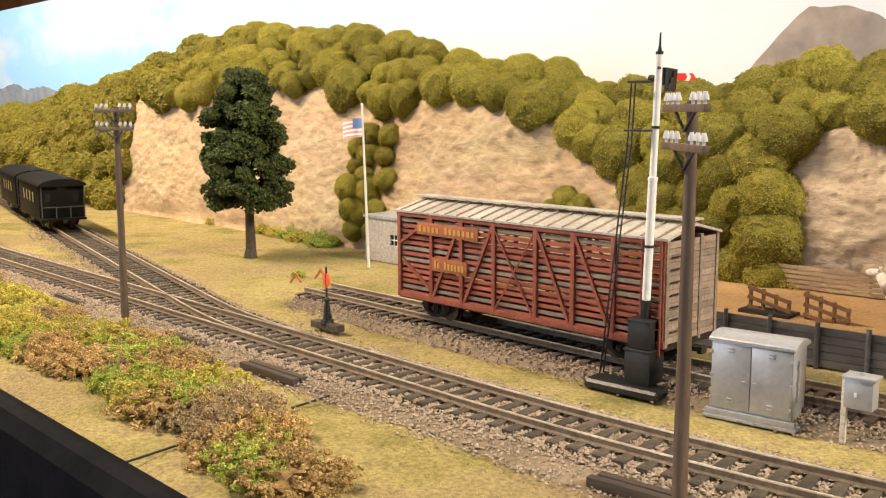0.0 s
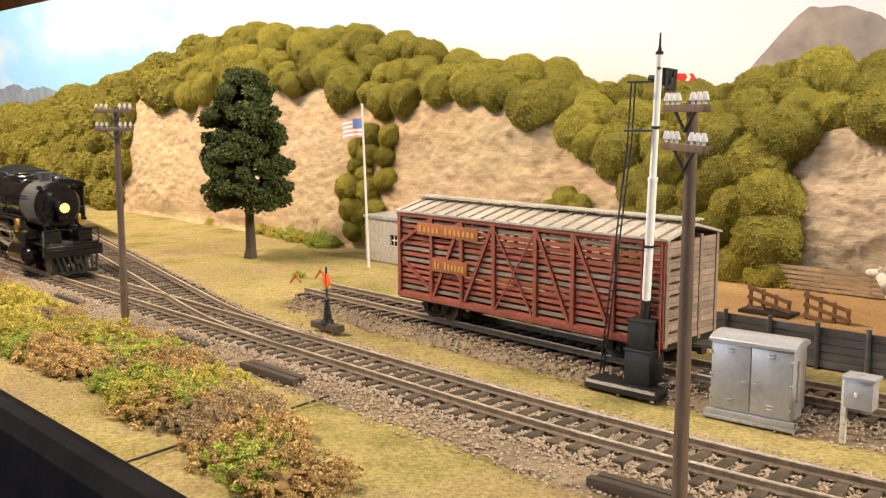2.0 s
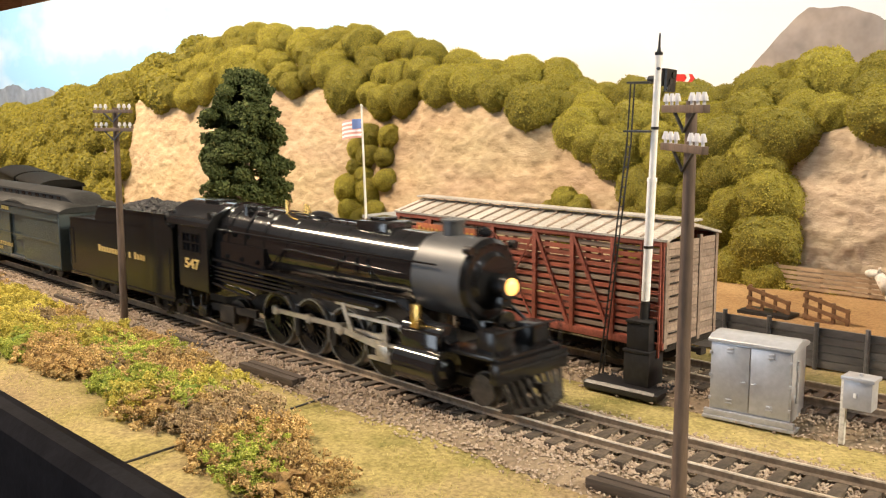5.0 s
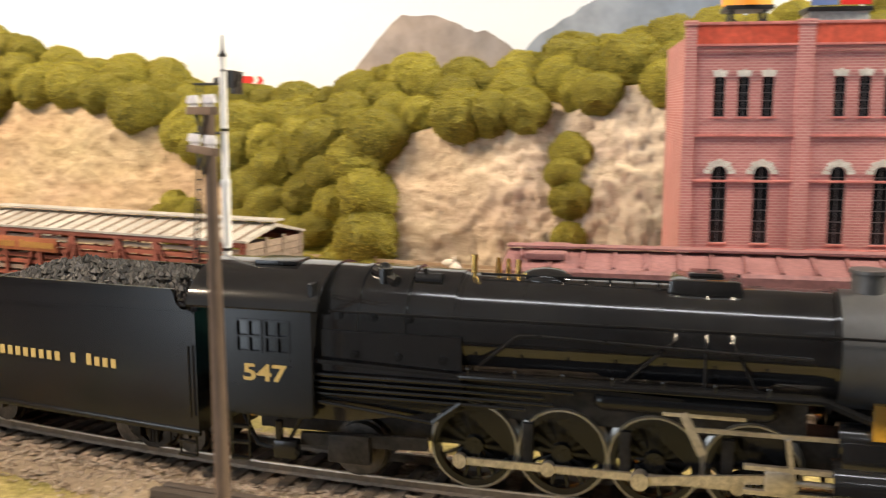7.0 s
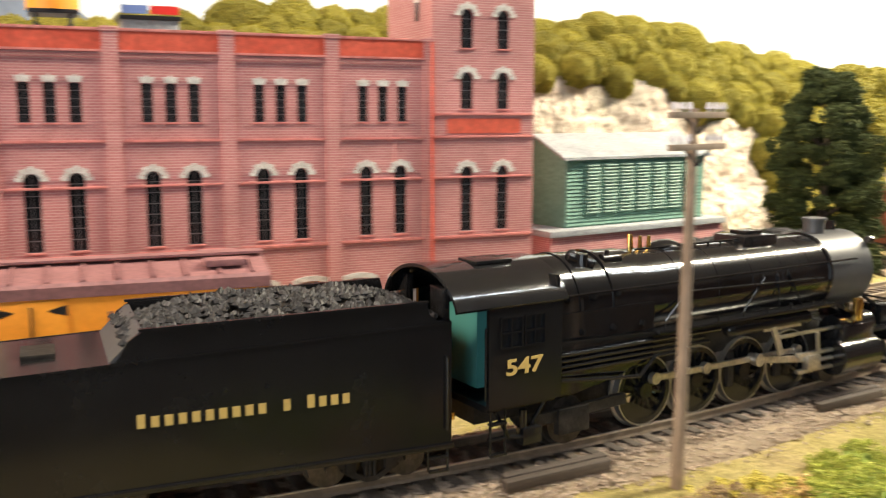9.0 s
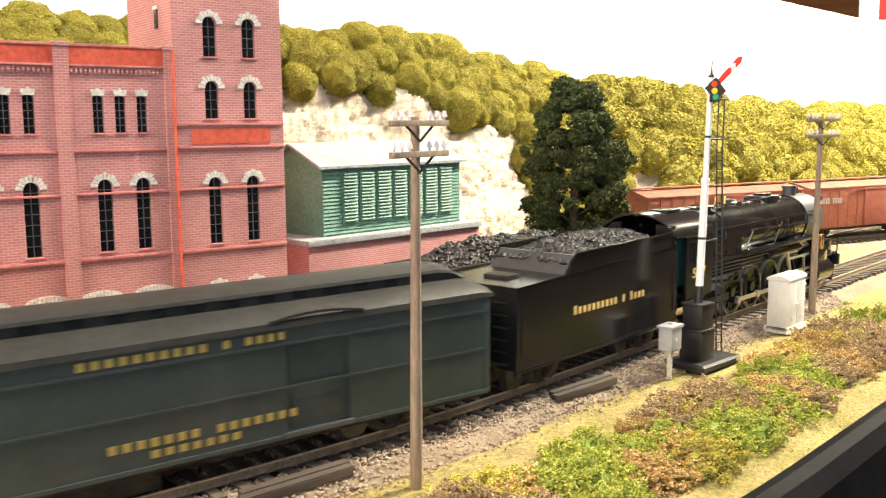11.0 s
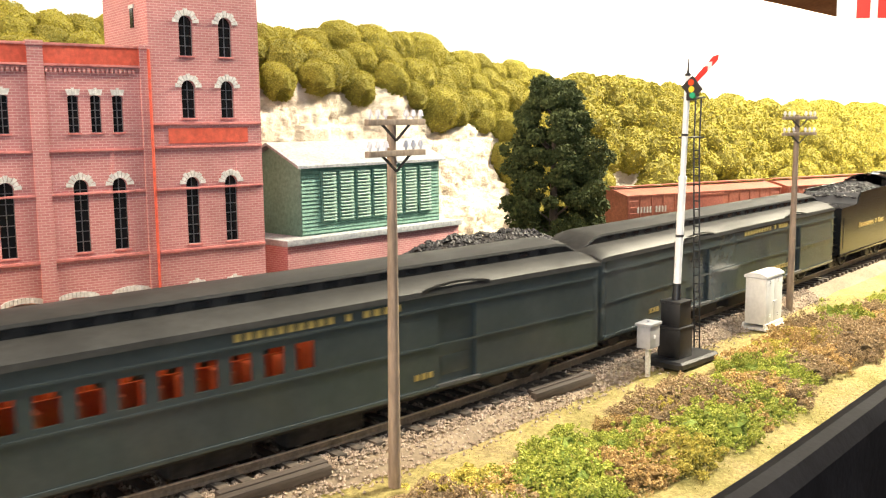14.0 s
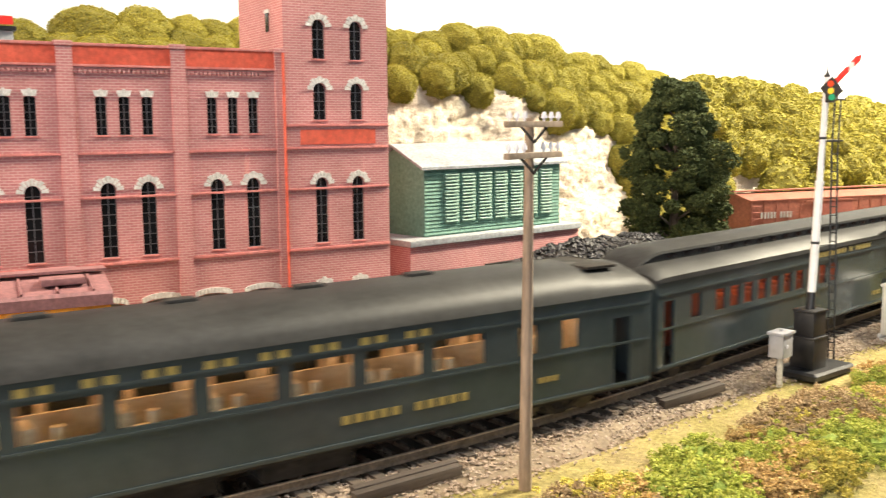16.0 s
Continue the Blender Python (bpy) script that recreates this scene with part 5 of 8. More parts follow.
# ---- railway furniture ----
def make_pole(x, y, lean=(0, 0), turn=0.0, material=M_POLE, height=97.0):
    p = thing("telegraph_pole", x, y, -0.5, turn, "brown wooden telegraph pole with two insulator crossarms", "telegraph pole", "telegraph poles")
    top = Vector((lean[0], lean[1], height))
    bm = B()
    rod(bm, (0, 0, 0), top, 1.75, 1.15, seg=14)
    part("post", bm, material, p)
    for z in (height - 1.6, height - 9.3):
        f = z / height
        bm = B()
        cx, cy = lean[0] * f, lean[1] * f - 1.5
        box(bm, cx - 11.5, cx + 11.5, cy - 0.7, cy + 0.7, z - 0.75, z + 0.75, 0.15)
        arm = part("crossarm", bm, material, p)
        for k in (-10.3, -7.2, -4.1, 4.1, 7.2, 10.3):
            bm = B()
            rod(bm, (cx + k, cy, z + 0.7), (cx + k, cy, z + 1.6), 0.35, seg=6)
            rod(bm, (cx + k, cy, z + 1.5), (cx + k, cy, z + 2.4), 0.8, 0.65, seg=10)
            rod(bm, (cx + k, cy, z + 2.4), (cx + k, cy, z + 3.1), 0.6, 0.4, seg=10)
            part("insulator", bm, M_INSUL, arm, "white insulator")
        bm = B()
        for sgn in (-1, 1):
            beam(bm, (cx + sgn * 5.5, cy, z - 0.6), (cx, cy, z - 4.5), 0.5, 0.5)
        part("arm_brace", bm, M_BLACK, p)
    return p


def make_semaphore(x, y, turn, arm_angle, arm_side, label, lean=(0.0, 0.0), lenses=M_LENS):
    s = thing("semaphore_signal", x, y, 0, turn, label, "semaphore", "semaphore signals")
    bm = B()
    prism(bm, [(-9.0, -10), (9.0, -10), (9.0, 18.3), (-9.0, 18.3)], 0, 3.4, "z")
    bmesh.ops.bevel(bm, geom=list(bm.edges), offset=0.9, segments=1, affect="EDGES")
    part("base_plate", bm, M_BLACK, s)
    bm = B()
    box(bm, -4.8, 4.8, -4.8, 4.8, 3.4, 14.6, 0.4)
    box(bm, -5.1, 5.1, -5.1, 5.1, 14.6, 15.6, 0.3)
    box(bm, -4.2, 4.2, -4.2, 4.2, 15.6, 24.6, 0.4)
    box(bm, -4.6, 4.6, -4.6, 4.6, 24.6, 25.6, 0.3)
    part("relay_box", bm, M_BLACK, s)
    bm = B()
    rod(bm, (0, 0, 25.5), (0, 0, 32), 1.75, 1.5, seg=16)
    part("mast_foot", bm, M_BLACK, s)
    for z, r in ((50, 1.6), (88.5, 1.3)):
        bm = B()
        rod(bm, (0, 0, z), (0, 0, z + 0.9), r, seg=16)
        part("mast_collar", bm, M_BLACK, s)
    bm = B()
    rod(bm, (0, 0, 31), (0, 0, 72), 1.45, seg=18)
    rod(bm, (0, 0, 72), (0, 0, 73.2), 1.6, seg=18)
    rod(bm, (0, 0, 73), (0, 0, 111), 1.12, seg=18)
    part("mast", bm, M_WHITE, s, "white painted mast", shade=False)
    bm = B()
    rod(bm, (0, 0, 111), (0, 0, 112), 1.2, seg=12)
    rod(bm, (0, 0, 112), (0, 0, 113.5), 0.7, 0.4, seg=10)
    rod(bm, (0, 0, 113.5), (0, 0, 117.5), 0.4, 0.25, seg=8)
    part("finial", bm, M_BLACK, s)
    # ladder leaning to the platform
    bm = B()
    for k in (-1.2, 1.2):
        rod(bm, (k, 16.5, 3.6), (k, 9.0, 84), 0.32, seg=6)
        rod(bm, (k, 9.0, 84), (k, 8.6, 103), 0.28, seg=6)
    part("ladder_rail", bm, M_BLACK, s)
    for i in range(24):
        z = 7 + i * 3.3
        y_ = 16.5 - 7.5 * (z - 3.6) / 80.4
        bm = B()
        rod(bm, (-1.2, y_, z), (1.2, y_, z), 0.22, seg=6)
        part("ladder_rung", bm, M_BLACK, s)
    bm = B()
    for z in (49, 88):
        rod(bm, (0, 0, z), (0, 13.5 - z * 0.05, z), 0.3, seg=6)
        part("ladder_stay", bm, M_BLACK, s)
        bm = B()
    rod(bm, (-2.6, 1, 103), (-2.6, 9, 103), 0.32, seg=6)
    rod(bm, (2.6, 1, 103), (2.6, 9, 103), 0.32, seg=6)
    rod(bm, (-2.6, 9, 103), (2.6, 9, 103), 0.32, seg=6)
    box(bm, -3, 3, 0.5, 9.5, 87.6, 88.2)
    part("platform", bm, M_BLACK, s)
    # blade, spectacle and lamps, in the plane across the track
    a = radians(arm_angle)
    ux, uz = math.cos(a) * arm_side, math.sin(a)
    vx, vz = -math.sin(a) * arm_side, math.cos(a)
    P = lambda u, v: (u * ux + v * vx, 104.5 + u * uz + v * vz)
    order = 1 if arm_side > 0 else -1
    bm = B()
    prism(bm, [P(1, -4.2), P(6.5, -4.6), P(7.2, 2.2), P(1.0, 2.6)][::order], -2.6, -1.8, "y")
    sp = part("spectacle", bm, M_BLACK, s)
    for i, (u, v) in enumerate(((5.0, 0.6), (3.4, -1.4), (2.2, -3.4))):
        bm = B()
        px, pz = P(u, v)
        rod(bm, (px, -3.0, pz), (px, -1.6, pz), 1.15, seg=14)
        part("lens", bm, lenses[i], sp)
    bm = B()
    prism(bm, [P(6, -1.0), P(17.5, -1.25), P(19.3, 0), P(17.5, 1.25), P(6, 1.0)][::order], -2.5, -2.0, "y")
    arm = part("arm", bm, M_RED, s, "red signal arm")
    bm = B()
    prism(bm, [P(12.4, -1.15), P(14.6, -1.2), P(15.9, 0), P(14.6, 1.2), P(12.4, 1.15), P(13.7, 0)][::order], -2.7, -1.85, "y")
    part("arm_stripe", bm, M_WHITE, arm, "white chevron stripe")
    bm = B()
    box(bm, 0.6, 3.0, -1.7, 1.4, 101.8, 107.2, 0.4)
    rod(bm, (1.8, 1.2, 104), (1.8, 4.0, 104), 1.1, seg=12)
    rod(bm, (-1.2, -0.6, 107), (0.4, -0.6, 107), 0.5, seg=8)
    part("signal_motor_case", bm, M_BLACK, s)
    for ob in s.children_recursive:
        for v in ob.data.vertices:
            k = max(0.0, v.co.z - 0.024) / 0.091
            v.co.x += lean[0] * MM * k
            v.co.y += lean[1] * MM * k
    return s


def make_cabinet(x, y, turn, material, label, size=1.0):
    c = thing("relay_cabinet", x, y, 0, turn, label, "cabinet", "relay cabinets")
    c.matrix_basis = c.matrix_basis @ Matrix.Diagonal((0.86 * size, 0.9 * size, 0.80 * (1 if size == 1.0 else 0.98), 1))
    bm = B()
    box(bm, -16.5, 16.5, -8.5, 8.5, 0, 1.2, 0.15)
    box(bm, -16.0, 16.0, -8.0, -6.6, 1.2, 3.6, 0.1)
    box(bm, -16.0, 16.0, 6.6, 8.0, 1.2, 3.6, 0.1)
    part("base", bm, material, c)
    bm = B()
    box(bm, -14.5, 14.5, -6.8, 6.8, 3.2, 30.5, 0.35)
    part("body", bm, material, c)
    bm = B()
    prism(bm, [(-7.8, 30.2), (7.8, 30.2), (7.8, 31.6), (4.5, 32.9), (0, 33.4), (-4.5, 32.9), (-7.8, 31.6)], -15.4, 15.4, "x")
    bmesh.ops.bevel(bm, geom=list(bm.edges), offset=0.25, segments=1, affect="EDGES")
    part("lid", bm, material, c)
    for sgn in (-1, 1):
        bm = B()
        x0, x1 = (-13.9, -0.2) if sgn < 0 else (0.2, 13.9)
        box(bm, x0, x1, -7.3, -6.7, 4.4, 29.6, 0.2)
        d = part("door", bm, material, c)
        bm = B()
        rod(bm, (sgn * 1.9, -8.2, 16), (sgn * 1.9, -7.2, 16), 0.45, seg=8)
        box(bm, sgn * 1.9 - 0.9, sgn * 1.9 + 0.9, -8.5, -8.1, 15.7, 16.4, 0.1)
        part("handle", bm, material, d)
        for z in (6.6, 26.6):
            bm = B()
            for k in (0, 1.3):
                box(bm, sgn * 7.2 - 1.1, sgn * 7.2 + 1.1, -7.75, -7.25, z + k, z + k + 0.7, 0.15)
            part("vent", bm, material, d)
        for z in (8, 17, 26):
            bm = B()
            box(bm, sgn * 14.2 - 0.5, sgn * 14.2 + 0.5, -7.6, -6.9, z - 0.6, z + 0.6, 0.1)
            part("hinge", bm, material, d)
    bm = B()
    for z in (10, 16, 22):
        box(bm, 14.4, 15.2, -3, -1.6, z, z + 2.2, 0.15)
    rod(bm, (15.0, -2.3, 10), (15.0, -2.3, 26), 0.4, seg=8)
    part("side_conduit", bm, material, c)
    return c


def make_post_box(x, y, turn, label, aside=0.0):
    c = thing("lineside_box", x, y, 0, turn, label, "junction box", "lineside boxes")
    c.matrix_basis = c.matrix_basis @ Matrix.Diagonal((0.85, 0.85, 0.88, 1))
    bm = B()
    box(bm, -0.9 - aside, 0.9 - aside, -0.9, 0.9, -0.5, 22, 0.1)
    part("post", bm, M_LIMESTONE, c)
    bm = B()
    box(bm, -4.6, 4.6, -3.2, 3.2, 12.5, 22, 0.3)
    part("case", bm, M_SILVER, c)
    bm = B()
    box(bm, -5.4, 5.4, -3.9, 3.9, 22, 23.2, 0.25)
    rod(bm, (0, 0, 23), (0, 0, 24), 0.8, seg=8)
    part("lid", bm, M_SILVER, c)
    bm = B()
    box(bm, -1.2, -0.2, -3.6, -3.2, 16.5, 18, 0.1)
    part("latch", bm, M_WHITE, c)
    return c


def make_timbers(x, y, turn, n=2, length=34.0, bed=0.0):
    c = thing("timber_pile", x, y, bed, turn, "two dark creosoted timbers lying beside the track", "timber", "spare timbers")
    for i in range(n):
        bm = B()
        box(bm, -length / 2 + i * 1.5, length / 2 - (1 - i) * 1.0, -2.6 + i * 2.9, 0.0 + i * 2.9, 0.2, 2.9 + 0.25 * i, 0.2)
        part("timber", bm, M_TIMBER, c)
    return c


def make_switch_stand(x, y, turn):
    c = thing("switch_stand", x, y, 0, turn, "black switch stand with an orange target", "switch stand")
    bm = B()
    box(bm, -9, 9, -2.2, 2.2, 0.6, 3.6, 0.25)
    part("head_block", bm, M_TIE, c)
    bm = B()
    rod(bm, (0, 0, 3.5), (0, 0, 5), 3.0, 2.6, seg=14)
    rod(bm, (0, 0, 5), (0, 0, 13), 2.0, 1.0, seg=14)
    ball(bm, (0, 0, 13.5), 1.4)
    rod(bm, (0, 0, 13), (0, 0, 28), 0.45, seg=8)
    part("stand", bm, M_BLACK, c)
    bm = B()
    prism(bm, [(-2.4, 21.5), (0, 18.3), (2.4, 21.5), (2.4, 23), (1.4, 25.2), (-1.4, 25.2), (-2.4, 23)], -0.35, 0.35, "y")
    part("target", bm, M_ORANGE, c, "orange painted target")
    bm = B()
    rod(bm, (1.8, -1.5, 5), (6.0, -3.5, 9.5), 0.4, seg=8)
    part("lever", bm, M_BLACK, c)


def make_bumper(x, y, turn):
    c = thing("track_bumper", x, y, 0, turn, "small rusty-red wheel stop at the siding's end", "wheel stop")
    for sgn in (-1, 1):
        bm = B()
        beam(bm, (-5, sgn * 8.2, 5), (0, sgn * 8.2, 10), 0.9, 1.0)
        beam(bm, (4, sgn * 8.2, 6), (0, sgn * 8.2, 10), 0.9, 1.0)
        part("brace", bm, M_RUSTORANGE, c)


def make_flag(x, y):
    f = thing("flagpole", x, y, 0, 0, "white flagpole flying a striped flag", "flagpole")
    bm = B()
    rod(bm, (0, 0, -0.5), (-3, 0, 97), 0.85, 0.55, seg=12)
    ball(bm, (-3, 0, 97.6), 0.9)
    part("pole", bm, M_PALEGREY, f)
    cols = [M_FLAGRED, M_WHITE]
    for i in range(9):
        bm = B()
        z = 88.5 - i * 1.25
        n = 10
        rings = []
        for k in range(n + 1):
            u = k / n
            xx = -3.4 - 14.5 * u
            yy = 1.1 * math.sin(u * 7)
            zz = z - 1.8 * u * u
            rings.append([(xx, yy - 0.12, zz), (xx, yy + 0.12, zz), (xx, yy + 0.12, zz + 1.25), (xx, yy - 0.12, zz + 1.25)])
        loft(bm, rings)
        part("stripe", bm, cols[i % 2], f)
    bm = B()
    rings = [[(-3.4 - 6.5 * u, 1.1 * math.sin(u * 3.1) + e, 84.0 - 0.4 * u * u + w) for e, w in ((-0.3, 0), (0.3, 0), (0.3, 5.8), (-0.3, 5.8))] for u in np.linspace(0, 1, 6)]
    loft(bm, rings)
    part("canton", bm, M_BLUE, f)


def make_hut(x, y, turn):
    c = thing("stucco_hut", x, y, 0, turn, "small grey stucco hut with a flat roof and barred window", "hut")
    bm = B()
    holed_wall(bm, -30, 30, 0, 27, -18, -16.4, [(-6, 4, 11, 18)])
    part("wall", bm, M_PLASTERWALL, c)
    for a in ((-30, -28.4, -16.4, 18), (28.4, 30, -16.4, 18), (-28.4, 28.4, 16.4, 18)):
        bm = B()
        box(bm, *a, 0, 27)
        part("wall", bm, M_PLASTERWALL, c)
    bm = B()
    box(bm, -31, 31, -19, 19, 27, 29, 0.3)
    part("roof", bm, M_ROOFGREY, c)
    bm = B()
    box(bm, -6, 4, -16.8, -16.5, 11, 18)
    w = part("window", bm, M_GLASSDARK, c)
    bm = B()
    for k in (-6, -2.7, 0.7, 4):
        box(bm, k - 0.25, k + 0.25, -17.6, -17.0, 11, 18)
    for z in (11, 14.5, 18):
        box(bm, -6, 4, -17.6, -17.0, z - 0.25, z + 0.25)
    part("window_bars", bm, M_WHITE, w)


# ---- stockyard behind the siding ----
def make_stockyard():
    verts, faces = [], []
    ss = np.arange(-60, 190, 10)
    for s in ss:
        for o, z in ((127, -2), (127, 13), (160, 14), (203, 15), (203, -2)):
            verts.append((*along(s, o)[:2], z))
    for i in range(len(ss) - 1):
        for j in range(4):
            faces.append((i * 5 + j, i * 5 + 5 + j, i * 5 + 6 + j, i * 5 + 1 + j))
    faces += [(0, 1, 2, 3, 4), tuple(len(verts) - 5 + k for k in (4, 3, 2, 1, 0))]
    tagged(raw("stockyard_terrace", verts, faces, M_BROWNSOIL), "raised brown soil terrace of the stockyard", "terrace", kind="structure")
    f = thing("retaining_wall", 0, 0, 0, 0, "tarred black board retaining wall along the terrace", "wall")
    for k in range(12):
        s0, s1 = -62 + k * 21, -62 + (k + 1) * 21
        for i in range(5):
            bm = B()
            a, b = along(s0, 125.5), along(s1, 125.5)
            beam(bm, (a[0], a[1], 1.6 + i * 3.0), (b[0], b[1], 1.6 + i * 3.0), 1.2, 2.8)
            part("board", bm, M_FENCEDARK, f)
        bm = B()
        a = along(s1, 124.3)
        rod(bm, (a[0], a[1], -0.5), (a[0], a[1], 17), 0.9, seg=8)
        part("post", bm, M_FENCEDARK, f)
    g = thing("plank_fence", 0, 0, 0, 0, "weathered tan plank fence along the hill's foot", "fence")
    for k in range(10):
        s0, s1 = -70 + k * 26, -70 + (k + 1) * 26
        a, b = along(s0, 192), along(s1, 192)
        for i in range(5):
            bm = B()
            beam(bm, (a[0], a[1], 16.2 + i * 2.1), (b[0], b[1], 16.2 + i * 2.1), 0.7, 1.5)
            part("plank", bm, M_FENCETAN, g)
        bm = B()
        beam(bm, (b[0], b[1] + 0.8, 13), (b[0], b[1] + 0.8, 26.3), 1.2, 1.2)
        part("post", bm, M_FENCETAN, g)
    r = thing("loading_ramp", -108, 449, 14.0, -14, "brown wooden cattle loading ramp with rail sides", "ramp")
    for k, xx in enumerate((-9.0, 14.0)):
        for i in range(4):
            bm = B()
            x = xx + i * 5.3
            box(bm, x - 0.6, x + 0.6, -0.5, 0.5, -2 - i * 1.0, 10.5 - i * 1.5)
            part("upright", bm, M_BROWNWOOD, r)
        for j in range(3):
            bm = B()
            beam(bm, (xx - 1, -0.7, 9.4 - j * 4.0), (xx + 17, -0.7, 4.9 - j * 3.7), 0.7, 1.5)
            part("rail", bm, M_BROWNWOOD, r)
    bm = B()
    box(bm, -12, 9, -5, 6, -1, 0.6, 0.2)
    part("deck", bm, M_BLACK, r)
    h = thing("toy_horse", -57, 436, 14.3, 165, "white model horse standing on the terrace", "horse")
    bm = B()
    ball(bm, (0, 0, 12), 8.5, 3.3, 3.8)
    ball(bm, (-6, 0, 12.6), 3.8, 3.2, 3.8)
    ball(bm, (6.5, 0, 13), 3.6, 3.0, 3.9)
    part("body", bm, M_HORSE, h, shade=True)
    for x in (-7, 7):
        for y in (-1.7, 1.7):
            bm = B()
            rod(bm, (x, y, 11), (x * 1.02, y, 5.5), 1.4, 0.9, seg=10)
            rod(bm, (x * 1.02, y, 5.5), (x * 0.98, y, 0), 0.85, 0.8, seg=10)
            part("leg", bm, M_HORSE, h)
    bm = B()
    rod(bm, (8, 0, 14), (12.5, 0, 20), 2.8, 1.7, seg=12)
    ball(bm, (14.2, 0, 20.2), 3.4, 1.5, 1.7)
    for y in (-0.8, 0.8):
        rod(bm, (12.4, y, 21), (12.2, y, 23), 0.5, 0.1, seg=6)
    part("head", bm, M_HORSE, h, shade=True)
    bm = B()
    rod(bm, (-9, 0, 14), (-11.5, 0, 6), 0.9, 0.4, seg=8)
    part("tail", bm, M_HORSE, h)


# ---- black coaches waiting on the branch ----
def make_caboose(s, o, first):
    c = car_at("dark_caboose", s, o, "black wooden caboose waiting on the branch line", "caboose", "black cabooses on the branch", -12.4)
    L, W, z0, z1 = 110.0, 32.0, 14.0, 40.0
    h = L / 2
    bm = B()
    box(bm, -h + 6, h - 6, -W / 2, W / 2, z0, z1, 0.4)
    part("body", bm, M_SOOT, c)
    bm = B()
    prof = [(math.sin(a) * (W / 2 + 1.2), z1 - 0.5 + 5.5 * math.cos(a)) for a in np.linspace(-1.5, 1.5, 15)]
    prism(bm, [(-W / 2 - 1.2, z1 - 0.6)] + prof + [(W / 2 + 1.2, z1 - 0.6)], -h, h, "x")
    part("roof", bm, M_SOOT, c, "dull black arched roof")
    for sgn in (-1, 1):
        bm = B()
        box(bm, min(sgn * (h - 6), sgn * h), max(sgn * (h - 6), sgn * h), -W / 2, W / 2, z0, z0 + 1.6, 0.2)
        part("platform", bm, M_SOOT, c)
        for y in (-W / 2 + 1, -5, 5, W / 2 - 1):
            bm = B()
            rod(bm, (sgn * (h - 0.8), y, z0), (sgn * (h - 0.8), y, z0 + 10 if abs(y) < 6 else z1), 0.45, seg=6)
            part("railing_post", bm, M_GRAPHITE, c)
        bm = B()
        rod(bm, (sgn * (h - 0.8), -W / 2 + 1, z0 + 10), (sgn * (h - 0.8), W / 2 - 1, z0 + 10), 0.4, seg=6)
        part("railing", bm, M_GRAPHITE, c)
        truck(c, sgn * (h - 20))
        coupler(c, sgn * h, sgn)
        bm = B()
        for k in (-22, -7, 8, 23):
            box(bm, k - 3, k + 3, sgn * W / 2 - 0.3, sgn * W / 2 + 0.3, 26, 34)
        part("window_row", bm, M_GLASSDARK, c)
    bm = B()
    box(bm, h - 6.3, h - 5.7, -12, -8, 28, 34)
    box(bm, h - 6.3, h - 5.7, 8, 12, 28, 34)
    box(bm, h - 6.4, h - 5.6, -3, 3, 36, 39)
    part("end_window", bm, M_GLASSDARK, c)


def make_sign():
    c = thing("hanging_sign", 2440, 1375, 368, -37, "white hanging sign with red lettering beyond the layout", "sign")
    bm = B()
    box(bm, -110, 130, -3, 3, -55, 70, 1.0)
    b = part("panel", bm, M_WHITE, c)
    bm = B()
    for i in range(3):
        box(bm, -60 + i * 55, -25 + i * 55, -4.5, -3, -20, 60)
    part("lettering", bm, M_RED, b, "red lettering bars")
    for x in (-90, 110):
        bm = B()
        rod(bm, (x, 0, 69), (x, 0, 1240), 2.0, seg=8)
        part("hanging_rod", bm, M_WHITE, c)


# ---- foliage ----
TETRA = ((1, 1, 1), (-1, -1, 1), (-1, 1, -1), (1, -1, -1))
TETRA_F = ((0, 1, 2), (0, 3, 1), (0, 2, 3), (1, 3, 2))


def bits_mesh(name, centres, normals, size, seed, core=None, flat=0.45):
    """Many small foam bits, each its own island, over an optional core (verts, faces), darkened as shade between them.
    Core takes slot 1.
    """
    rng = np.random.default_rng(seed)
    c = np.array(centres)
    n = len(c)
    t = np.array(TETRA)[None] * rng.uniform(size[0], size[1], (n, 1, 1)) * rng.uniform(0.6, 1.3, (n, 4, 1))
    q = rng.normal(size=(n, 3, 3))
    q, _ = np.linalg.qr(q)
    v = np.einsum("nij,nkj->nki", q, t) + c[:, None]
    f = (np.array(TETRA_F)[None] + 4 * np.arange(n)[:, None, None]).reshape(-1, 3)
    verts, faces = v.reshape(-1, 3).tolist(), f.tolist()
    slots = [0] * len(faces)
    if core:
        b = len(verts)
        verts += core[0]
        faces += [tuple(b + i for i in k) for k in core[1]]
        slots += [1] * len(core[1])
    me = bpy.data.meshes.new(name)
    me.from_pydata([tuple(k * MM for k in p) for p in verts], [], faces)
    me.polygons.foreach_set("material_index", slots)
    return me


def lump(seed, r, squash, detail, rough, sub=3):
    """A lumpy closed core and points on its skin."""
    bm = B()
    bmesh.ops.create_icosphere(bm, subdivisions=sub, radius=1.0)
    pts = []
    for v in bm.verts:
        d = v.co.normalized()
        k = 1 + rough * noise.fractal(d * detail + Vector((seed * 7.1, 0, 0)), 1.0, 2.0, 3) + 0.10 * noise.noise(d * 6 + Vector((0, seed * 3.3, 0)))
        v.co = Vector((d.x * r * k, d.y * r * k, d.z * r * squash * k))
    bm.normal_update()
    verts = [tuple(v.co) for v in bm.verts]
    faces = [tuple(v.index for v in f.verts) for f in bm.faces]
    bm.verts.index_update()
    tri = [(f.calc_center_median().copy(), f.normal.copy(), [v.co.copy() for v in f.verts]) for f in bm.faces]
    bm.free()
    return verts, faces, tri


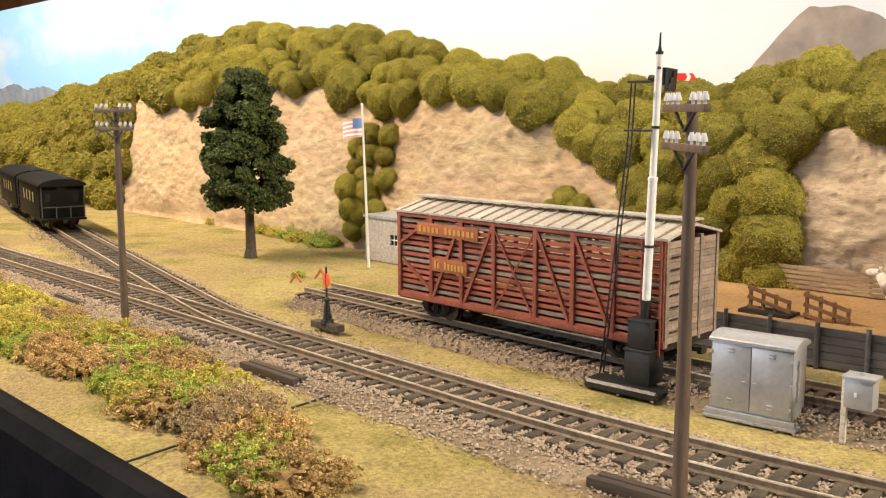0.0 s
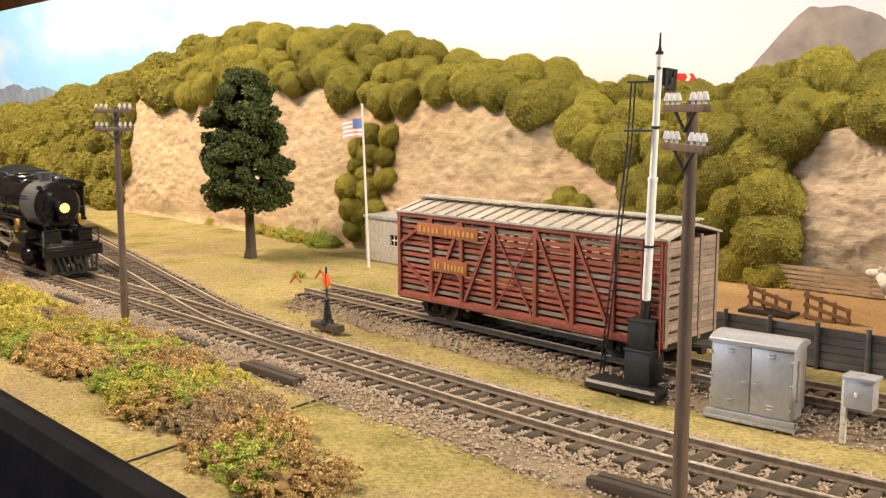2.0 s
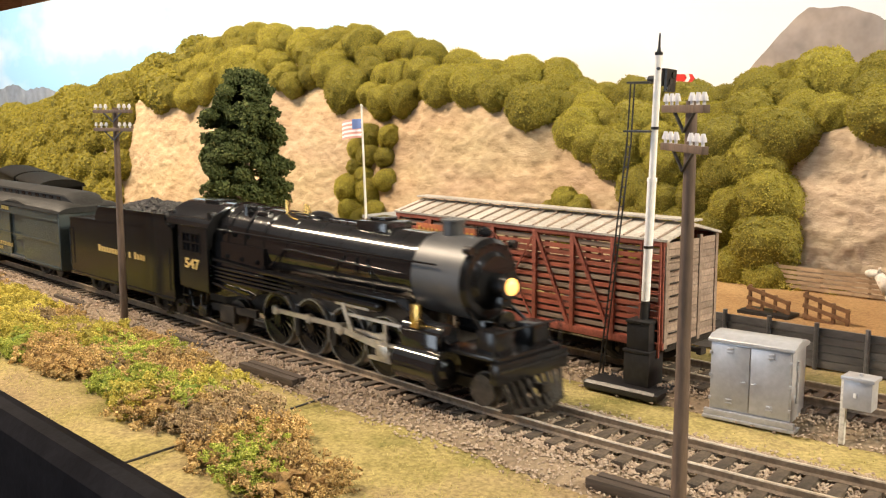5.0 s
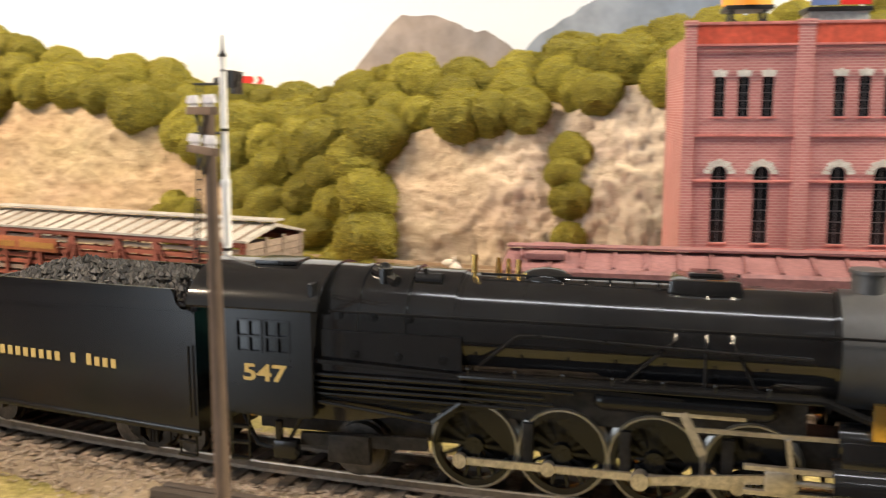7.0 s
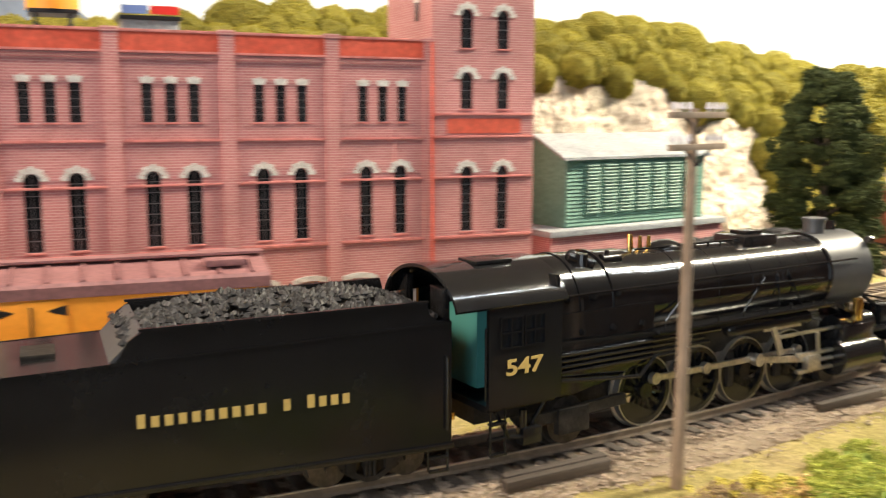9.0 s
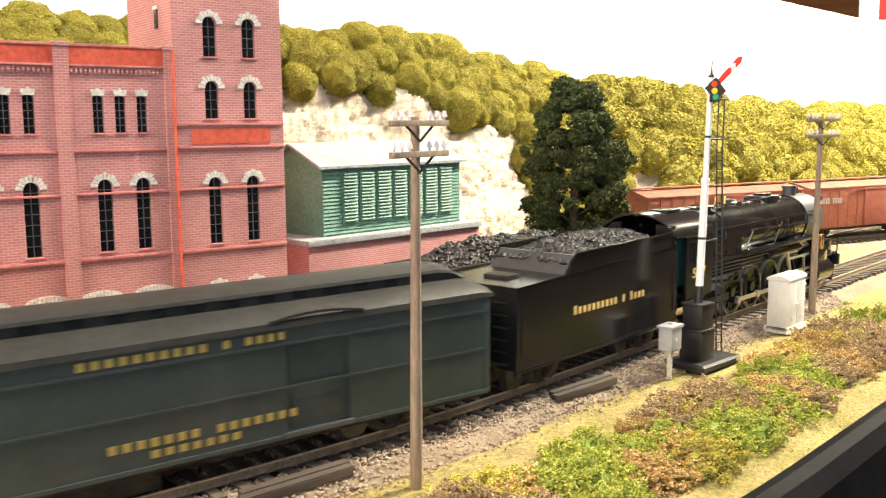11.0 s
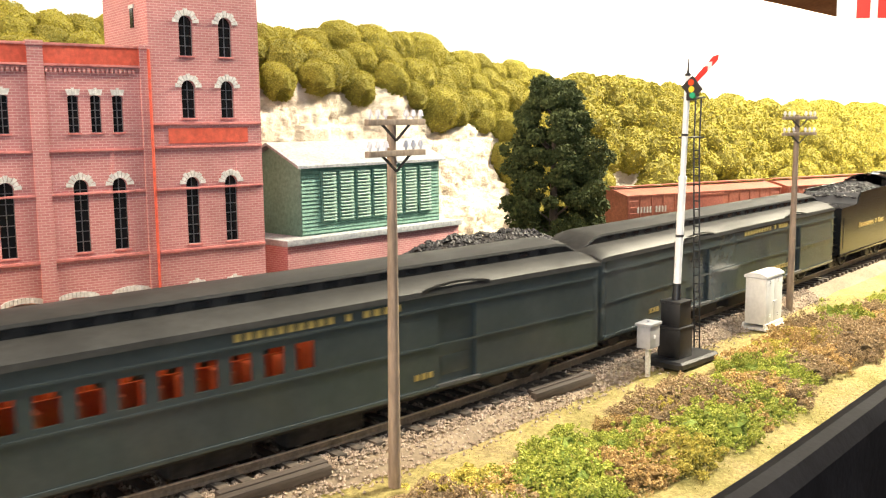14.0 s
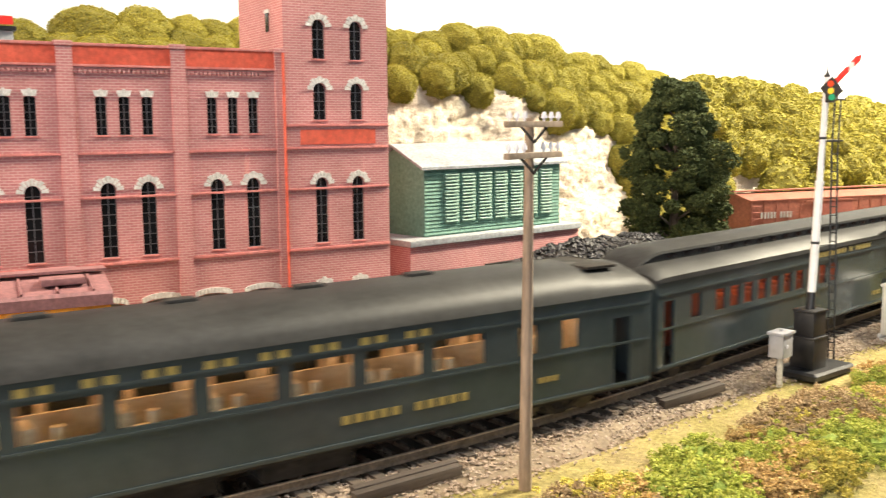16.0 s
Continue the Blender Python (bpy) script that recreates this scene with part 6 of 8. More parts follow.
def skin_points(tri, n, rng, spread):
    pts = []
    for _ in range(n):
        c, nor, vs = rng.choice(tri)
        a, b = rng.random(), rng.random()
        if a + b > 1:
            a, b = 1 - a, 1 - b
        pts.append(tuple(vs[0] + (vs[1] - vs[0]) * a + (vs[2] - vs[0]) * b + nor * rng.uniform(-0.3, spread)))
    return pts


def shrub_meshes(count, size):
    out = []
    for k in range(6):
        verts, faces, tri = lump(k, 14.2, 0.97, 1.5, 0.13)
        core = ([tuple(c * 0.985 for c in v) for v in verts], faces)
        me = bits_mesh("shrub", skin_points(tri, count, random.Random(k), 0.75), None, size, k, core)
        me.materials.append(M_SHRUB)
        me.materials.append(M_SHRUBSHADECORE)
        out.append(me)
    return out


def in_column(s, v):
    """Where shrubs run down the cliff to its foot."""
    return (-318 < s < -282 and v > 0.0) or (-82 < s < 2 and v > 0.0) or (116 < s < 132 and v > 0.08) or (s < -668) or (430 < s < 470) or (-136 < s < -116 and 0.3 < v < 0.6) or (715 < s < 850) or s > 905


def make_shrubs():
    meshes, plainer = shrub_meshes(3400, (0.15, 0.36)), shrub_meshes(900, (0.4, 0.85))
    rng = random.Random(11)
    placed, far_v, far_f, far_m = [], [], [], []
    near_count = 0
    tries = 0
    while tries < 42000:
        tries += 1
        s = rng.uniform(-1900, 2000) if rng.random() < 0.35 else rng.uniform(-620, 860)
        far = s < -600 or s > 850
        if not far and near_count >= 298:
            continue
        v = rng.uniform(0.05, 2.15)
        if v < 1.04 and not in_column(s, v):
            continue
        if 190 < s < 420 and v < 1.5:
            continue
        x, y, z = hill_at(s, v)
        k = rng.uniform(0.8, 1.25) * (1.3 if far else 1.0)
        if (116 < s < 132 or -140 < s < -112 or -320 < s < -280) and v < 0.85:
            k *= 0.68
        gap = (14.5 if v < 1.05 and -90 < s < 10 else 18.0) * k if not far else 17 * k
        if any(abs(x - p[0]) < gap and (x - p[0]) ** 2 + (y - p[1]) ** 2 + (z - p[2]) ** 2 < gap * gap for p in placed):
            continue
        placed.append((x, y, z, far))
        me = (plainer if far else meshes)[rng.randrange(6)]
        m = mpose(x, y, z + 3, rng.uniform(-20, 20), rng.uniform(-20, 20), rng.uniform(0, 360)) @ Matrix.Diagonal((k, k, k * rng.uniform(0.85, 1.05), 1))
        if far:
            co = np.empty(len(me.vertices) * 3)
            me.vertices.foreach_get("co", co)
            mm = np.array(m)
            base = sum(len(a) for a in far_v)
            far_v.append(co.reshape(-1, 3) @ mm[:3, :3].T + mm[:3, 3])
            tri = np.empty(len(me.polygons) * 3, dtype=np.int64)
            me.polygons.foreach_get("vertices", tri)
            far_f.append(tri.reshape(-1, 3) + base)
            idx = np.empty(len(me.polygons), dtype=np.int64)
            me.polygons.foreach_get("material_index", idx)
            far_m.append(idx)
        else:
            near_count += 1
            ob = new("hillside_shrub", me)
            ob.matrix_basis = m
            tagged(ob, "rounded olive-green foam shrub on the rocky hillside", "shrub", "hillside shrubs")
    me = bpy.data.meshes.new("far_shrubs")
    me.from_pydata(np.concatenate(far_v).tolist(), [], np.concatenate(far_f).tolist())
    me.polygons.foreach_set("material_index", np.concatenate(far_m))
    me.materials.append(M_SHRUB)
    me.materials.append(M_SHRUBSHADECORE)
    tagged(new("far_shrubs", me), "olive-green foam woods on the distant ends of the hill", "shrubs", kind="stuff")


def make_tree(x, y, height, radius, low, seed, label, narrow=0.55):
    t = thing("tree", x, y, -0.5, seed * 50, label, "tree", "dark green trees")
    rng = random.Random(seed)
    bm = B()
    rod(bm, (0, 0, 0), (0.5, 0, 6), 4.6, 3.4, seg=12)
    rod(bm, (0.5, 0, 6), (0, 0.5, height * 0.55), 3.4, 1.8, seg=12)
    rod(bm, (0, 0.5, height * 0.55), (0, 0, height * 0.93), 1.8, 0.5, seg=10)
    part("trunk", bm, M_BARK, t)
    clumps = []
    for i in range(210):
        u = rng.random()
        z = low + (height - low) * u
        env = radius * (1 - 0.33 * abs(2 * u - 0.7) ** 3) * (1 - narrow * u)
        a = rng.uniform(0, 2 * math.pi)
        r = env * math.sqrt(rng.uniform(0.25, 1.0)) * rng.uniform(0.8, 1.08)
        clumps.append((r * math.cos(a), r * math.sin(a), z, rng.uniform(5.0, 8.5) * (1 - 0.25 * u)))
    for i in range(16):
        cx, cy, cz, _ = clumps[i * 12]
        bm = B()
        z0 = max(8, cz - 12)
        rod(bm, (0, 0, z0), (cx * 0.85, cy * 0.85, cz), 1.0, 0.35, seg=6)
        part("limb", bm, M_BARK, t)
    pts = []
    for cx, cy, cz, r in clumps:
        for _ in range(190):
            d = Vector((rng.gauss(0, 1), rng.gauss(0, 1), rng.gauss(0, 1))).normalized()
            k = r * rng.uniform(0.55, 1.05)
            pts.append((cx + d.x * k, cy + d.y * k, cz + d.z * k * 0.75))
    me = bits_mesh("crown", pts, None, (0.42, 0.95), seed)
    me.materials.append(M_TREELEAF)
    crown = new("crown", me)
    crown.parent = t


def ground_clump_meshes():
    out = []
    for mi, m in enumerate(M_FOAM):
        for k in range(3):
            verts, faces, tri = lump(20 + mi * 3 + k, 10.0, 0.55, 3.2, 0.75, 3)
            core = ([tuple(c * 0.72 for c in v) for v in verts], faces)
            rng = random.Random(mi * 9 + k)
            pts = []
            for cx, cy, cz in skin_points(tri, 190, rng, 1.0):
                r = rng.uniform(0.8, 1.9)
                for _ in range(32):
                    d = Vector((rng.gauss(0, 1), rng.gauss(0, 1), rng.gauss(0, 1))).normalized() * r * rng.uniform(0.5, 1.0)
                    pts.append((cx + d.x, cy + d.y, cz + d.z * 0.8))
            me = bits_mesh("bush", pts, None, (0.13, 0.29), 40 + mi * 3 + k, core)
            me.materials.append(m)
            me.materials.append(M_FOAMSHADECORE[mi])
            out.append(me)
    return out


def make_foreground_bushes():
    meshes = ground_clump_meshes()
    rng = random.Random(4)
    names = ("bright green", "olive yellow", "rusty orange-brown", "dry brown")
    placed = []
    tries = 0
    while len(placed) < 286 and tries < 14000:
        tries += 1
        if rng.random() < 0.55:
            s = rng.uniform(-520, 15)
            lo, hi = -90, table(s, (-520, -26), (-200, -32), (-110, -34), (-60, -44), (15, -68))
            lo = table(s, (-520, -88), (-200, -84), (-120, -76), (-60, -80), (15, -88))
        else:
            s = rng.uniform(255, 860)
            hi = table(s, (255, -72), (330, -46), (470, -46), (620, -50), (860, -56))
            lo = table(s, (255, -96), (330, -92), (470, -84), (860, -80))
        o = rng.uniform(lo + 7, hi - 6)
        x, y, _ = along(s, o)
        k = rng.uniform(0.65, 1.2)
        if any((x - p[0]) ** 2 + (y - p[1]) ** 2 < (6.6 * (k + p[2]) / 2) ** 2 for p in placed):
            continue
        placed.append((x, y, k))
        mix = fuzz(x, y, 0, 0.02) + rng.uniform(-0.25, 0.25)
        mi = 1 if s < -190 and mix > -0.12 else (0 if mix > 0.05 else (2 if mix > -0.22 else 3))
        if rng.random() < 0.3:
            mi = rng.randrange(4)
        ob = new("lineside_bush", meshes[mi * 3 + rng.randrange(3)])
        ob.matrix_basis = mpose(x, y, 1.2, rng.uniform(-12, 12), rng.uniform(-12, 12), rng.uniform(0, 360)) @ Matrix.Diagonal((k * 1.15, k * 1.15, k * rng.uniform(0.85, 1.25), 1))
        tagged(ob, names[mi] + " foam bush beside the main line", "bush", "lineside bushes")
    # low scrub at the hill's foot and on the grass
    for s, o, k, mi in ((-345, 196, 1.0, 0), (-362, 192, 0.9, 1), (-328, 190, 1.1, 0), (-400, 198, 0.8, 1), (-420, 200, 0.9, 1), (-380, 199, 1.0, 0), (-500, 203, 0.7, 1), (-240, 104, 0.35, 0), (90, 196, 1.0, 0), (14, 196, 0.7, 1), (-12, 196, 0.7, 1), (40, 197, 0.5, 1)):
        x, y, _ = along(s, o)
        ob = new("lineside_bush", meshes[mi * 3])
        z = 14 if -60 < s < 190 and o > 127 else 1
        ob.matrix_basis = mpose(x, y, z, 0, 0, s * 7) @ Matrix.Diagonal((k, k, k, 1))
        tagged(ob, names[mi] + " foam scrub at the foot of the cliff", "bush", "lineside bushes")


def make_grass():
    """Static grass: short fibres over the near turf."""
    rng = np.random.default_rng(9)
    verts, faces = [], []
    count = 0
    while count < 34000:
        s = rng.uniform(-450, 700)
        o = rng.uniform(-99, -28) if rng.random() < 0.55 else rng.uniform(30, 190)
        if 46 < o < 102 and s > -190:
            continue
        x, y, _ = along(s, o)
        if noise.noise(Vector((x * 0.03, y * 0.03, 4))) < -0.15:
            continue
        a, l = rng.uniform(0, 6.28), rng.uniform(0.5, 1.6)
        dx, dy = math.cos(a), math.sin(a)
        z = ground_z(s, o)
        b = len(verts)
        w = 0.14
        verts += [(x - dy * w, y + dx * w, z - 0.1), (x + dy * w, y - dx * w, z - 0.1), (x + dx * l * 0.7, y + dy * l * 0.7, z + l * 0.6)]
        faces.append((b, b + 1, b + 2))
        count += 1
    ob = raw("static_grass", verts, faces, M_GRASS)
    tagged(ob, "short straw-yellow static grass fibres on the turf", "grass", kind="stuff")


M_GRASS = leafy("straw_fibre", [(0.40, 0.32, 0.12), (0.29, 0.27, 0.075), (0.50, 0.41, 0.18), (0.22, 0.23, 0.055)])


# ---- the train ----
def train_s(t):
    """Where the engine's cab stands along the track."""
    return table(t, (0.0, -660), (1.0, -560), (2.0, -468), (3.2, -345), (5.4, -96), (5.5, -88), (5.9, -40), (6.1, -16), (7.0, 88.5), (7.5, 143.5), (8.0, 201), (8.5, 257), (9.0, 312), (9.5, 367), (10.0, 421), (12.5, 689), (14.5, 905), (15.0, 957), (15.5, 1008), (16.0, 1063))


DRIVERS, DRIVER_R, CRANK = (50.0, 70.6, 91.2, 111.8), 10.3, 4.2
AXLE_Z = RAIL_TOP + DRIVER_R


def make_engine():
    e = thing("steam_locomotive", 0, 0, 0, 0, "glossy black eight-coupled steam locomotive with graphite smokebox", "locomotive")
    bz, br = 43.5, 12.6
    bm = B()
    rod(bm, (13, 0, bz + 0.6), (44, 0, bz + 0.3), br + 1.1, br + 0.8, seg=48)
    rod(bm, (44, 0, bz), (121, 0, bz), br + 0.6, br - 0.1, seg=48)
    part("boiler", bm, M_LOCO, e)
    bm = B()
    rod(bm, (121, 0, bz), (141, 0, bz), br + 0.25, seg=48)
    part("smokebox", bm, M_GRAPHITE, e, "matt graphite grey smokebox")
    bm = B()
    rod(bm, (141, 0, bz), (142.5, 0, bz), br + 0.2, br - 1.2, seg=48)
    rod(bm, (142.4, 0, bz), (144, 0, bz), br - 3.5, br - 5, seg=36)
    for i in range(20):
        a = 2 * math.pi * i / 20
        rod(bm, (141.5, math.cos(a) * (br - 1.6), bz + math.sin(a) * (br - 1.6)), (143, math.cos(a) * (br - 1.6), bz + math.sin(a) * (br - 1.6)), 0.4, seg=6)
    for z in (bz - 3, bz + 3):
        box(bm, 143.4, 144.6, -6, 8, z - 0.4, z + 0.4)
    part("smokebox_door", bm, M_LOCOSATIN, e)
    for x in (22, 33, 44.5, 58, 72, 86, 99, 111.6, 120.6):
        bm = B()
        r = br + (1.35 if x < 44 else 0.75 - 0.7 * (x - 44) / 68 if x < 112 else 0.4)
        rod(bm, (x - 0.5, 0, bz + (0.5 if x < 44 else 0)), (x + 0.5, 0, bz + (0.5 if x < 44 else 0)), r, seg=48)
        part("boiler_band", bm, M_LOCO, e)
    bm = B()
    prism(bm, [(10, 27), (46, 27), (46, 44), (10, 44)], -14.2, 14.2, "y")
    prism(bm, [(8, 22), (20, 22), (46, 27), (8, 27)], -13.6, 13.6, "y")
    part("firebox", bm, M_LOCO, e)
    # domes, stack, bell, whistles
    bm = B()
    rod(bm, (127, 0, 55), (127, 0, 60.3), 3.2, 3.5, seg=22)
    rod(bm, (127, 0, 60.3), (127, 0, 61), 3.9, seg=22)
    part("smokestack", bm, M_GRAPHITE, e)
    bm = B()
    box(bm, 88, 103, -6.4, 6.4, 53, 58.2, 1.6)
    box(bm, 92, 99, -3.4, 3.4, 58.2, 59.2, 0.4)
    part("sand_dome", bm, M_LOCO, e)
    bm = B()
    ball(bm, (62, 0, 55.2), 6.5, 4.6, 3.4, 3)
    part("steam_dome", bm, M_LOCO, e, shade=True)
    for i in range(3):
        bm = B()
        rod(bm, (51 + i * 2.4, 1.5 - i, 56), (51 + i * 2.4, 1.5 - i, 60.2), 0.7, 0.5, seg=8)
        part("safety_valve", bm, M_BRASS, e, "brass safety valve")
    bm = B()
    ball(bm, (26, -4, 57.2), 1.8)
    rod(bm, (24, -5, 57), (30, -8, 55), 1.4, seg=12)
    rod(bm, (27, -7, 54), (27, -7, 58), 1.6, seg=12)
    part("turret", bm, M_LOCOSATIN, e)
    bm = B()
    rod(bm, (137, 0, 56), (137, 0, 59.5), 0.6, seg=8)
    rod(bm, (137.5, 2.2, 57.5), (140.5, 2.2, 57.5), 1.9, 0.7, seg=12)
    part("bell", bm, M_LOCOSATIN, e)
    bm = B()
    rod(bm, (34, -6, 55.5), (40, -6, 55.5), 1.7, seg=14)
    rod(bm, (36, -6, 54), (36, -6, 58.2), 0.6, seg=8)
    part("turbo_generator", bm, M_LOCOSATIN, e)
    bm = B()
    rod(bm, (46.5, -3, 55), (46.5, -3, 61.5), 0.55, 0.75, seg=10)
    part("whistle", bm, M_BRASS, e, "brass whistle")
    for x in range(66, 88, 5):
        bm = B()
        rod(bm, (x, -3.5, 55.2), (x, -3.5, 57.0), 0.35, seg=6)
        part("rod_support", bm, M_LOCOSATIN, e)
    bm = B()
    rod(bm, (48, -3.5, 57.0), (90, -3.5, 57.0), 0.3, seg=6)
    part("throttle_rod", bm, M_LOCOSATIN, e)
    # headlight
    bm = B()
    rod(bm, (143.5, 0, 42.5), (148.6, 0, 42.5), 3.6, seg=24)
    rod(bm, (148.4, 0, 42.5), (150, 0, 42.5), 4.0, seg=24)
    box(bm, 143, 148.5, -2.4, 2.4, 36, 39.5, 0.4)
    lamp = part("headlight", bm, M_LOCOSATIN, e)
    bm = B()
    ball(bm, (150.0, 0, 42.5), 1.2, 2.7, 2.7, 3)
    part("headlight_lens", bm, M_HEADLIGHT, lamp, "glowing warm headlight")
    # cab
    bm = B()
    for sgn in (-1, 1):
        y0, y1 = sorted((sgn * 16.2, sgn * 17.4))
        bm = B()
        holed_wall(bm, -9.5, 13, 23.5, 49, y0, y1, [(-6, 0.4, 38.5, 46), (1.4, 7.5, 38.5, 46)])
        part("cab_side", bm, M_LOCOSATIN, e)
    bm = B()
    box(bm, 12, 13, -16.2, 16.2, 40, 55)
    box(bm, -9.5, 12, -16.2, 16.2, 22.5, 24.2)
    part("cab_front", bm, M_LOCOSATIN, e)
    bm = B()
    arc = [(math.sin(a) * 18.4, 46.2 + 12.0 * math.cos(a)) for a in np.linspace(-1.33, 1.33, 21)]
    inner = [(math.sin(a) * 17.7, 45.6 + 11.8 * math.cos(a)) for a in np.linspace(1.33, -1.33, 21)]
    prism(bm, arc + inner, -19, 14.5, "x")
    part("cab_roof", bm, M_LOCO, e)
    bm = B()
    box(bm, -6, 5, -6.5, 2, 57.6, 58.6, 0.2)
    part("roof_hatch", bm, M_LOCOSATIN, e)
    bm = B()
    box(bm, -6, 12, -7, 7, 26, 46)
    part("backhead", bm, plain("cab_teal", (0.05, 0.22, 0.22), 0.6), e, "teal painted cab interior")
    for sgn in (-1, 1):
        ob = new("cab_number", bpy.data.curves.new("cab_number", "FONT"))
        ob.data.body, ob.data.size, ob.data.extrude, ob.data.align_x = "547", 5.6 * MM, 0.1 * MM, "CENTER"
        ob.data.offset = 0.12 * MM
        me = bpy.data.meshes.new_from_object(ob)
        bpy.data.objects.remove(ob)
        num = dress(new("cab_number", me), M_GOLD)
        num.parent = e
        num.matrix_basis = mpose(1.0, sgn * 17.6, 31.6, 90, 0, 0 if sgn < 0 else 180) @ Matrix.Diagonal((1.35, 1, 1, 1))
        tagged(num, "gold cab number 547")
        # running board and pipes
        bm = B()
        y0, y1 = sorted((sgn * 12.0, sgn * 16.6))
        box(bm, 46, 118, y0, y1, 35.0, 36.0, 0.15)
        beam(bm, (118, sgn * 14.2, 35.5), (140, sgn * 13.5, 26), 4.2, 0.9)
        part("running_board", bm, M_LOCOSATIN, e)
        bm = B()
        for z, r, x0, x1 in ((33.4, 0.55, 8, 70), (31.8, 0.5, 8, 64), (30.3, 0.5, 8, 66), (28.8, 0.5, 10, 60)):
            rod(bm, (x0, sgn * 15.0, z), (x1, sgn * 15.0, z), r, seg=8)
        part("pipe_run", bm, M_LOCOSATIN, e)
        bm = B()
        rod(bm, (16, sgn * 13.7, 48.5), (132, sgn * 13.0, 48.5), 0.32, seg=6)
        for x in range(20, 132, 14):
            rod(bm, (x, sgn * 12.0, 48.3), (x, sgn * 13.5, 48.5), 0.4, seg=6)
        rod(bm, (62, sgn * 13.2, 45.2), (116, sgn * 13.4, 43.5), 0.4, seg=6)
        rod(bm, (50, sgn * 14.4, 38), (58, sgn * 13.6, 45), 0.4, seg=6)
        rod(bm, (58, sgn * 13.6, 45), (63, sgn * 13.2, 45.2), 0.4, seg=6)
        part("handrail", bm, M_LOCO, e)
        bm = B()
        rod(bm, (76, sgn * 13.4, 32.0), (108, sgn * 13.4, 32.0), 2.3, seg=16)
        ball(bm, (76, sgn * 13.4, 32.0), 2.3)
        ball(bm, (108, sgn * 13.4, 32.0), 2.3)
        part("air_reservoir", bm, M_LOCOSATIN, e)
        # grab rail posts, plugs, sand pipes, feed pipes and steps
        for x in range(48, 118, 10):
            bm = B()
            rod(bm, (x, sgn * 16.2, 35.8), (x, sgn * 16.2, 37.4), 0.3, seg=6)
            ball(bm, (x, sgn * 16.2, 37.6), 0.45, sub=1)
            part("board_stud", bm, M_LOCOSATIN, e)
        for x, z in ((18, 47.5), (26, 47.5), (34, 47.5), (22, 38.5), (32, 38.5), (42, 38.5)):
            bm = B()
            y = sgn * (14.1 if z < 44 else 13.3)
            rod(bm, (x, y - sgn * 0.5, z), (x, y + sgn * 0.55, z), 1.0, seg=12)
            box(bm, x - 0.45, x + 0.45, min(y, y + sgn * 1.0), max(y, y + sgn * 1.0), z - 0.45, z + 0.45)
            part("washout_plug", bm, M_LOCOSATIN, e)
        for x, foot in ((90, 80), (96, 96), (101, 106)):
            bm = B()
            rod(bm, (x, sgn * 5.5, 55.5), (x, sgn * 12.9, 46), 0.33, seg=6)
            rod(bm, (x, sgn * 12.9, 46), (foot, sgn * 13.6, 36), 0.33, seg=6)
            part("sand_pipe", bm, M_LOCOSATIN, e)
        for pts in (((10, 15.6, 36), (10, 15.6, 24), (6, 14.5, 17)), ((14, 15.8, 27), (40, 15.8, 24.2), (46, 15.2, 29)), ((-6, 15, 22), (-2, 15.6, 15), (8, 15.4, 13.5))):
            bm = B()
            for a, b in zip(pts, pts[1:]):
                rod(bm, (a[0], sgn * a[1], a[2]), (b[0], sgn * b[1], b[2]), 0.55, seg=8)
                ball(bm, (b[0], sgn * b[1], b[2]), 0.6, sub=1)
            part("feed_pipe", bm, M_LOCOSATIN, e)
        bm = B()
        box(bm, 2, 8, sgn * 14.6 - 1.6, sgn * 14.6 + 1.6, 12.0, 16.5, 0.5)
        rod(bm, (3, sgn * 14.6, 15), (3, sgn * 14.6, 21), 1.0, seg=10)
        part("injector", bm, M_LOCOSATIN, e)
        bm = B()
        for x in (-8.5, -4.0):
            rod(bm, (x, sgn * 16.6, 11.5), (x, sgn * 16.6, 23), 0.32, seg=6)
        for z in (11.5, 15.5, 19.5):
            box(bm, -8.7, -3.8, sgn * 16.4 - 0.9, sgn * 16.4 + 0.9, z - 0.25, z + 0.25)
        part("cab_step", bm, M_LOCOSATIN, e)
        bm = B()
        rod(bm, (-10.2, sgn * 17.0, 26), (-10.2, sgn * 17.0, 44), 0.32, seg=6)
        part("cab_grab_rail", bm, M_LOCOSATIN, e)
        for x0, x1 in ((-6, 0.4), (1.4, 7.5)):
            bm = B()
            y = sgn * 17.3
            for x in (x0, (x0 + x1) / 2, x1):
                box(bm, x - 0.28, x + 0.28, y - 0.35, y + 0.35, 38.3, 46.2)
            for z in (38.4, 42.2, 46.1):
                box(bm, x0, x1, y - 0.3, y + 0.3, z - 0.25, z + 0.25)
            fr = part("cab_window_frame", bm, M_LOCOSATIN, e)
            bm = B()
            box(bm, x0, x1, y - sgn * 0.5 - 0.08, y - sgn * 0.5 + 0.08, 38.4, 46.1)
            part("pane", bm, M_GLASSDARK, fr)
        bm = B()
        beam(bm, (13, sgn * 15.6, 36.8), (92, sgn * 15.0, 33.5), 0.5, 0.9)
        part("reach_rod", bm, M_LOCOSATIN, e)
        bm = B()
        rod(bm, (141, sgn * 9.8, 53.6), (143.6, sgn * 9.8, 53.6), 1.3, seg=12)
        part("marker_lamp", bm, M_LOCOSATIN, e)
        # cylinders and valve chest
        bm = B()
        rod(bm, (120, sgn * 14.6, 17.5), (138, sgn * 14.6, 17.5), 5.9, seg=26)
        rod(bm, (121, sgn * 13.2, 27), (137.5, sgn * 13.2, 27), 4.0, seg=22)
        y0, y1 = sorted((sgn * 8, sgn * 17.5))
        box(bm, 121.5, 136.5, y0, y1, 17.5, 28.0, 0.5)
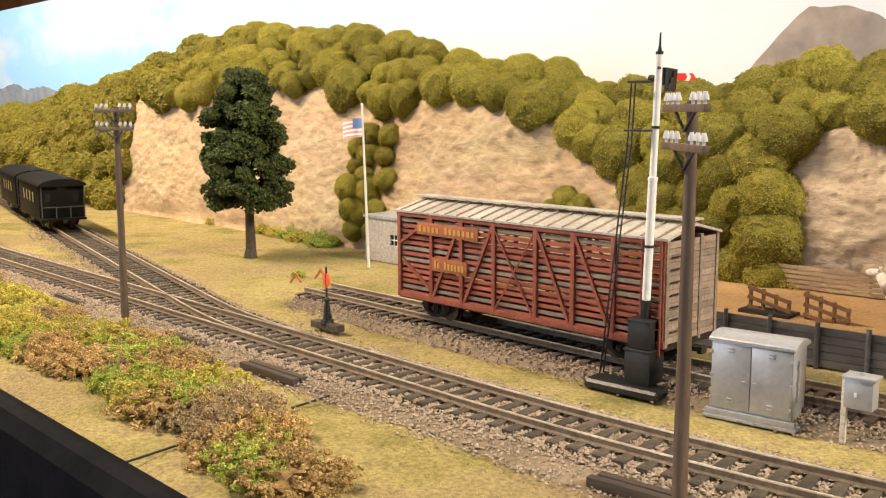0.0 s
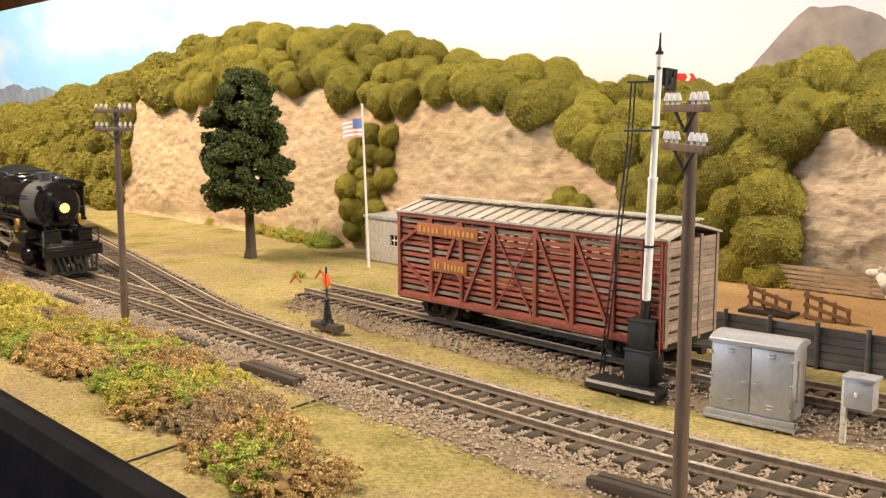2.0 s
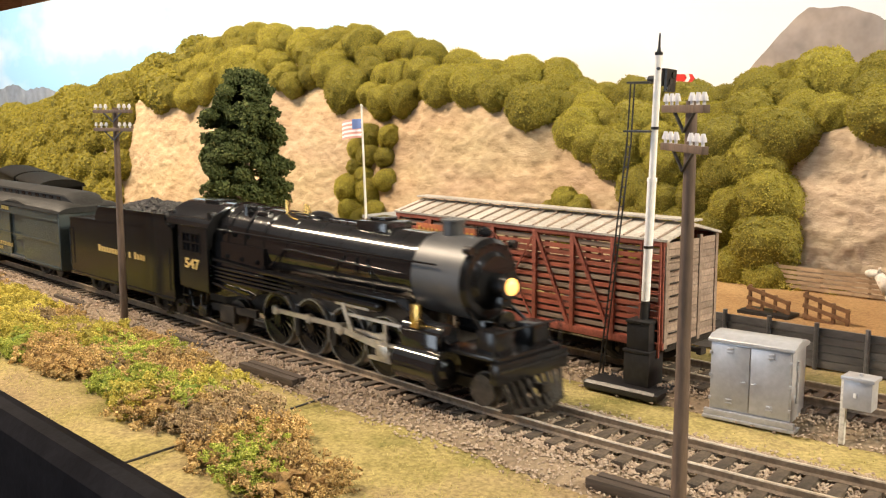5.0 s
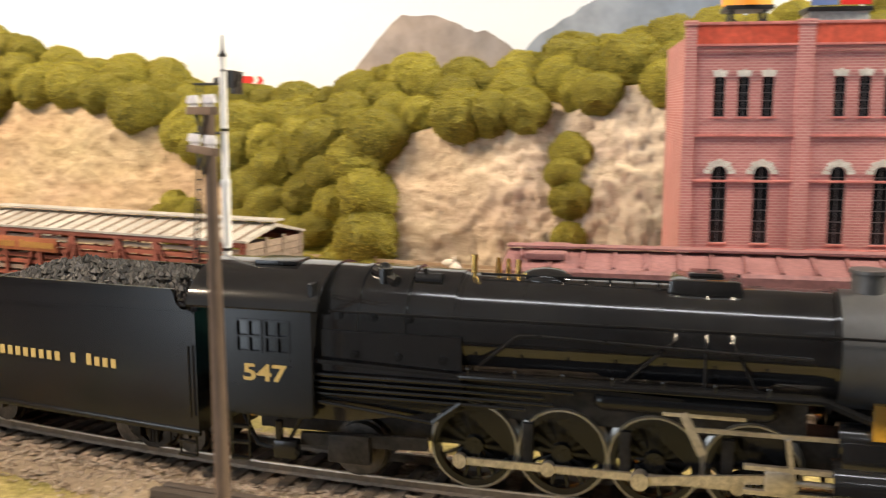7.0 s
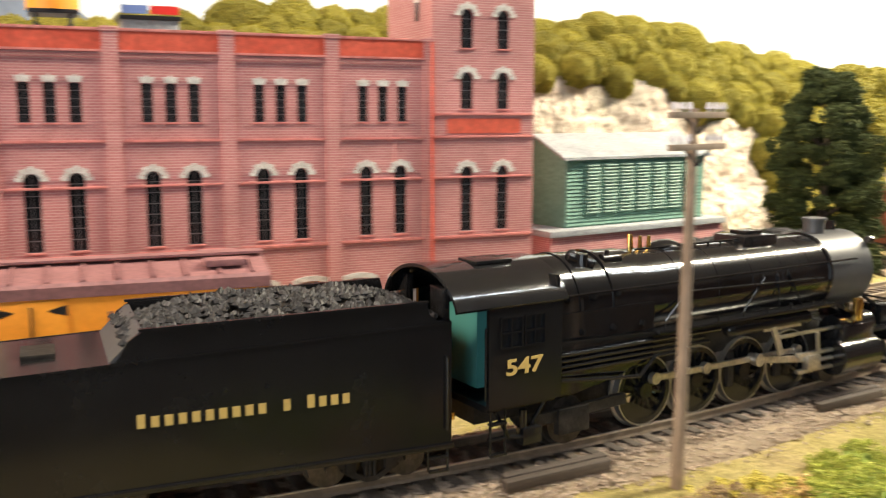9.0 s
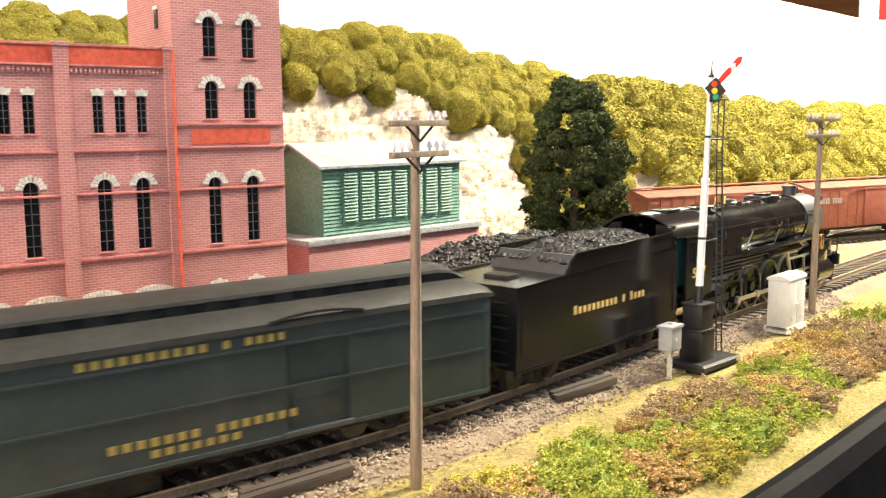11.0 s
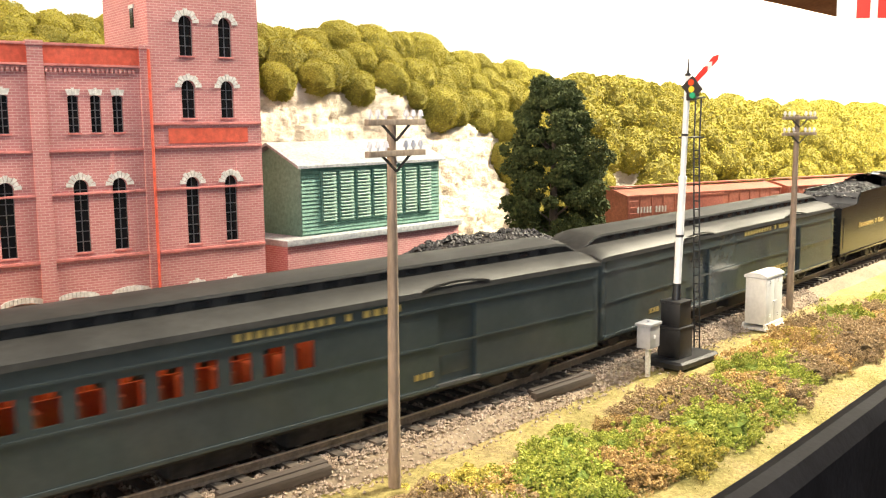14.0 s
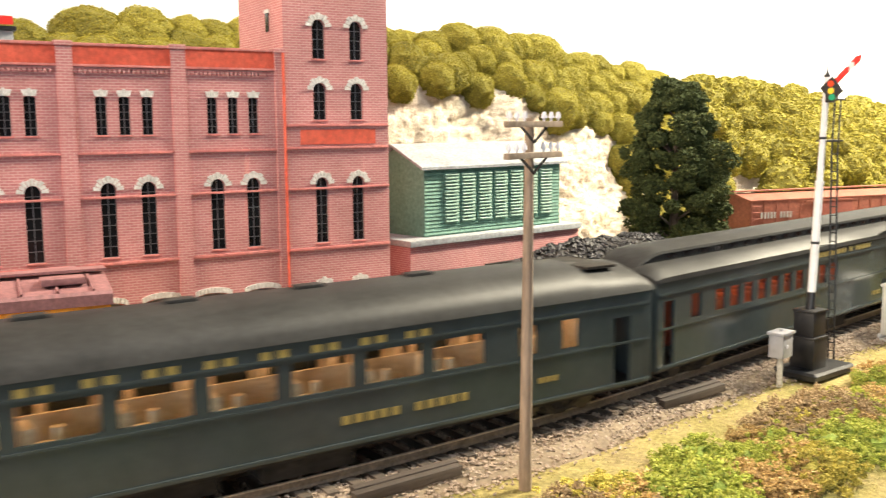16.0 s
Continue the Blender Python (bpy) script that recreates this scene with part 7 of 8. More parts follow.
        rod(bm, (138, sgn * 14.6, 17.5), (139.4, sgn * 14.6, 17.5), 3.4, 2.4, seg=20)
        part("cylinder", bm, M_LOCO, e)
        bm = B()
        box(bm, 126.5, 129.5, sgn * 17.2 - 1, sgn * 17.2 + 1, 29, 36.5, 0.3)
        part("lubricator", bm, M_BRASS, e, "brass lubricator")
        # guides, link and frames
        bm = B()
        for z in (20.2, 14.8):
            beam(bm, (104, sgn * 14.6, z), (121, sgn * 14.6, z), 1.4, 1.0)
        rod(bm, (112, sgn * 14.6, 17.5), (121, sgn * 14.6, 17.5), 0.7, seg=8)
        box(bm, 108, 113, sgn * 14.6 - 1.2, sgn * 14.6 + 1.2, 15.2, 19.8, 0.3)
        part("crosshead_guide", bm, M_ROD, e, "bright steel crosshead guides")
        bm = B()
        beam(bm, (92, sgn * 15.2, 31), (96, sgn * 15.2, 22), 1.0, 1.8)
        beam(bm, (94, sgn * 15.2, 27.5), (121, sgn * 14.0, 27.2), 0.7, 1.0)
        beam(bm, (112, sgn * 15.2, 26.8), (113.5, sgn * 15.2, 15.5), 0.8, 1.1)
        box(bm, 88, 104, sgn * 14.8 - 0.6, sgn * 14.8 + 0.6, 30.0, 32.0, 0.2)
        part("valve_gear", bm, M_ROD, e, "bright steel valve gear")
        bm = B()
        for x in DRIVERS[:3]:
            box(bm, x + 8.6, x + 11.0, sgn * 9.5 - 0.8, sgn * 9.5 + 0.8, 13, 24, 0.3)
        part("brake_hanger", bm, M_TRUCK, e)
    bm = B()
    box(bm, -6, 140, -5.8, 5.8, 16, 24)
    box(bm, 20, 116, -8, 8, 24, 33)
    part("frame", bm, M_TRUCK, e)
    # trailing and leading trucks
    for sgn in (-1, 1):
        bm = B()
        beam(bm, (8, sgn * 12.6, 16.5), (38, sgn * 12.0, 17.5), 1.6, 3.0)
        box(bm, 15, 25, sgn * 12.9 - 1.2, sgn * 12.9 + 1.2, 11.5, 18.5, 0.5)
        part("trailing_truck_frame", bm, M_TRUCK, e)
    for cx, r in ((21, 6.6), (126, 4.9), (147, 4.9)):
        bm = B()
        for sgn in (-1, 1):
            rod(bm, (cx, sgn * 7.2, RAIL_TOP + r), (cx, sgn * 9.4, RAIL_TOP + r), r, seg=24)
            rod(bm, (cx, sgn * 6.6, RAIL_TOP + r), (cx, sgn * 7.2, RAIL_TOP + r), r + 0.7, seg=24)
        part("carrying_wheel", bm, M_WHEEL, e)
    bm = B()
    for sgn in (-1, 1):
        box(bm, 122, 151, sgn * 6 - 1, sgn * 6 + 1, 10.5, 14.0, 0.3)
    part("leading_truck", bm, M_TRUCK, e)
    # pilot
    bm = B()
    box(bm, 139, 160, -14.5, 14.5, 23.0, 24.4, 0.3)
    box(bm, 158.5, 161.5, -16, 16, 17.0, 23.0, 0.4)
    for sgn in (-1, 1):
        beam(bm, (142.5, sgn * 8.5, 36), (159, sgn * 11.5, 24), 0.9, 0.9)
        box(bm, 150, 157.5, sgn * 8.5 - 4.0, sgn * 8.5 + 4.0, 24.2, 31.0, 0.6)
    part("pilot_deck", bm, M_LOCOSATIN, e)
    for i in range(9):
        y = -12.8 + i * 3.2
        bm = B()
        beam(bm, (160.5, y, 17.2), (167.0 - abs(y) * 0.32, y * 0.86, 9.0), 1.2, 1.0)
        part("pilot_bar", bm, M_TRUCK, e)
    bm = B()
    prism(bm, [(160, -13), (163.5, -11.5), (167, 0), (163.5, 11.5), (160, 13)], 8.2, 9.6, "z")
    part("pilot_foot", bm, M_TRUCK, e)
    bm = B()
    for sgn in (-1, 1):
        rod(bm, (159, sgn * 15, 23), (159, sgn * 15, 31.5), 0.35, seg=6)
    rod(bm, (159, -15, 31.5), (159, 15, 31.5), 0.35, seg=6)
    rod(bm, (162, -15.4, 21), (162, 15.4, 21), 0.4, seg=6)
    part("pilot_rail", bm, M_LOCO, e)
    coupler(e, 161, 1, 14.5)
    # lengthen what lies ahead of the cab
    for ob in e.children_recursive:
        if ob.name.startswith("pilot") or ob.name.startswith("coupler"):
            for v in ob.data.vertices:
                v.co.x += max(0.0, v.co.x - 0.013) * 0.045
        elif ob.name.startswith("carrying_wheel"):
            c = sum(v.co.x for v in ob.data.vertices) / len(ob.data.vertices)
            for v in ob.data.vertices:
                v.co.x += (c - 0.013) * 0.065
        elif not ob.name.startswith("cab_number"):
            for v in ob.data.vertices:
                v.co.x += max(0.0, v.co.x - 0.013) * 0.065
    # wheels and rods that turn
    moving = []
    R = DRIVER_R
    for sgn in (-1, 1):
        for i, x in enumerate(DRIVERS):
            bm = B()
            n = 36
            for r0, r1, y0, y1 in ((R - 1.9, R - 0.42, -1.2, 1.0), ):
                rings = []
                for k in range(n):
                    a = 2 * math.pi * k / n
                    rings.append([(math.cos(a) * r, yy, math.sin(a) * r) for r, yy in ((r0, y0), (r1, y0), (r1, y1), (r0, y1))])
                rings.append(rings[0])
                loft(bm, rings, close=False)
            spokes = []
            for k in range(14):
                a = 2 * math.pi * k / 14
                sb = B()
                beam(sb, (math.cos(a) * 1.5, 0, math.sin(a) * 1.5), (math.cos(a) * (R - 1.2), 0, math.sin(a) * (R - 1.2)), 1.2, 0.75)
                spokes.append(sb)
            rod(bm, (0, -1.8, 0), (0, 1.4, 0), 2.3, seg=16)
            rod(bm, (CRANK, -2.4, 0), (CRANK, 1.2, 0), 1.7, seg=14)
            prism(bm, [(-R + 1.7, -4.5), (-R * 0.45, -6.5), (-R * 0.45, 6.5), (-R + 1.7, 4.5)], -1.0, 0.8, "y")
            w = part("driving_wheel", bm, M_LOCOSATIN, e)
            for sb in spokes:
                part("spoke", sb, M_LOCOSATIN, w)
            bm = B()
            rings = []
            for k in range(n):
                a = 2 * math.pi * k / n
                rings.append([(math.cos(a) * r, yy, math.sin(a) * r) for r, yy in ((R - 0.45, -1.25), (R, -1.25), (R, 0.9), (R + 0.8, 1.3), (R + 0.8, 1.9), (R - 0.45, 1.9))])
            rings.append(rings[0])
            loft(bm, rings, close=False)
            part("tyre", bm, M_TYRE, w, "pale bright tyre")
            moving.append(("wheel", w, x, sgn))
        bm = B()
        for a, b in zip(DRIVERS, DRIVERS[1:]):
            beam(bm, (a - DRIVERS[0], 0, 0), (b - DRIVERS[0], 0, 0), 0.9, 1.7)
        for x in DRIVERS:
            rod(bm, (x - DRIVERS[0], -0.9, 0), (x - DRIVERS[0], 0.9, 0), 1.7, seg=16)
        moving.append(("siderod", part("side_rod", bm, M_ROD, e, "bright steel side rod"), DRIVERS[0], sgn))
        bm = B()
        beam(bm, (0, 0, 0), (28.5, 0, 0), 0.9, 2.0)
        rod(bm, (0, -1, 0), (0, 1, 0), 2.0, seg=16)
        rod(bm, (28.5, -1, 0), (28.5, 1, 0), 1.4, seg=14)
        moving.append(("mainrod", part("main_rod", bm, M_ROD, e, "bright steel main rod"), DRIVERS[2], sgn))
    return e, moving


def make_tender():
    t = thing("tender", 0, 0, 0, 0, "black coal tender with gold lettering and heaped coal", "tender")
    L0, L1, W = -52.0, 52.0, 33.5
    bm = B()
    prism(bm, [(L0, 16), (L1, 16), (L1, 46.5), (L0 + 3, 43.2), (L0, 43.2)], -W / 2, W / 2, "y")
    part("tank", bm, M_LOCOSATIN, t)
    for sgn in (-1, 1):
        bm = B()
        y = sgn * (W / 2 - 0.4)
        prism(bm, [(L0 + 28, 43.5), (L1 - 1, 45.5), (L1 - 1, 46.6), (L1 - 4, 47.0), (L1 - 5.6, 48.4), (L1 - 6.4, 51.5), (L0 + 34, 50.5), (L0 + 31, 48.5)], y - 0.5, y + 0.5, "y")
        part("coal_board", bm, M_LOCOSATIN, t)
        bm = B()
        letters(bm, -20.5, 8.0, sgn * (W / 2 + 0.12), 29.6, 32.6, (10,))
        letters(bm, 10.8, 13.4, sgn * (W / 2 + 0.12), 29.6, 32.2, (1,))
        letters(bm, 16.2, 27.2, sgn * (W / 2 + 0.12), 29.6, 32.6, (4,))
        part("lettering", bm, M_GOLD, t, "gold lettering bars")
        bm = B()
        box(bm, L0 - 0.5, L1 + 0.5, sgn * W / 2 - 0.6, sgn * W / 2 + 0.6, 15.2, 16.6, 0.2)
        part("side_sill", bm, M_LOCOSATIN, t)
        bm = B()
        beam(bm, (L0 + 33, sgn * (W / 2 + 0.3), 50.7), (L1 - 6.2, sgn * (W / 2 + 0.3), 51.6), 1.0, 0.6)
        part("coal_board_rim", bm, M_LOCOSATIN, t)
        bm = B()
        beam(bm, (L0 + 0.5, sgn * (W / 2 + 0.05), 43.0), (L1 - 0.5, sgn * (W / 2 + 0.05), 46.2), 0.5, 0.5)
        part("tank_edge", bm, M_LOCOSATIN, t)
        for x in (L0 + 1.5, L1 - 1.5):
            bm = B()
            rod(bm, (x, sgn * (W / 2 + 0.9), 20), (x, sgn * (W / 2 + 0.9), 38), 0.3, seg=6)
            part("grab_iron", bm, M_LOCOSATIN, t)
        bm = B()
        for z in (10.0, 13.5):
            box(bm, L1 - 6, L1 - 1, sgn * W / 2 - 1.0, sgn * W / 2 + 0.4, z - 0.25, z + 0.25)
        for x in (L1 - 6, L1 - 1):
            rod(bm, (x, sgn * (W / 2 - 0.2), 9.8), (x, sgn * (W / 2 - 0.2), 16), 0.3, seg=6)
        part("step", bm, M_LOCOSATIN, t)
    bm = B()
    prism(bm, [(L0 + 26, 43), (L0 + 33, 50), (L0 + 34, 50), (L0 + 27, 43)], -W / 2 + 0.8, W / 2 - 0.8, "y")
    part("slope_sheet", bm, M_GRAPHITE, t)
    bm = B()
    box(bm, L1 - 2, L1, -W / 2 + 1, -8, 46, 54, 0.3)
    box(bm, L1 - 2, L1, 8, W / 2 - 1, 46, 54, 0.3)
    part("front_gate", bm, M_LOCOSATIN, t)
    bm = B()
    box(bm, L0 + 10, L0 + 17, -5, 5, 43.2, 44.6, 0.3)
    part("water_hatch", bm, M_TRUCK, t)
    bm = B()
    box(bm, L0, L1, -8, 8, 12.5, 16)
    part("underframe", bm, M_TRUCK, t)
    for x in (-33, 33):
        truck(t, x, 4.8, 10.0, 23.0, 3)
    bm = B()
    for z in range(6):
        rod(bm, (L0 - 0.9, -W / 2 + 3, 18 + z * 4), (L0 - 0.9, -W / 2 + 9, 18 + z * 4), 0.3, seg=6)
    part("rear_ladder", bm, M_TRUCK, t)
    coupler(t, L0, -1)
    bm = B()
    box(bm, L1, L1 + 7, -3, 3, 17, 19, 0.2)
    part("drawbar", bm, M_BRASS, t)
    coal_part(t, L0 + 30, L1 - 3, -W / 2 + 1.2, W / 2 - 1.2, 47.5, 6.5, 1900, 8)
    return t


def car_shell(c, L, W, z0, z1, holes, roof):
    h = L / 2
    for sgn in (-1, 1):
        bm = B()
        y0, y1 = sorted((sgn * (W / 2 - 1.2), sgn * W / 2))
        holed_wall(bm, -h + 3, h - 3, z0, z1, y0, y1, holes)
        part("side_wall", bm, M_COACH, c)
        bm = B()
        x0, x1 = sorted((sgn * (h - 3), sgn * h))
        box(bm, x0, x1, -W / 2, -5, z0 - 1, z1 + 0.2, 0.5)
        box(bm, x0, x1, 5, W / 2, z0 - 1, z1 + 0.2, 0.5)
        box(bm, x0, x1, -5, 5, z1 - 4, z1 + 0.2, 0.4)
        box(bm, x0 + (0.8 if sgn > 0 else 0.4), x1 - (0.4 if sgn > 0 else 0.8), -5, 5, z0, z1 - 4)
        part("end_wall", bm, M_COACH, c)
        bm = B()
        x0, x1 = sorted((sgn * h, sgn * (h + 2.6)))
        for y in (-5.5, 4.3):
            box(bm, x0, x1, y, y + 1.2, z0, z1 - 2, 0.3)
        box(bm, x0, x1, -5.5, 5.5, z1 - 3.4, z1 - 2, 0.3)
        part("diaphragm", bm, M_TRUCK, c)
        bm = B()
        y = sgn * (W / 2 + 0.25)
        for za in (27.6, z1 - 4.4):
            box(bm, -h + 1, h - 1, y - 0.25, y + 0.25, za, za + 0.7)
        for za in (z0 - 0.6,):
            box(bm, -h + 1, h - 1, y - 0.4, y + 0.4, za, za + 1.2, 0.15)
        part("belt_rail", bm, M_COACH, c)
        truck(c, sgn * (h - 33), 5.0, 11.0, 23.0, 3)
        coupler(c, sgn * h, sgn)
    bm = B()
    box(bm, -h + 1, h - 1, -W / 2 + 1.2, W / 2 - 1.2, z0 - 2, z0)
    box(bm, -h + 50, h - 50, -4, 4, z0 - 5, z0 - 2)
    part("floor", bm, M_TRUCK, c)
    for x0, x1, y in ((-38, -14, -8), (-4, 22, -9), (10, 40, 8)):
        bm = B()
        box(bm, x0, x1, y - 4, y + 4, z0 - 7.5, z0 - 2, 0.5)
        part("underbody_box", bm, M_TRUCK, c)
    rings, W2 = [], W / 2
    if roof == "clerestory":
        lower = [(-W2 - 0.6, z1), (-W2 - 0.3, z1 + 1.6), (-W2 + 2.8, z1 + 4.0), (-W2 + 6.5, z1 + 5.0), (W2 - 6.5, z1 + 5.0), (W2 - 2.8, z1 + 4.0), (W2 + 0.3, z1 + 1.6), (W2 + 0.6, z1)]
        bm = B()
        loft(bm, [[(x, y * k, z1 + (z - z1) * k2) for y, z in lower] for x, k, k2 in ((-h - 1, 0.99, 0.55), (-h + 2, 1, 0.9), (-h + 6, 1, 1), (h - 6, 1, 1), (h - 2, 1, 0.9), (h + 1, 0.99, 0.55))])
        part("lower_roof", bm, M_COACHROOF, c)
        bm = B()
        cl = [(-8.2, z1 + 4.6), (-8.2, z1 + 7.4), (-8.9, z1 + 7.5), (-8.6, z1 + 8.4), (-4.5, z1 + 9.6), (0, z1 + 9.9), (4.5, z1 + 9.6), (8.6, z1 + 8.4), (8.9, z1 + 7.5), (8.2, z1 + 7.4), (8.2, z1 + 4.6)]
        loft(bm, [[(x, y * k, z1 + 2 + (z - z1 - 2) * k2) for y, z in cl] for x, k, k2 in ((-h - 0.5, 0.9, 0.1), (-h + 3, 0.95, 0.5), (-h + 8, 1, 0.88), (-h + 13, 1, 1), (h - 13, 1, 1), (h - 8, 1, 0.88), (h - 3, 0.95, 0.5), (h + 0.5, 0.9, 0.1))])
        cle = part("clerestory", bm, M_COACHROOF, c)
        for sgn in (-1, 1):
            for i in range(22):
                x = -h + 20 + i * (L - 40) / 21
                bm = B()
                box(bm, x - 2.2, x + 2.2, sgn * 8.3 - 0.15, sgn * 8.3 + 0.15, z1 + 5.4, z1 + 7.0)
                part("clerestory_window", bm, M_GLASSDARK, cle)
    else:
        arc = [(math.sin(a) * (W2 + 0.6), z1 + 9.6 * (math.cos(a) - math.cos(1.45)) / (1 - math.cos(1.45))) for a in np.linspace(-1.45, 1.45, 17)]
        bm = B()
        loft(bm, [[(x, y * k, z1 + (z - z1) * k2) for y, z in [(-W2 - 0.6, z1 - 0.3)] + arc + [(W2 + 0.6, z1 - 0.3)]] for x, k, k2 in ((-h - 0.8, 0.98, 0.5), (-h + 3, 1, 0.82), (-h + 9, 1, 1), (h - 26, 1, 1), (h - 22, 1, 0.85), (h - 4, 1, 0.8), (h + 0.8, 0.98, 0.5))])
        part("arched_roof", bm, M_COACHROOF, c)
        for i in range(5):
            bm = B()
            x = -h + 40 + i * 34
            box(bm, x - 4, x + 4, -2, 2, z1 + 9.0, z1 + 10.4, 0.4)
            part("roof_vent", bm, M_COACHROOF, c)
        bm = B()
        box(bm, h - 22, h - 10, -11, 11, z1 + 7.2, z1 + 8.0)
        part("air_intake", bm, M_TRUCK, c)


def letter_line(parent, x0, x1, y, z0, z1, words):
    bm = B()
    letters(bm, x0, x1, y, z0, z1, words, cap=False)
    part("lettering", bm, M_DULLGOLD, parent, "dull gold lettering bars")


def make_car(index):
    L, W, z0, z1 = (246.0 if index == 0 else 252.0), 34.0, 15.0, 43.5
    h = L / 2
    if index == 0:
        c = thing("baggage_car", 0, 0, 0, 0, "dark green heavyweight baggage car with a clerestory roof", "passenger car", "coaches of the train")
        doors = ((-h + 67.5, -h + 89), (-h + 177.5, -h + 196.5))
        car_shell(c, L, W, z0, z1, [(a, b, z0 + 1, z1 - 4) for a, b in doors], "clerestory")
        windows = []
    elif index == 1:
        c = thing("combine_coach", 0, 0, 0, 0, "dark green combine coach with lit rust-red seating", "passenger car", "coaches of the train")
        doors = ((-h + 174, -h + 190),)
        windows = [(-h + 35 + i * 9.7, -h + 35 + i * 9.7 + 6.8) for i in range(10)]
        extra = [(-h + 20, -h + 26)]
        car_shell(c, L, W, z0, z1, [(a, b, z0 + 1, z1 - 4) for a, b in doors] + [(a, b, 29.4, 37.6) for a, b in windows + extra] + [(-h + 4, -h + 10, z0, 37)], "clerestory")
    else:
        c = thing("dining_car", 0, 0, 0, 0, "dark green dining car with wide lit windows and arched roof", "passenger car", "coaches of the train")
        doors = ()
        windows = [(h - 82 - i * 20.6, h - 82 - i * 20.6 + 17.4) for i in range(8)] + [(h - 53, h - 46), (h - 37, h - 30)]
        car_shell(c, L, W, z0, z1, [(a, b, 29.0, 38.3) for a, b in windows] + [(h - 16, h - 9, z0, 36)], "arched")
    for a, b in doors:
        for sgn in (-1, 1):
            bm = B()
            y = sgn * (W / 2 - 1.6)
            box(bm, a - 0.5, b + 0.5, y - 0.3, y + 0.3, z0, z1 - 3.5)
            box(bm, a + 2, b - 2, y + sgn * 0.2 - 0.2, y + sgn * 0.2 + 0.2, z0 + 3, z0 + 9, 0.1)
            part("baggage_door", bm, M_COACH, c)
            bm = B()
            box(bm, a - 1, b + 1, sgn * W / 2 - 0.8, sgn * W / 2 + 1.2, z0 - 0.4, z0 + 0.9, 0.2)
            part("door_sill", bm, M_GRAPHITE, c)
            bm = B()
            m = (a + b) / 2
            rings = []
            for k in range(9):
                u = -1 + k / 4
                rings.append([(m + u * 14, sgn * (W / 2 + 0.2) + e, z1 + 1.4 + 1.4 * (1 - u * u) + f) for e, f in ((-0.4, 0), (0.4, 0), (0.4, 0.7), (-0.4, 0.7))])
            loft(bm, rings)
            part("drip_moulding", bm, M_COACHROOF, c)
    for a, b in windows:
        wz0, wz1 = (29.4, 37.6) if index == 1 else (29.0, 38.3)
        for sgn in (-1, 1):
            bm = B()
            y = sgn * (W / 2 - 0.35)
            for x in (a, b):
                box(bm, x - 0.35, x + 0.35, y - 0.3, y + 0.3, wz0, wz1)
            for z in (wz0, wz1):
                box(bm, a, b, y - 0.3, y + 0.3, z - 0.35, z + 0.35)
            fr = part("window_frame", bm, M_COACH, c)
            bm = B()
            box(bm, a, b, sgn * (W / 2 - 0.9) - 0.08, sgn * (W / 2 - 0.9) + 0.08, wz0, wz1)
            pane = part("pane", bm, M_PANE, fr)
            pane.visible_shadow = False
        bm = B()
        m = (a + b) / 2
        if index == 1:
            for y in (-9, 9):
                box(bm, m - 2.6, m + 0.2, y - 4.5, y + 4.5, z0 + 2, z0 + 17, 0.6)
                box(bm, m - 2.6, m + 3.0, y - 4.5, y + 4.5, z0 + 2, z0 + 11.5, 0.6)
            part("seat", bm, M_SEAT, c, "rust-red plush seat")
        else:
            for y in (-10, 10):
                box(bm, m - 3.0, m + 3.0, y - 4, y + 4, z0 + 9.5, z0 + 11.5, 0.3)
                rod(bm, (m + 1, y, z0 + 11.5), (m + 1, y, z0 + 15.5), 1.3, seg=10)
                box(bm, m - 7.5, m - 4.5, y - 4, y + 4, z0 + 4, z0 + 17, 0.6)
            part("dining_table", bm, M_CREAM, c, "table laid with a cream cloth")
    if windows:
        bm = B()
        a0, b0 = min(w[0] for w in windows) - 6, max(w[1] for w in windows) + 6
        box(bm, a0, b0, -3, 3, z1 - 2.4, z1 - 1.4, 0.2)
        part("cabin_light", bm, plain("cabin_glow", (1.0, 0.6, 0.28), 0.4, 0, 5.0), c, "warm glowing cabin light")
        bm = B()
        box(bm, a0, b0, -W / 2 + 1.4, W / 2 - 1.4, z1 - 0.8, z1 - 0.2)
        box(bm, a0 - 1, a0, -W / 2 + 1.4, W / 2 - 1.4, z0, z1)
        box(bm, b0, b0 + 1, -W / 2 + 1.4, W / 2 - 1.4, z0, z1)
        box(bm, a0, b0, -0.3, 0.3, z0, z0 + 16)
        part("cabin_lining", bm, M_SEAT if index == 1 else M_CREAM, c)
    for sgn in (-1, 1):
        y = sgn * (W / 2 + 0.12)
        if index == 0:
            letter_line(c, 2, 34, y, z1 - 2.9, z1 - 0.9, (10,))
            letter_line(c, 37, 40, y, z1 - 2.9, z1 - 0.9, (1,))
            letter_line(c, 43, 55, y, z1 - 2.9, z1 - 0.9, (4,))
            letter_line(c, 8, 58, y, z0 + 5.0, z0 + 7.0, (7, 7))
            letter_line(c, 18, 42, y, z0 + 2.2, z0 + 4.0, (7,))
            letter_line(c, -h + 36, -h + 44, y, z0 + 3.6, z0 + 5.4, (3,))
        elif index == 1:
            letter_line(c, -h + 104, -h + 136, y, z1 - 2.9, z1 - 0.9, (10,))
            letter_line(c, -h + 139, -h + 142, y, z1 - 2.9, z1 - 0.9, (1,))
            letter_line(c, -h + 145, -h + 160, y, z1 - 2.9, z1 - 0.9, (4,))
            letter_line(c, 38, 46, y, z0 + 3.6, z0 + 5.4, (3,))
        else:
            x = h - 80
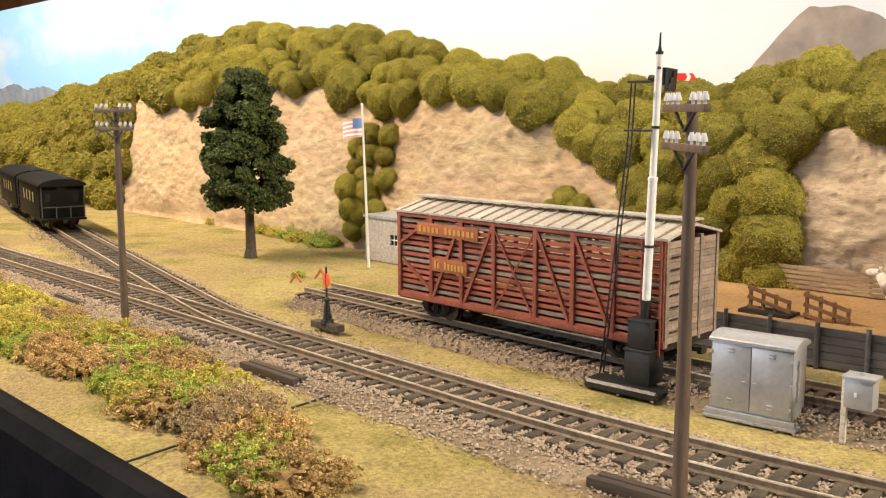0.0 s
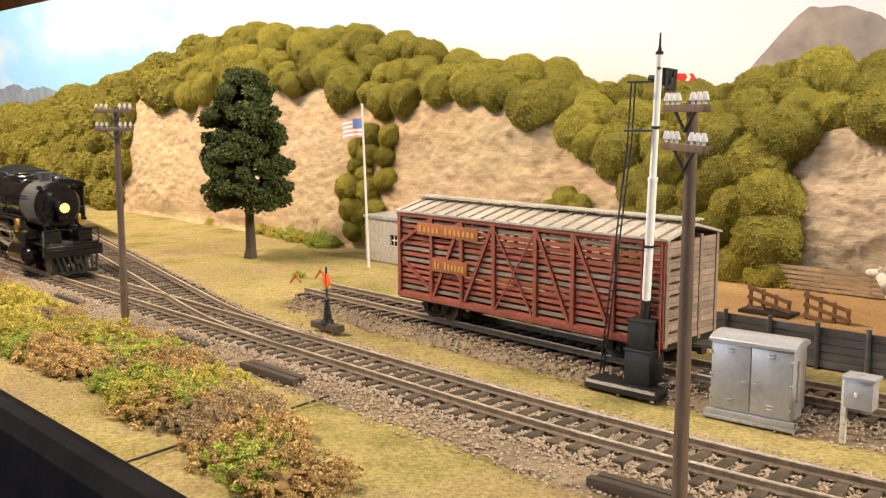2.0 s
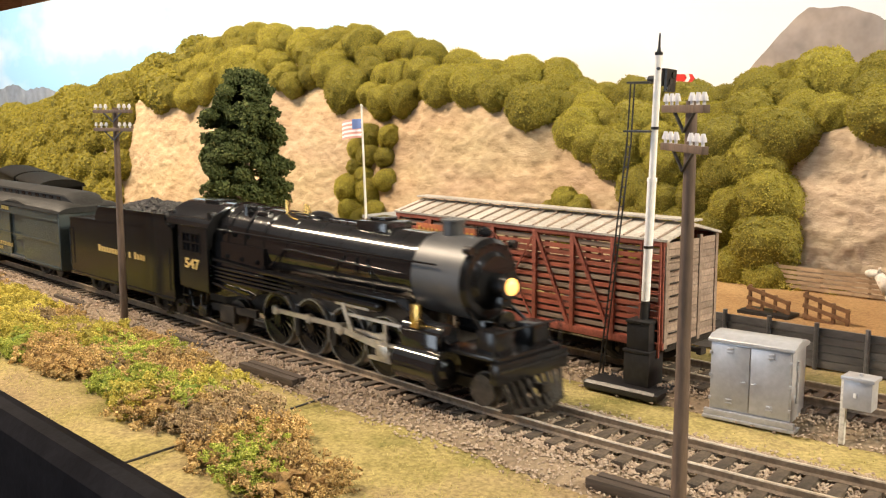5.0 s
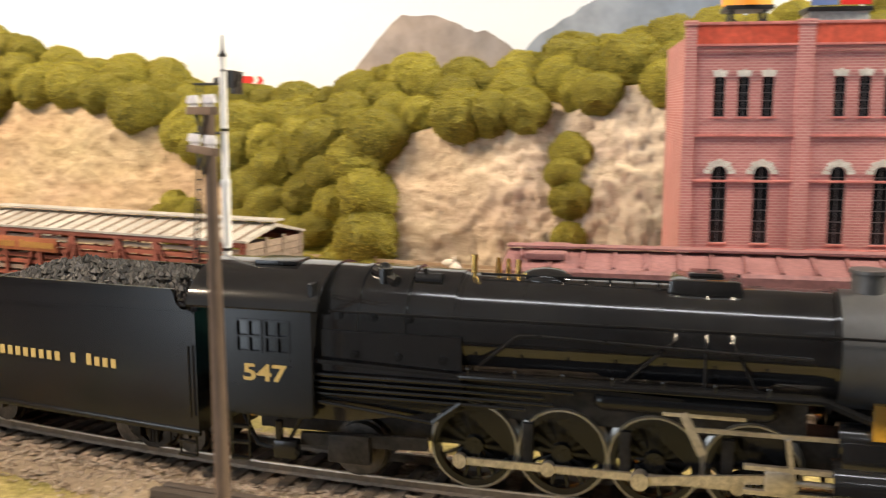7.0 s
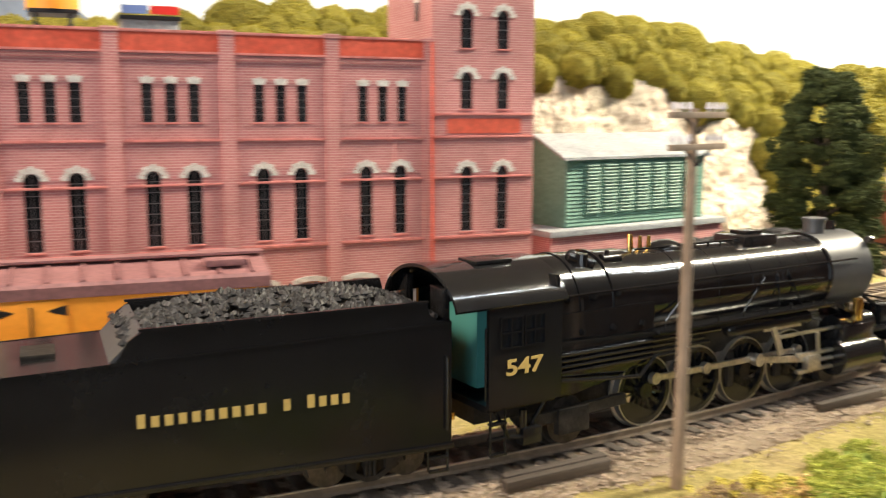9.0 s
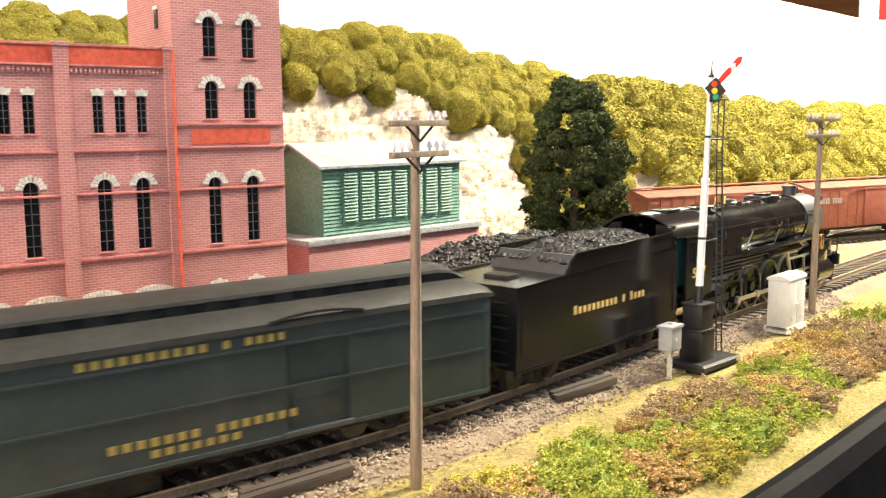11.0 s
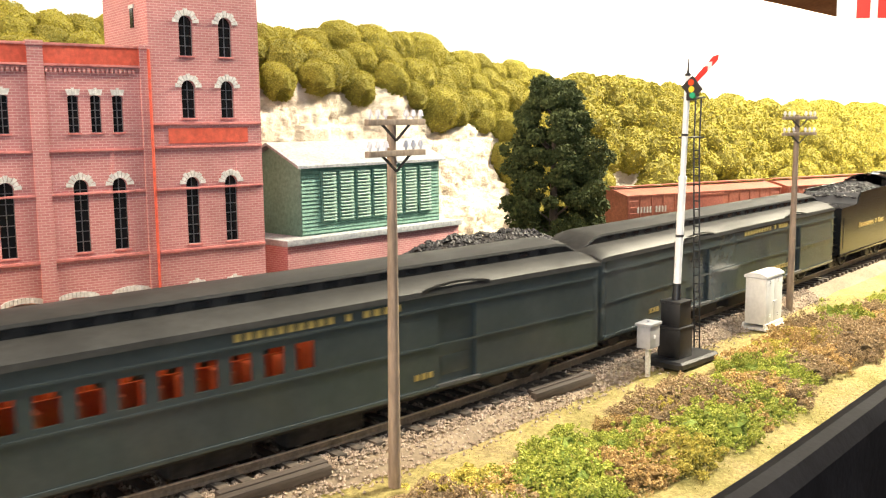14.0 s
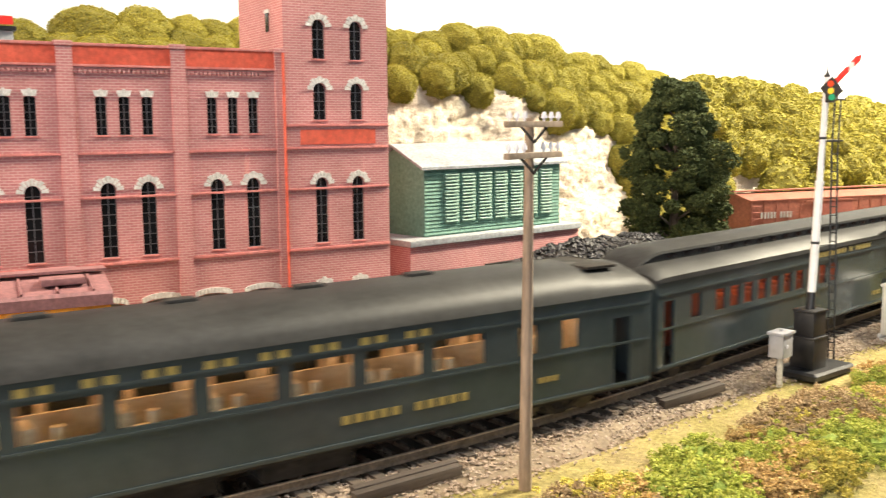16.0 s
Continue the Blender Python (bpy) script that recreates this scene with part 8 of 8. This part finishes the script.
            for k in range(12):
                letter_line(c, x - 11, x - 2, y, z1 - 4.4, z1 - 1.8, (2,))
                x -= 13.5
            letter_line(c, h - 110, h - 70, y, z0 + 5.0, z0 + 7.2, (5, 5))
            letter_line(c, h - 46, h - 38, y, z0 + 5.4, z0 + 7.0, (3,))
    return c


def chord(s0, front, rear, origin=0.0):
    """The pose of a rigid vehicle whose pivots ride the track front and rear of its origin."""
    xa, ya, _ = along(s0 + front)
    xb, yb, _ = along(s0 + rear)
    a = math.atan2(ya - yb, xa - xb)
    u = -rear / (front - rear)
    return mpose(xb + (xa - xb) * u, yb + (ya - yb) * u, 0, 0, 0, math.degrees(a))


# ---- placing the things ----
make_warehouse()
make_green_shed()
make_stock_car()
make_reefer()
make_hopper(519, 78, 1)
make_spur(590.0, 481.8, -7.9)
for _d in (-12.0, 137.0):
    make_boxcar(590.0, 481.8, -7.9, _d)
make_caboose(-550, branch_off(-550) - 4, True)
make_caboose(-669, branch_off(-669) - 4, False)
make_pole(-362.5, 347.0, (0.6, 0.8))
make_pole(-88.6, 251.3, (-1.0, 0.4), -54)
make_pole(177.0, 259.5, (0.0, -1.0), 18, M_POLELIGHT)
make_pole(458.0, 326.0, (0.4, 0.0), -8, M_POLELIGHT)
make_pole(760.0, 392.0, (0.0, 0.0), 0, M_POLELIGHT)
make_semaphore(-133.2, 365.5, 78, 0, 1, "white-masted semaphore signal with a level red arm", (-13.0, -10.0), [M_GLASSDARK] * 3)
make_semaphore(332.0, 294.0, -82, 45, 1, "white-masted semaphore signal with its red arm raised", (0.5, 4.0))
make_cabinet(-94.2, 356.0, -8, M_SILVER, "silver-grey lineside relay cabinet with double doors")
make_cabinet(417.0, 313.0, 12, M_PALEGREY, "pale grey lineside relay cabinet with double doors", 0.76)
make_post_box(-64.0, 346.0, -12, "grey lineside junction box on a post", 5.2)
make_post_box(311.0, 289.5, 14, "pale grey lineside junction box on a post")
for _x, _y, _t in ((-255, 318.5, -15), (-316, 340, -16), (-428, 372, -16), (-515, 403, -16), (-103, 279.5, -10)):
    make_timbers(_x, _y, _t)
for _x, _y, _t in ((148, 271.0, 6), (267, 289.5, 8)):
    make_timbers(_x, _y, _t, bed=2.3)
make_switch_stand(-281, 386, -14)
make_bumper(-345, 455, -14)
make_flag(-360, 533)
make_hut(-345, 566, -16)
make_stockyard()
make_sign()
make_tree(-450, 528, 118, 27, 34, 1, "dark green broadleaf tree standing on the straw grass", 0.10)
make_tree(434, 470, 118, 33, 12, 2, "dark green spreading tree below the pale cliff", 0.16)
make_shrubs()
make_foreground_bushes()
make_grass()
make_tracks()
ENGINE, MOVING = make_engine()
TENDER = make_tender()
COACHES = [make_car(i) for i in range(3)]


def motions():
    times = [i / 10 for i in range(161)]
    walk(ENGINE, [(t, chord(train_s(t), 111.8, 21.0)) for t in times[::2]])
    walk(TENDER, [(t, chord(train_s(t) - 68.0, 33.0, -33.0)) for t in times[::2]])
    for i, c in enumerate(COACHES):
        walk(c, [(t, chord(train_s(t) - (256.5 if i == 0 else 253.5 + 258.0 * i), 92.0, -92.0)) for t in times[::2]])
    for kind, ob, x, sgn in MOVING:
        rows = []
        for t in times:
            a = train_s(t) / DRIVER_R + (0.5 * math.pi if sgn > 0 else 0.0)
            cx, cz = CRANK * math.cos(a), -CRANK * math.sin(a)
            if kind == "wheel":
                rows.append((t, mpose(x, sgn * 8.3, AXLE_Z, 0, math.degrees(a), 0)))
            elif kind == "siderod":
                rows.append((t, mpose(x + cx, sgn * 11.4, AXLE_Z + cz)))
            else:
                tilt = math.degrees(math.asin((AXLE_Z + cz - 17.5) / 28.5))
                rows.append((t, mpose(x + cx, sgn * 13.4, AXLE_Z + cz, 0, tilt, 0)))
        walk(ob, rows)


motions()
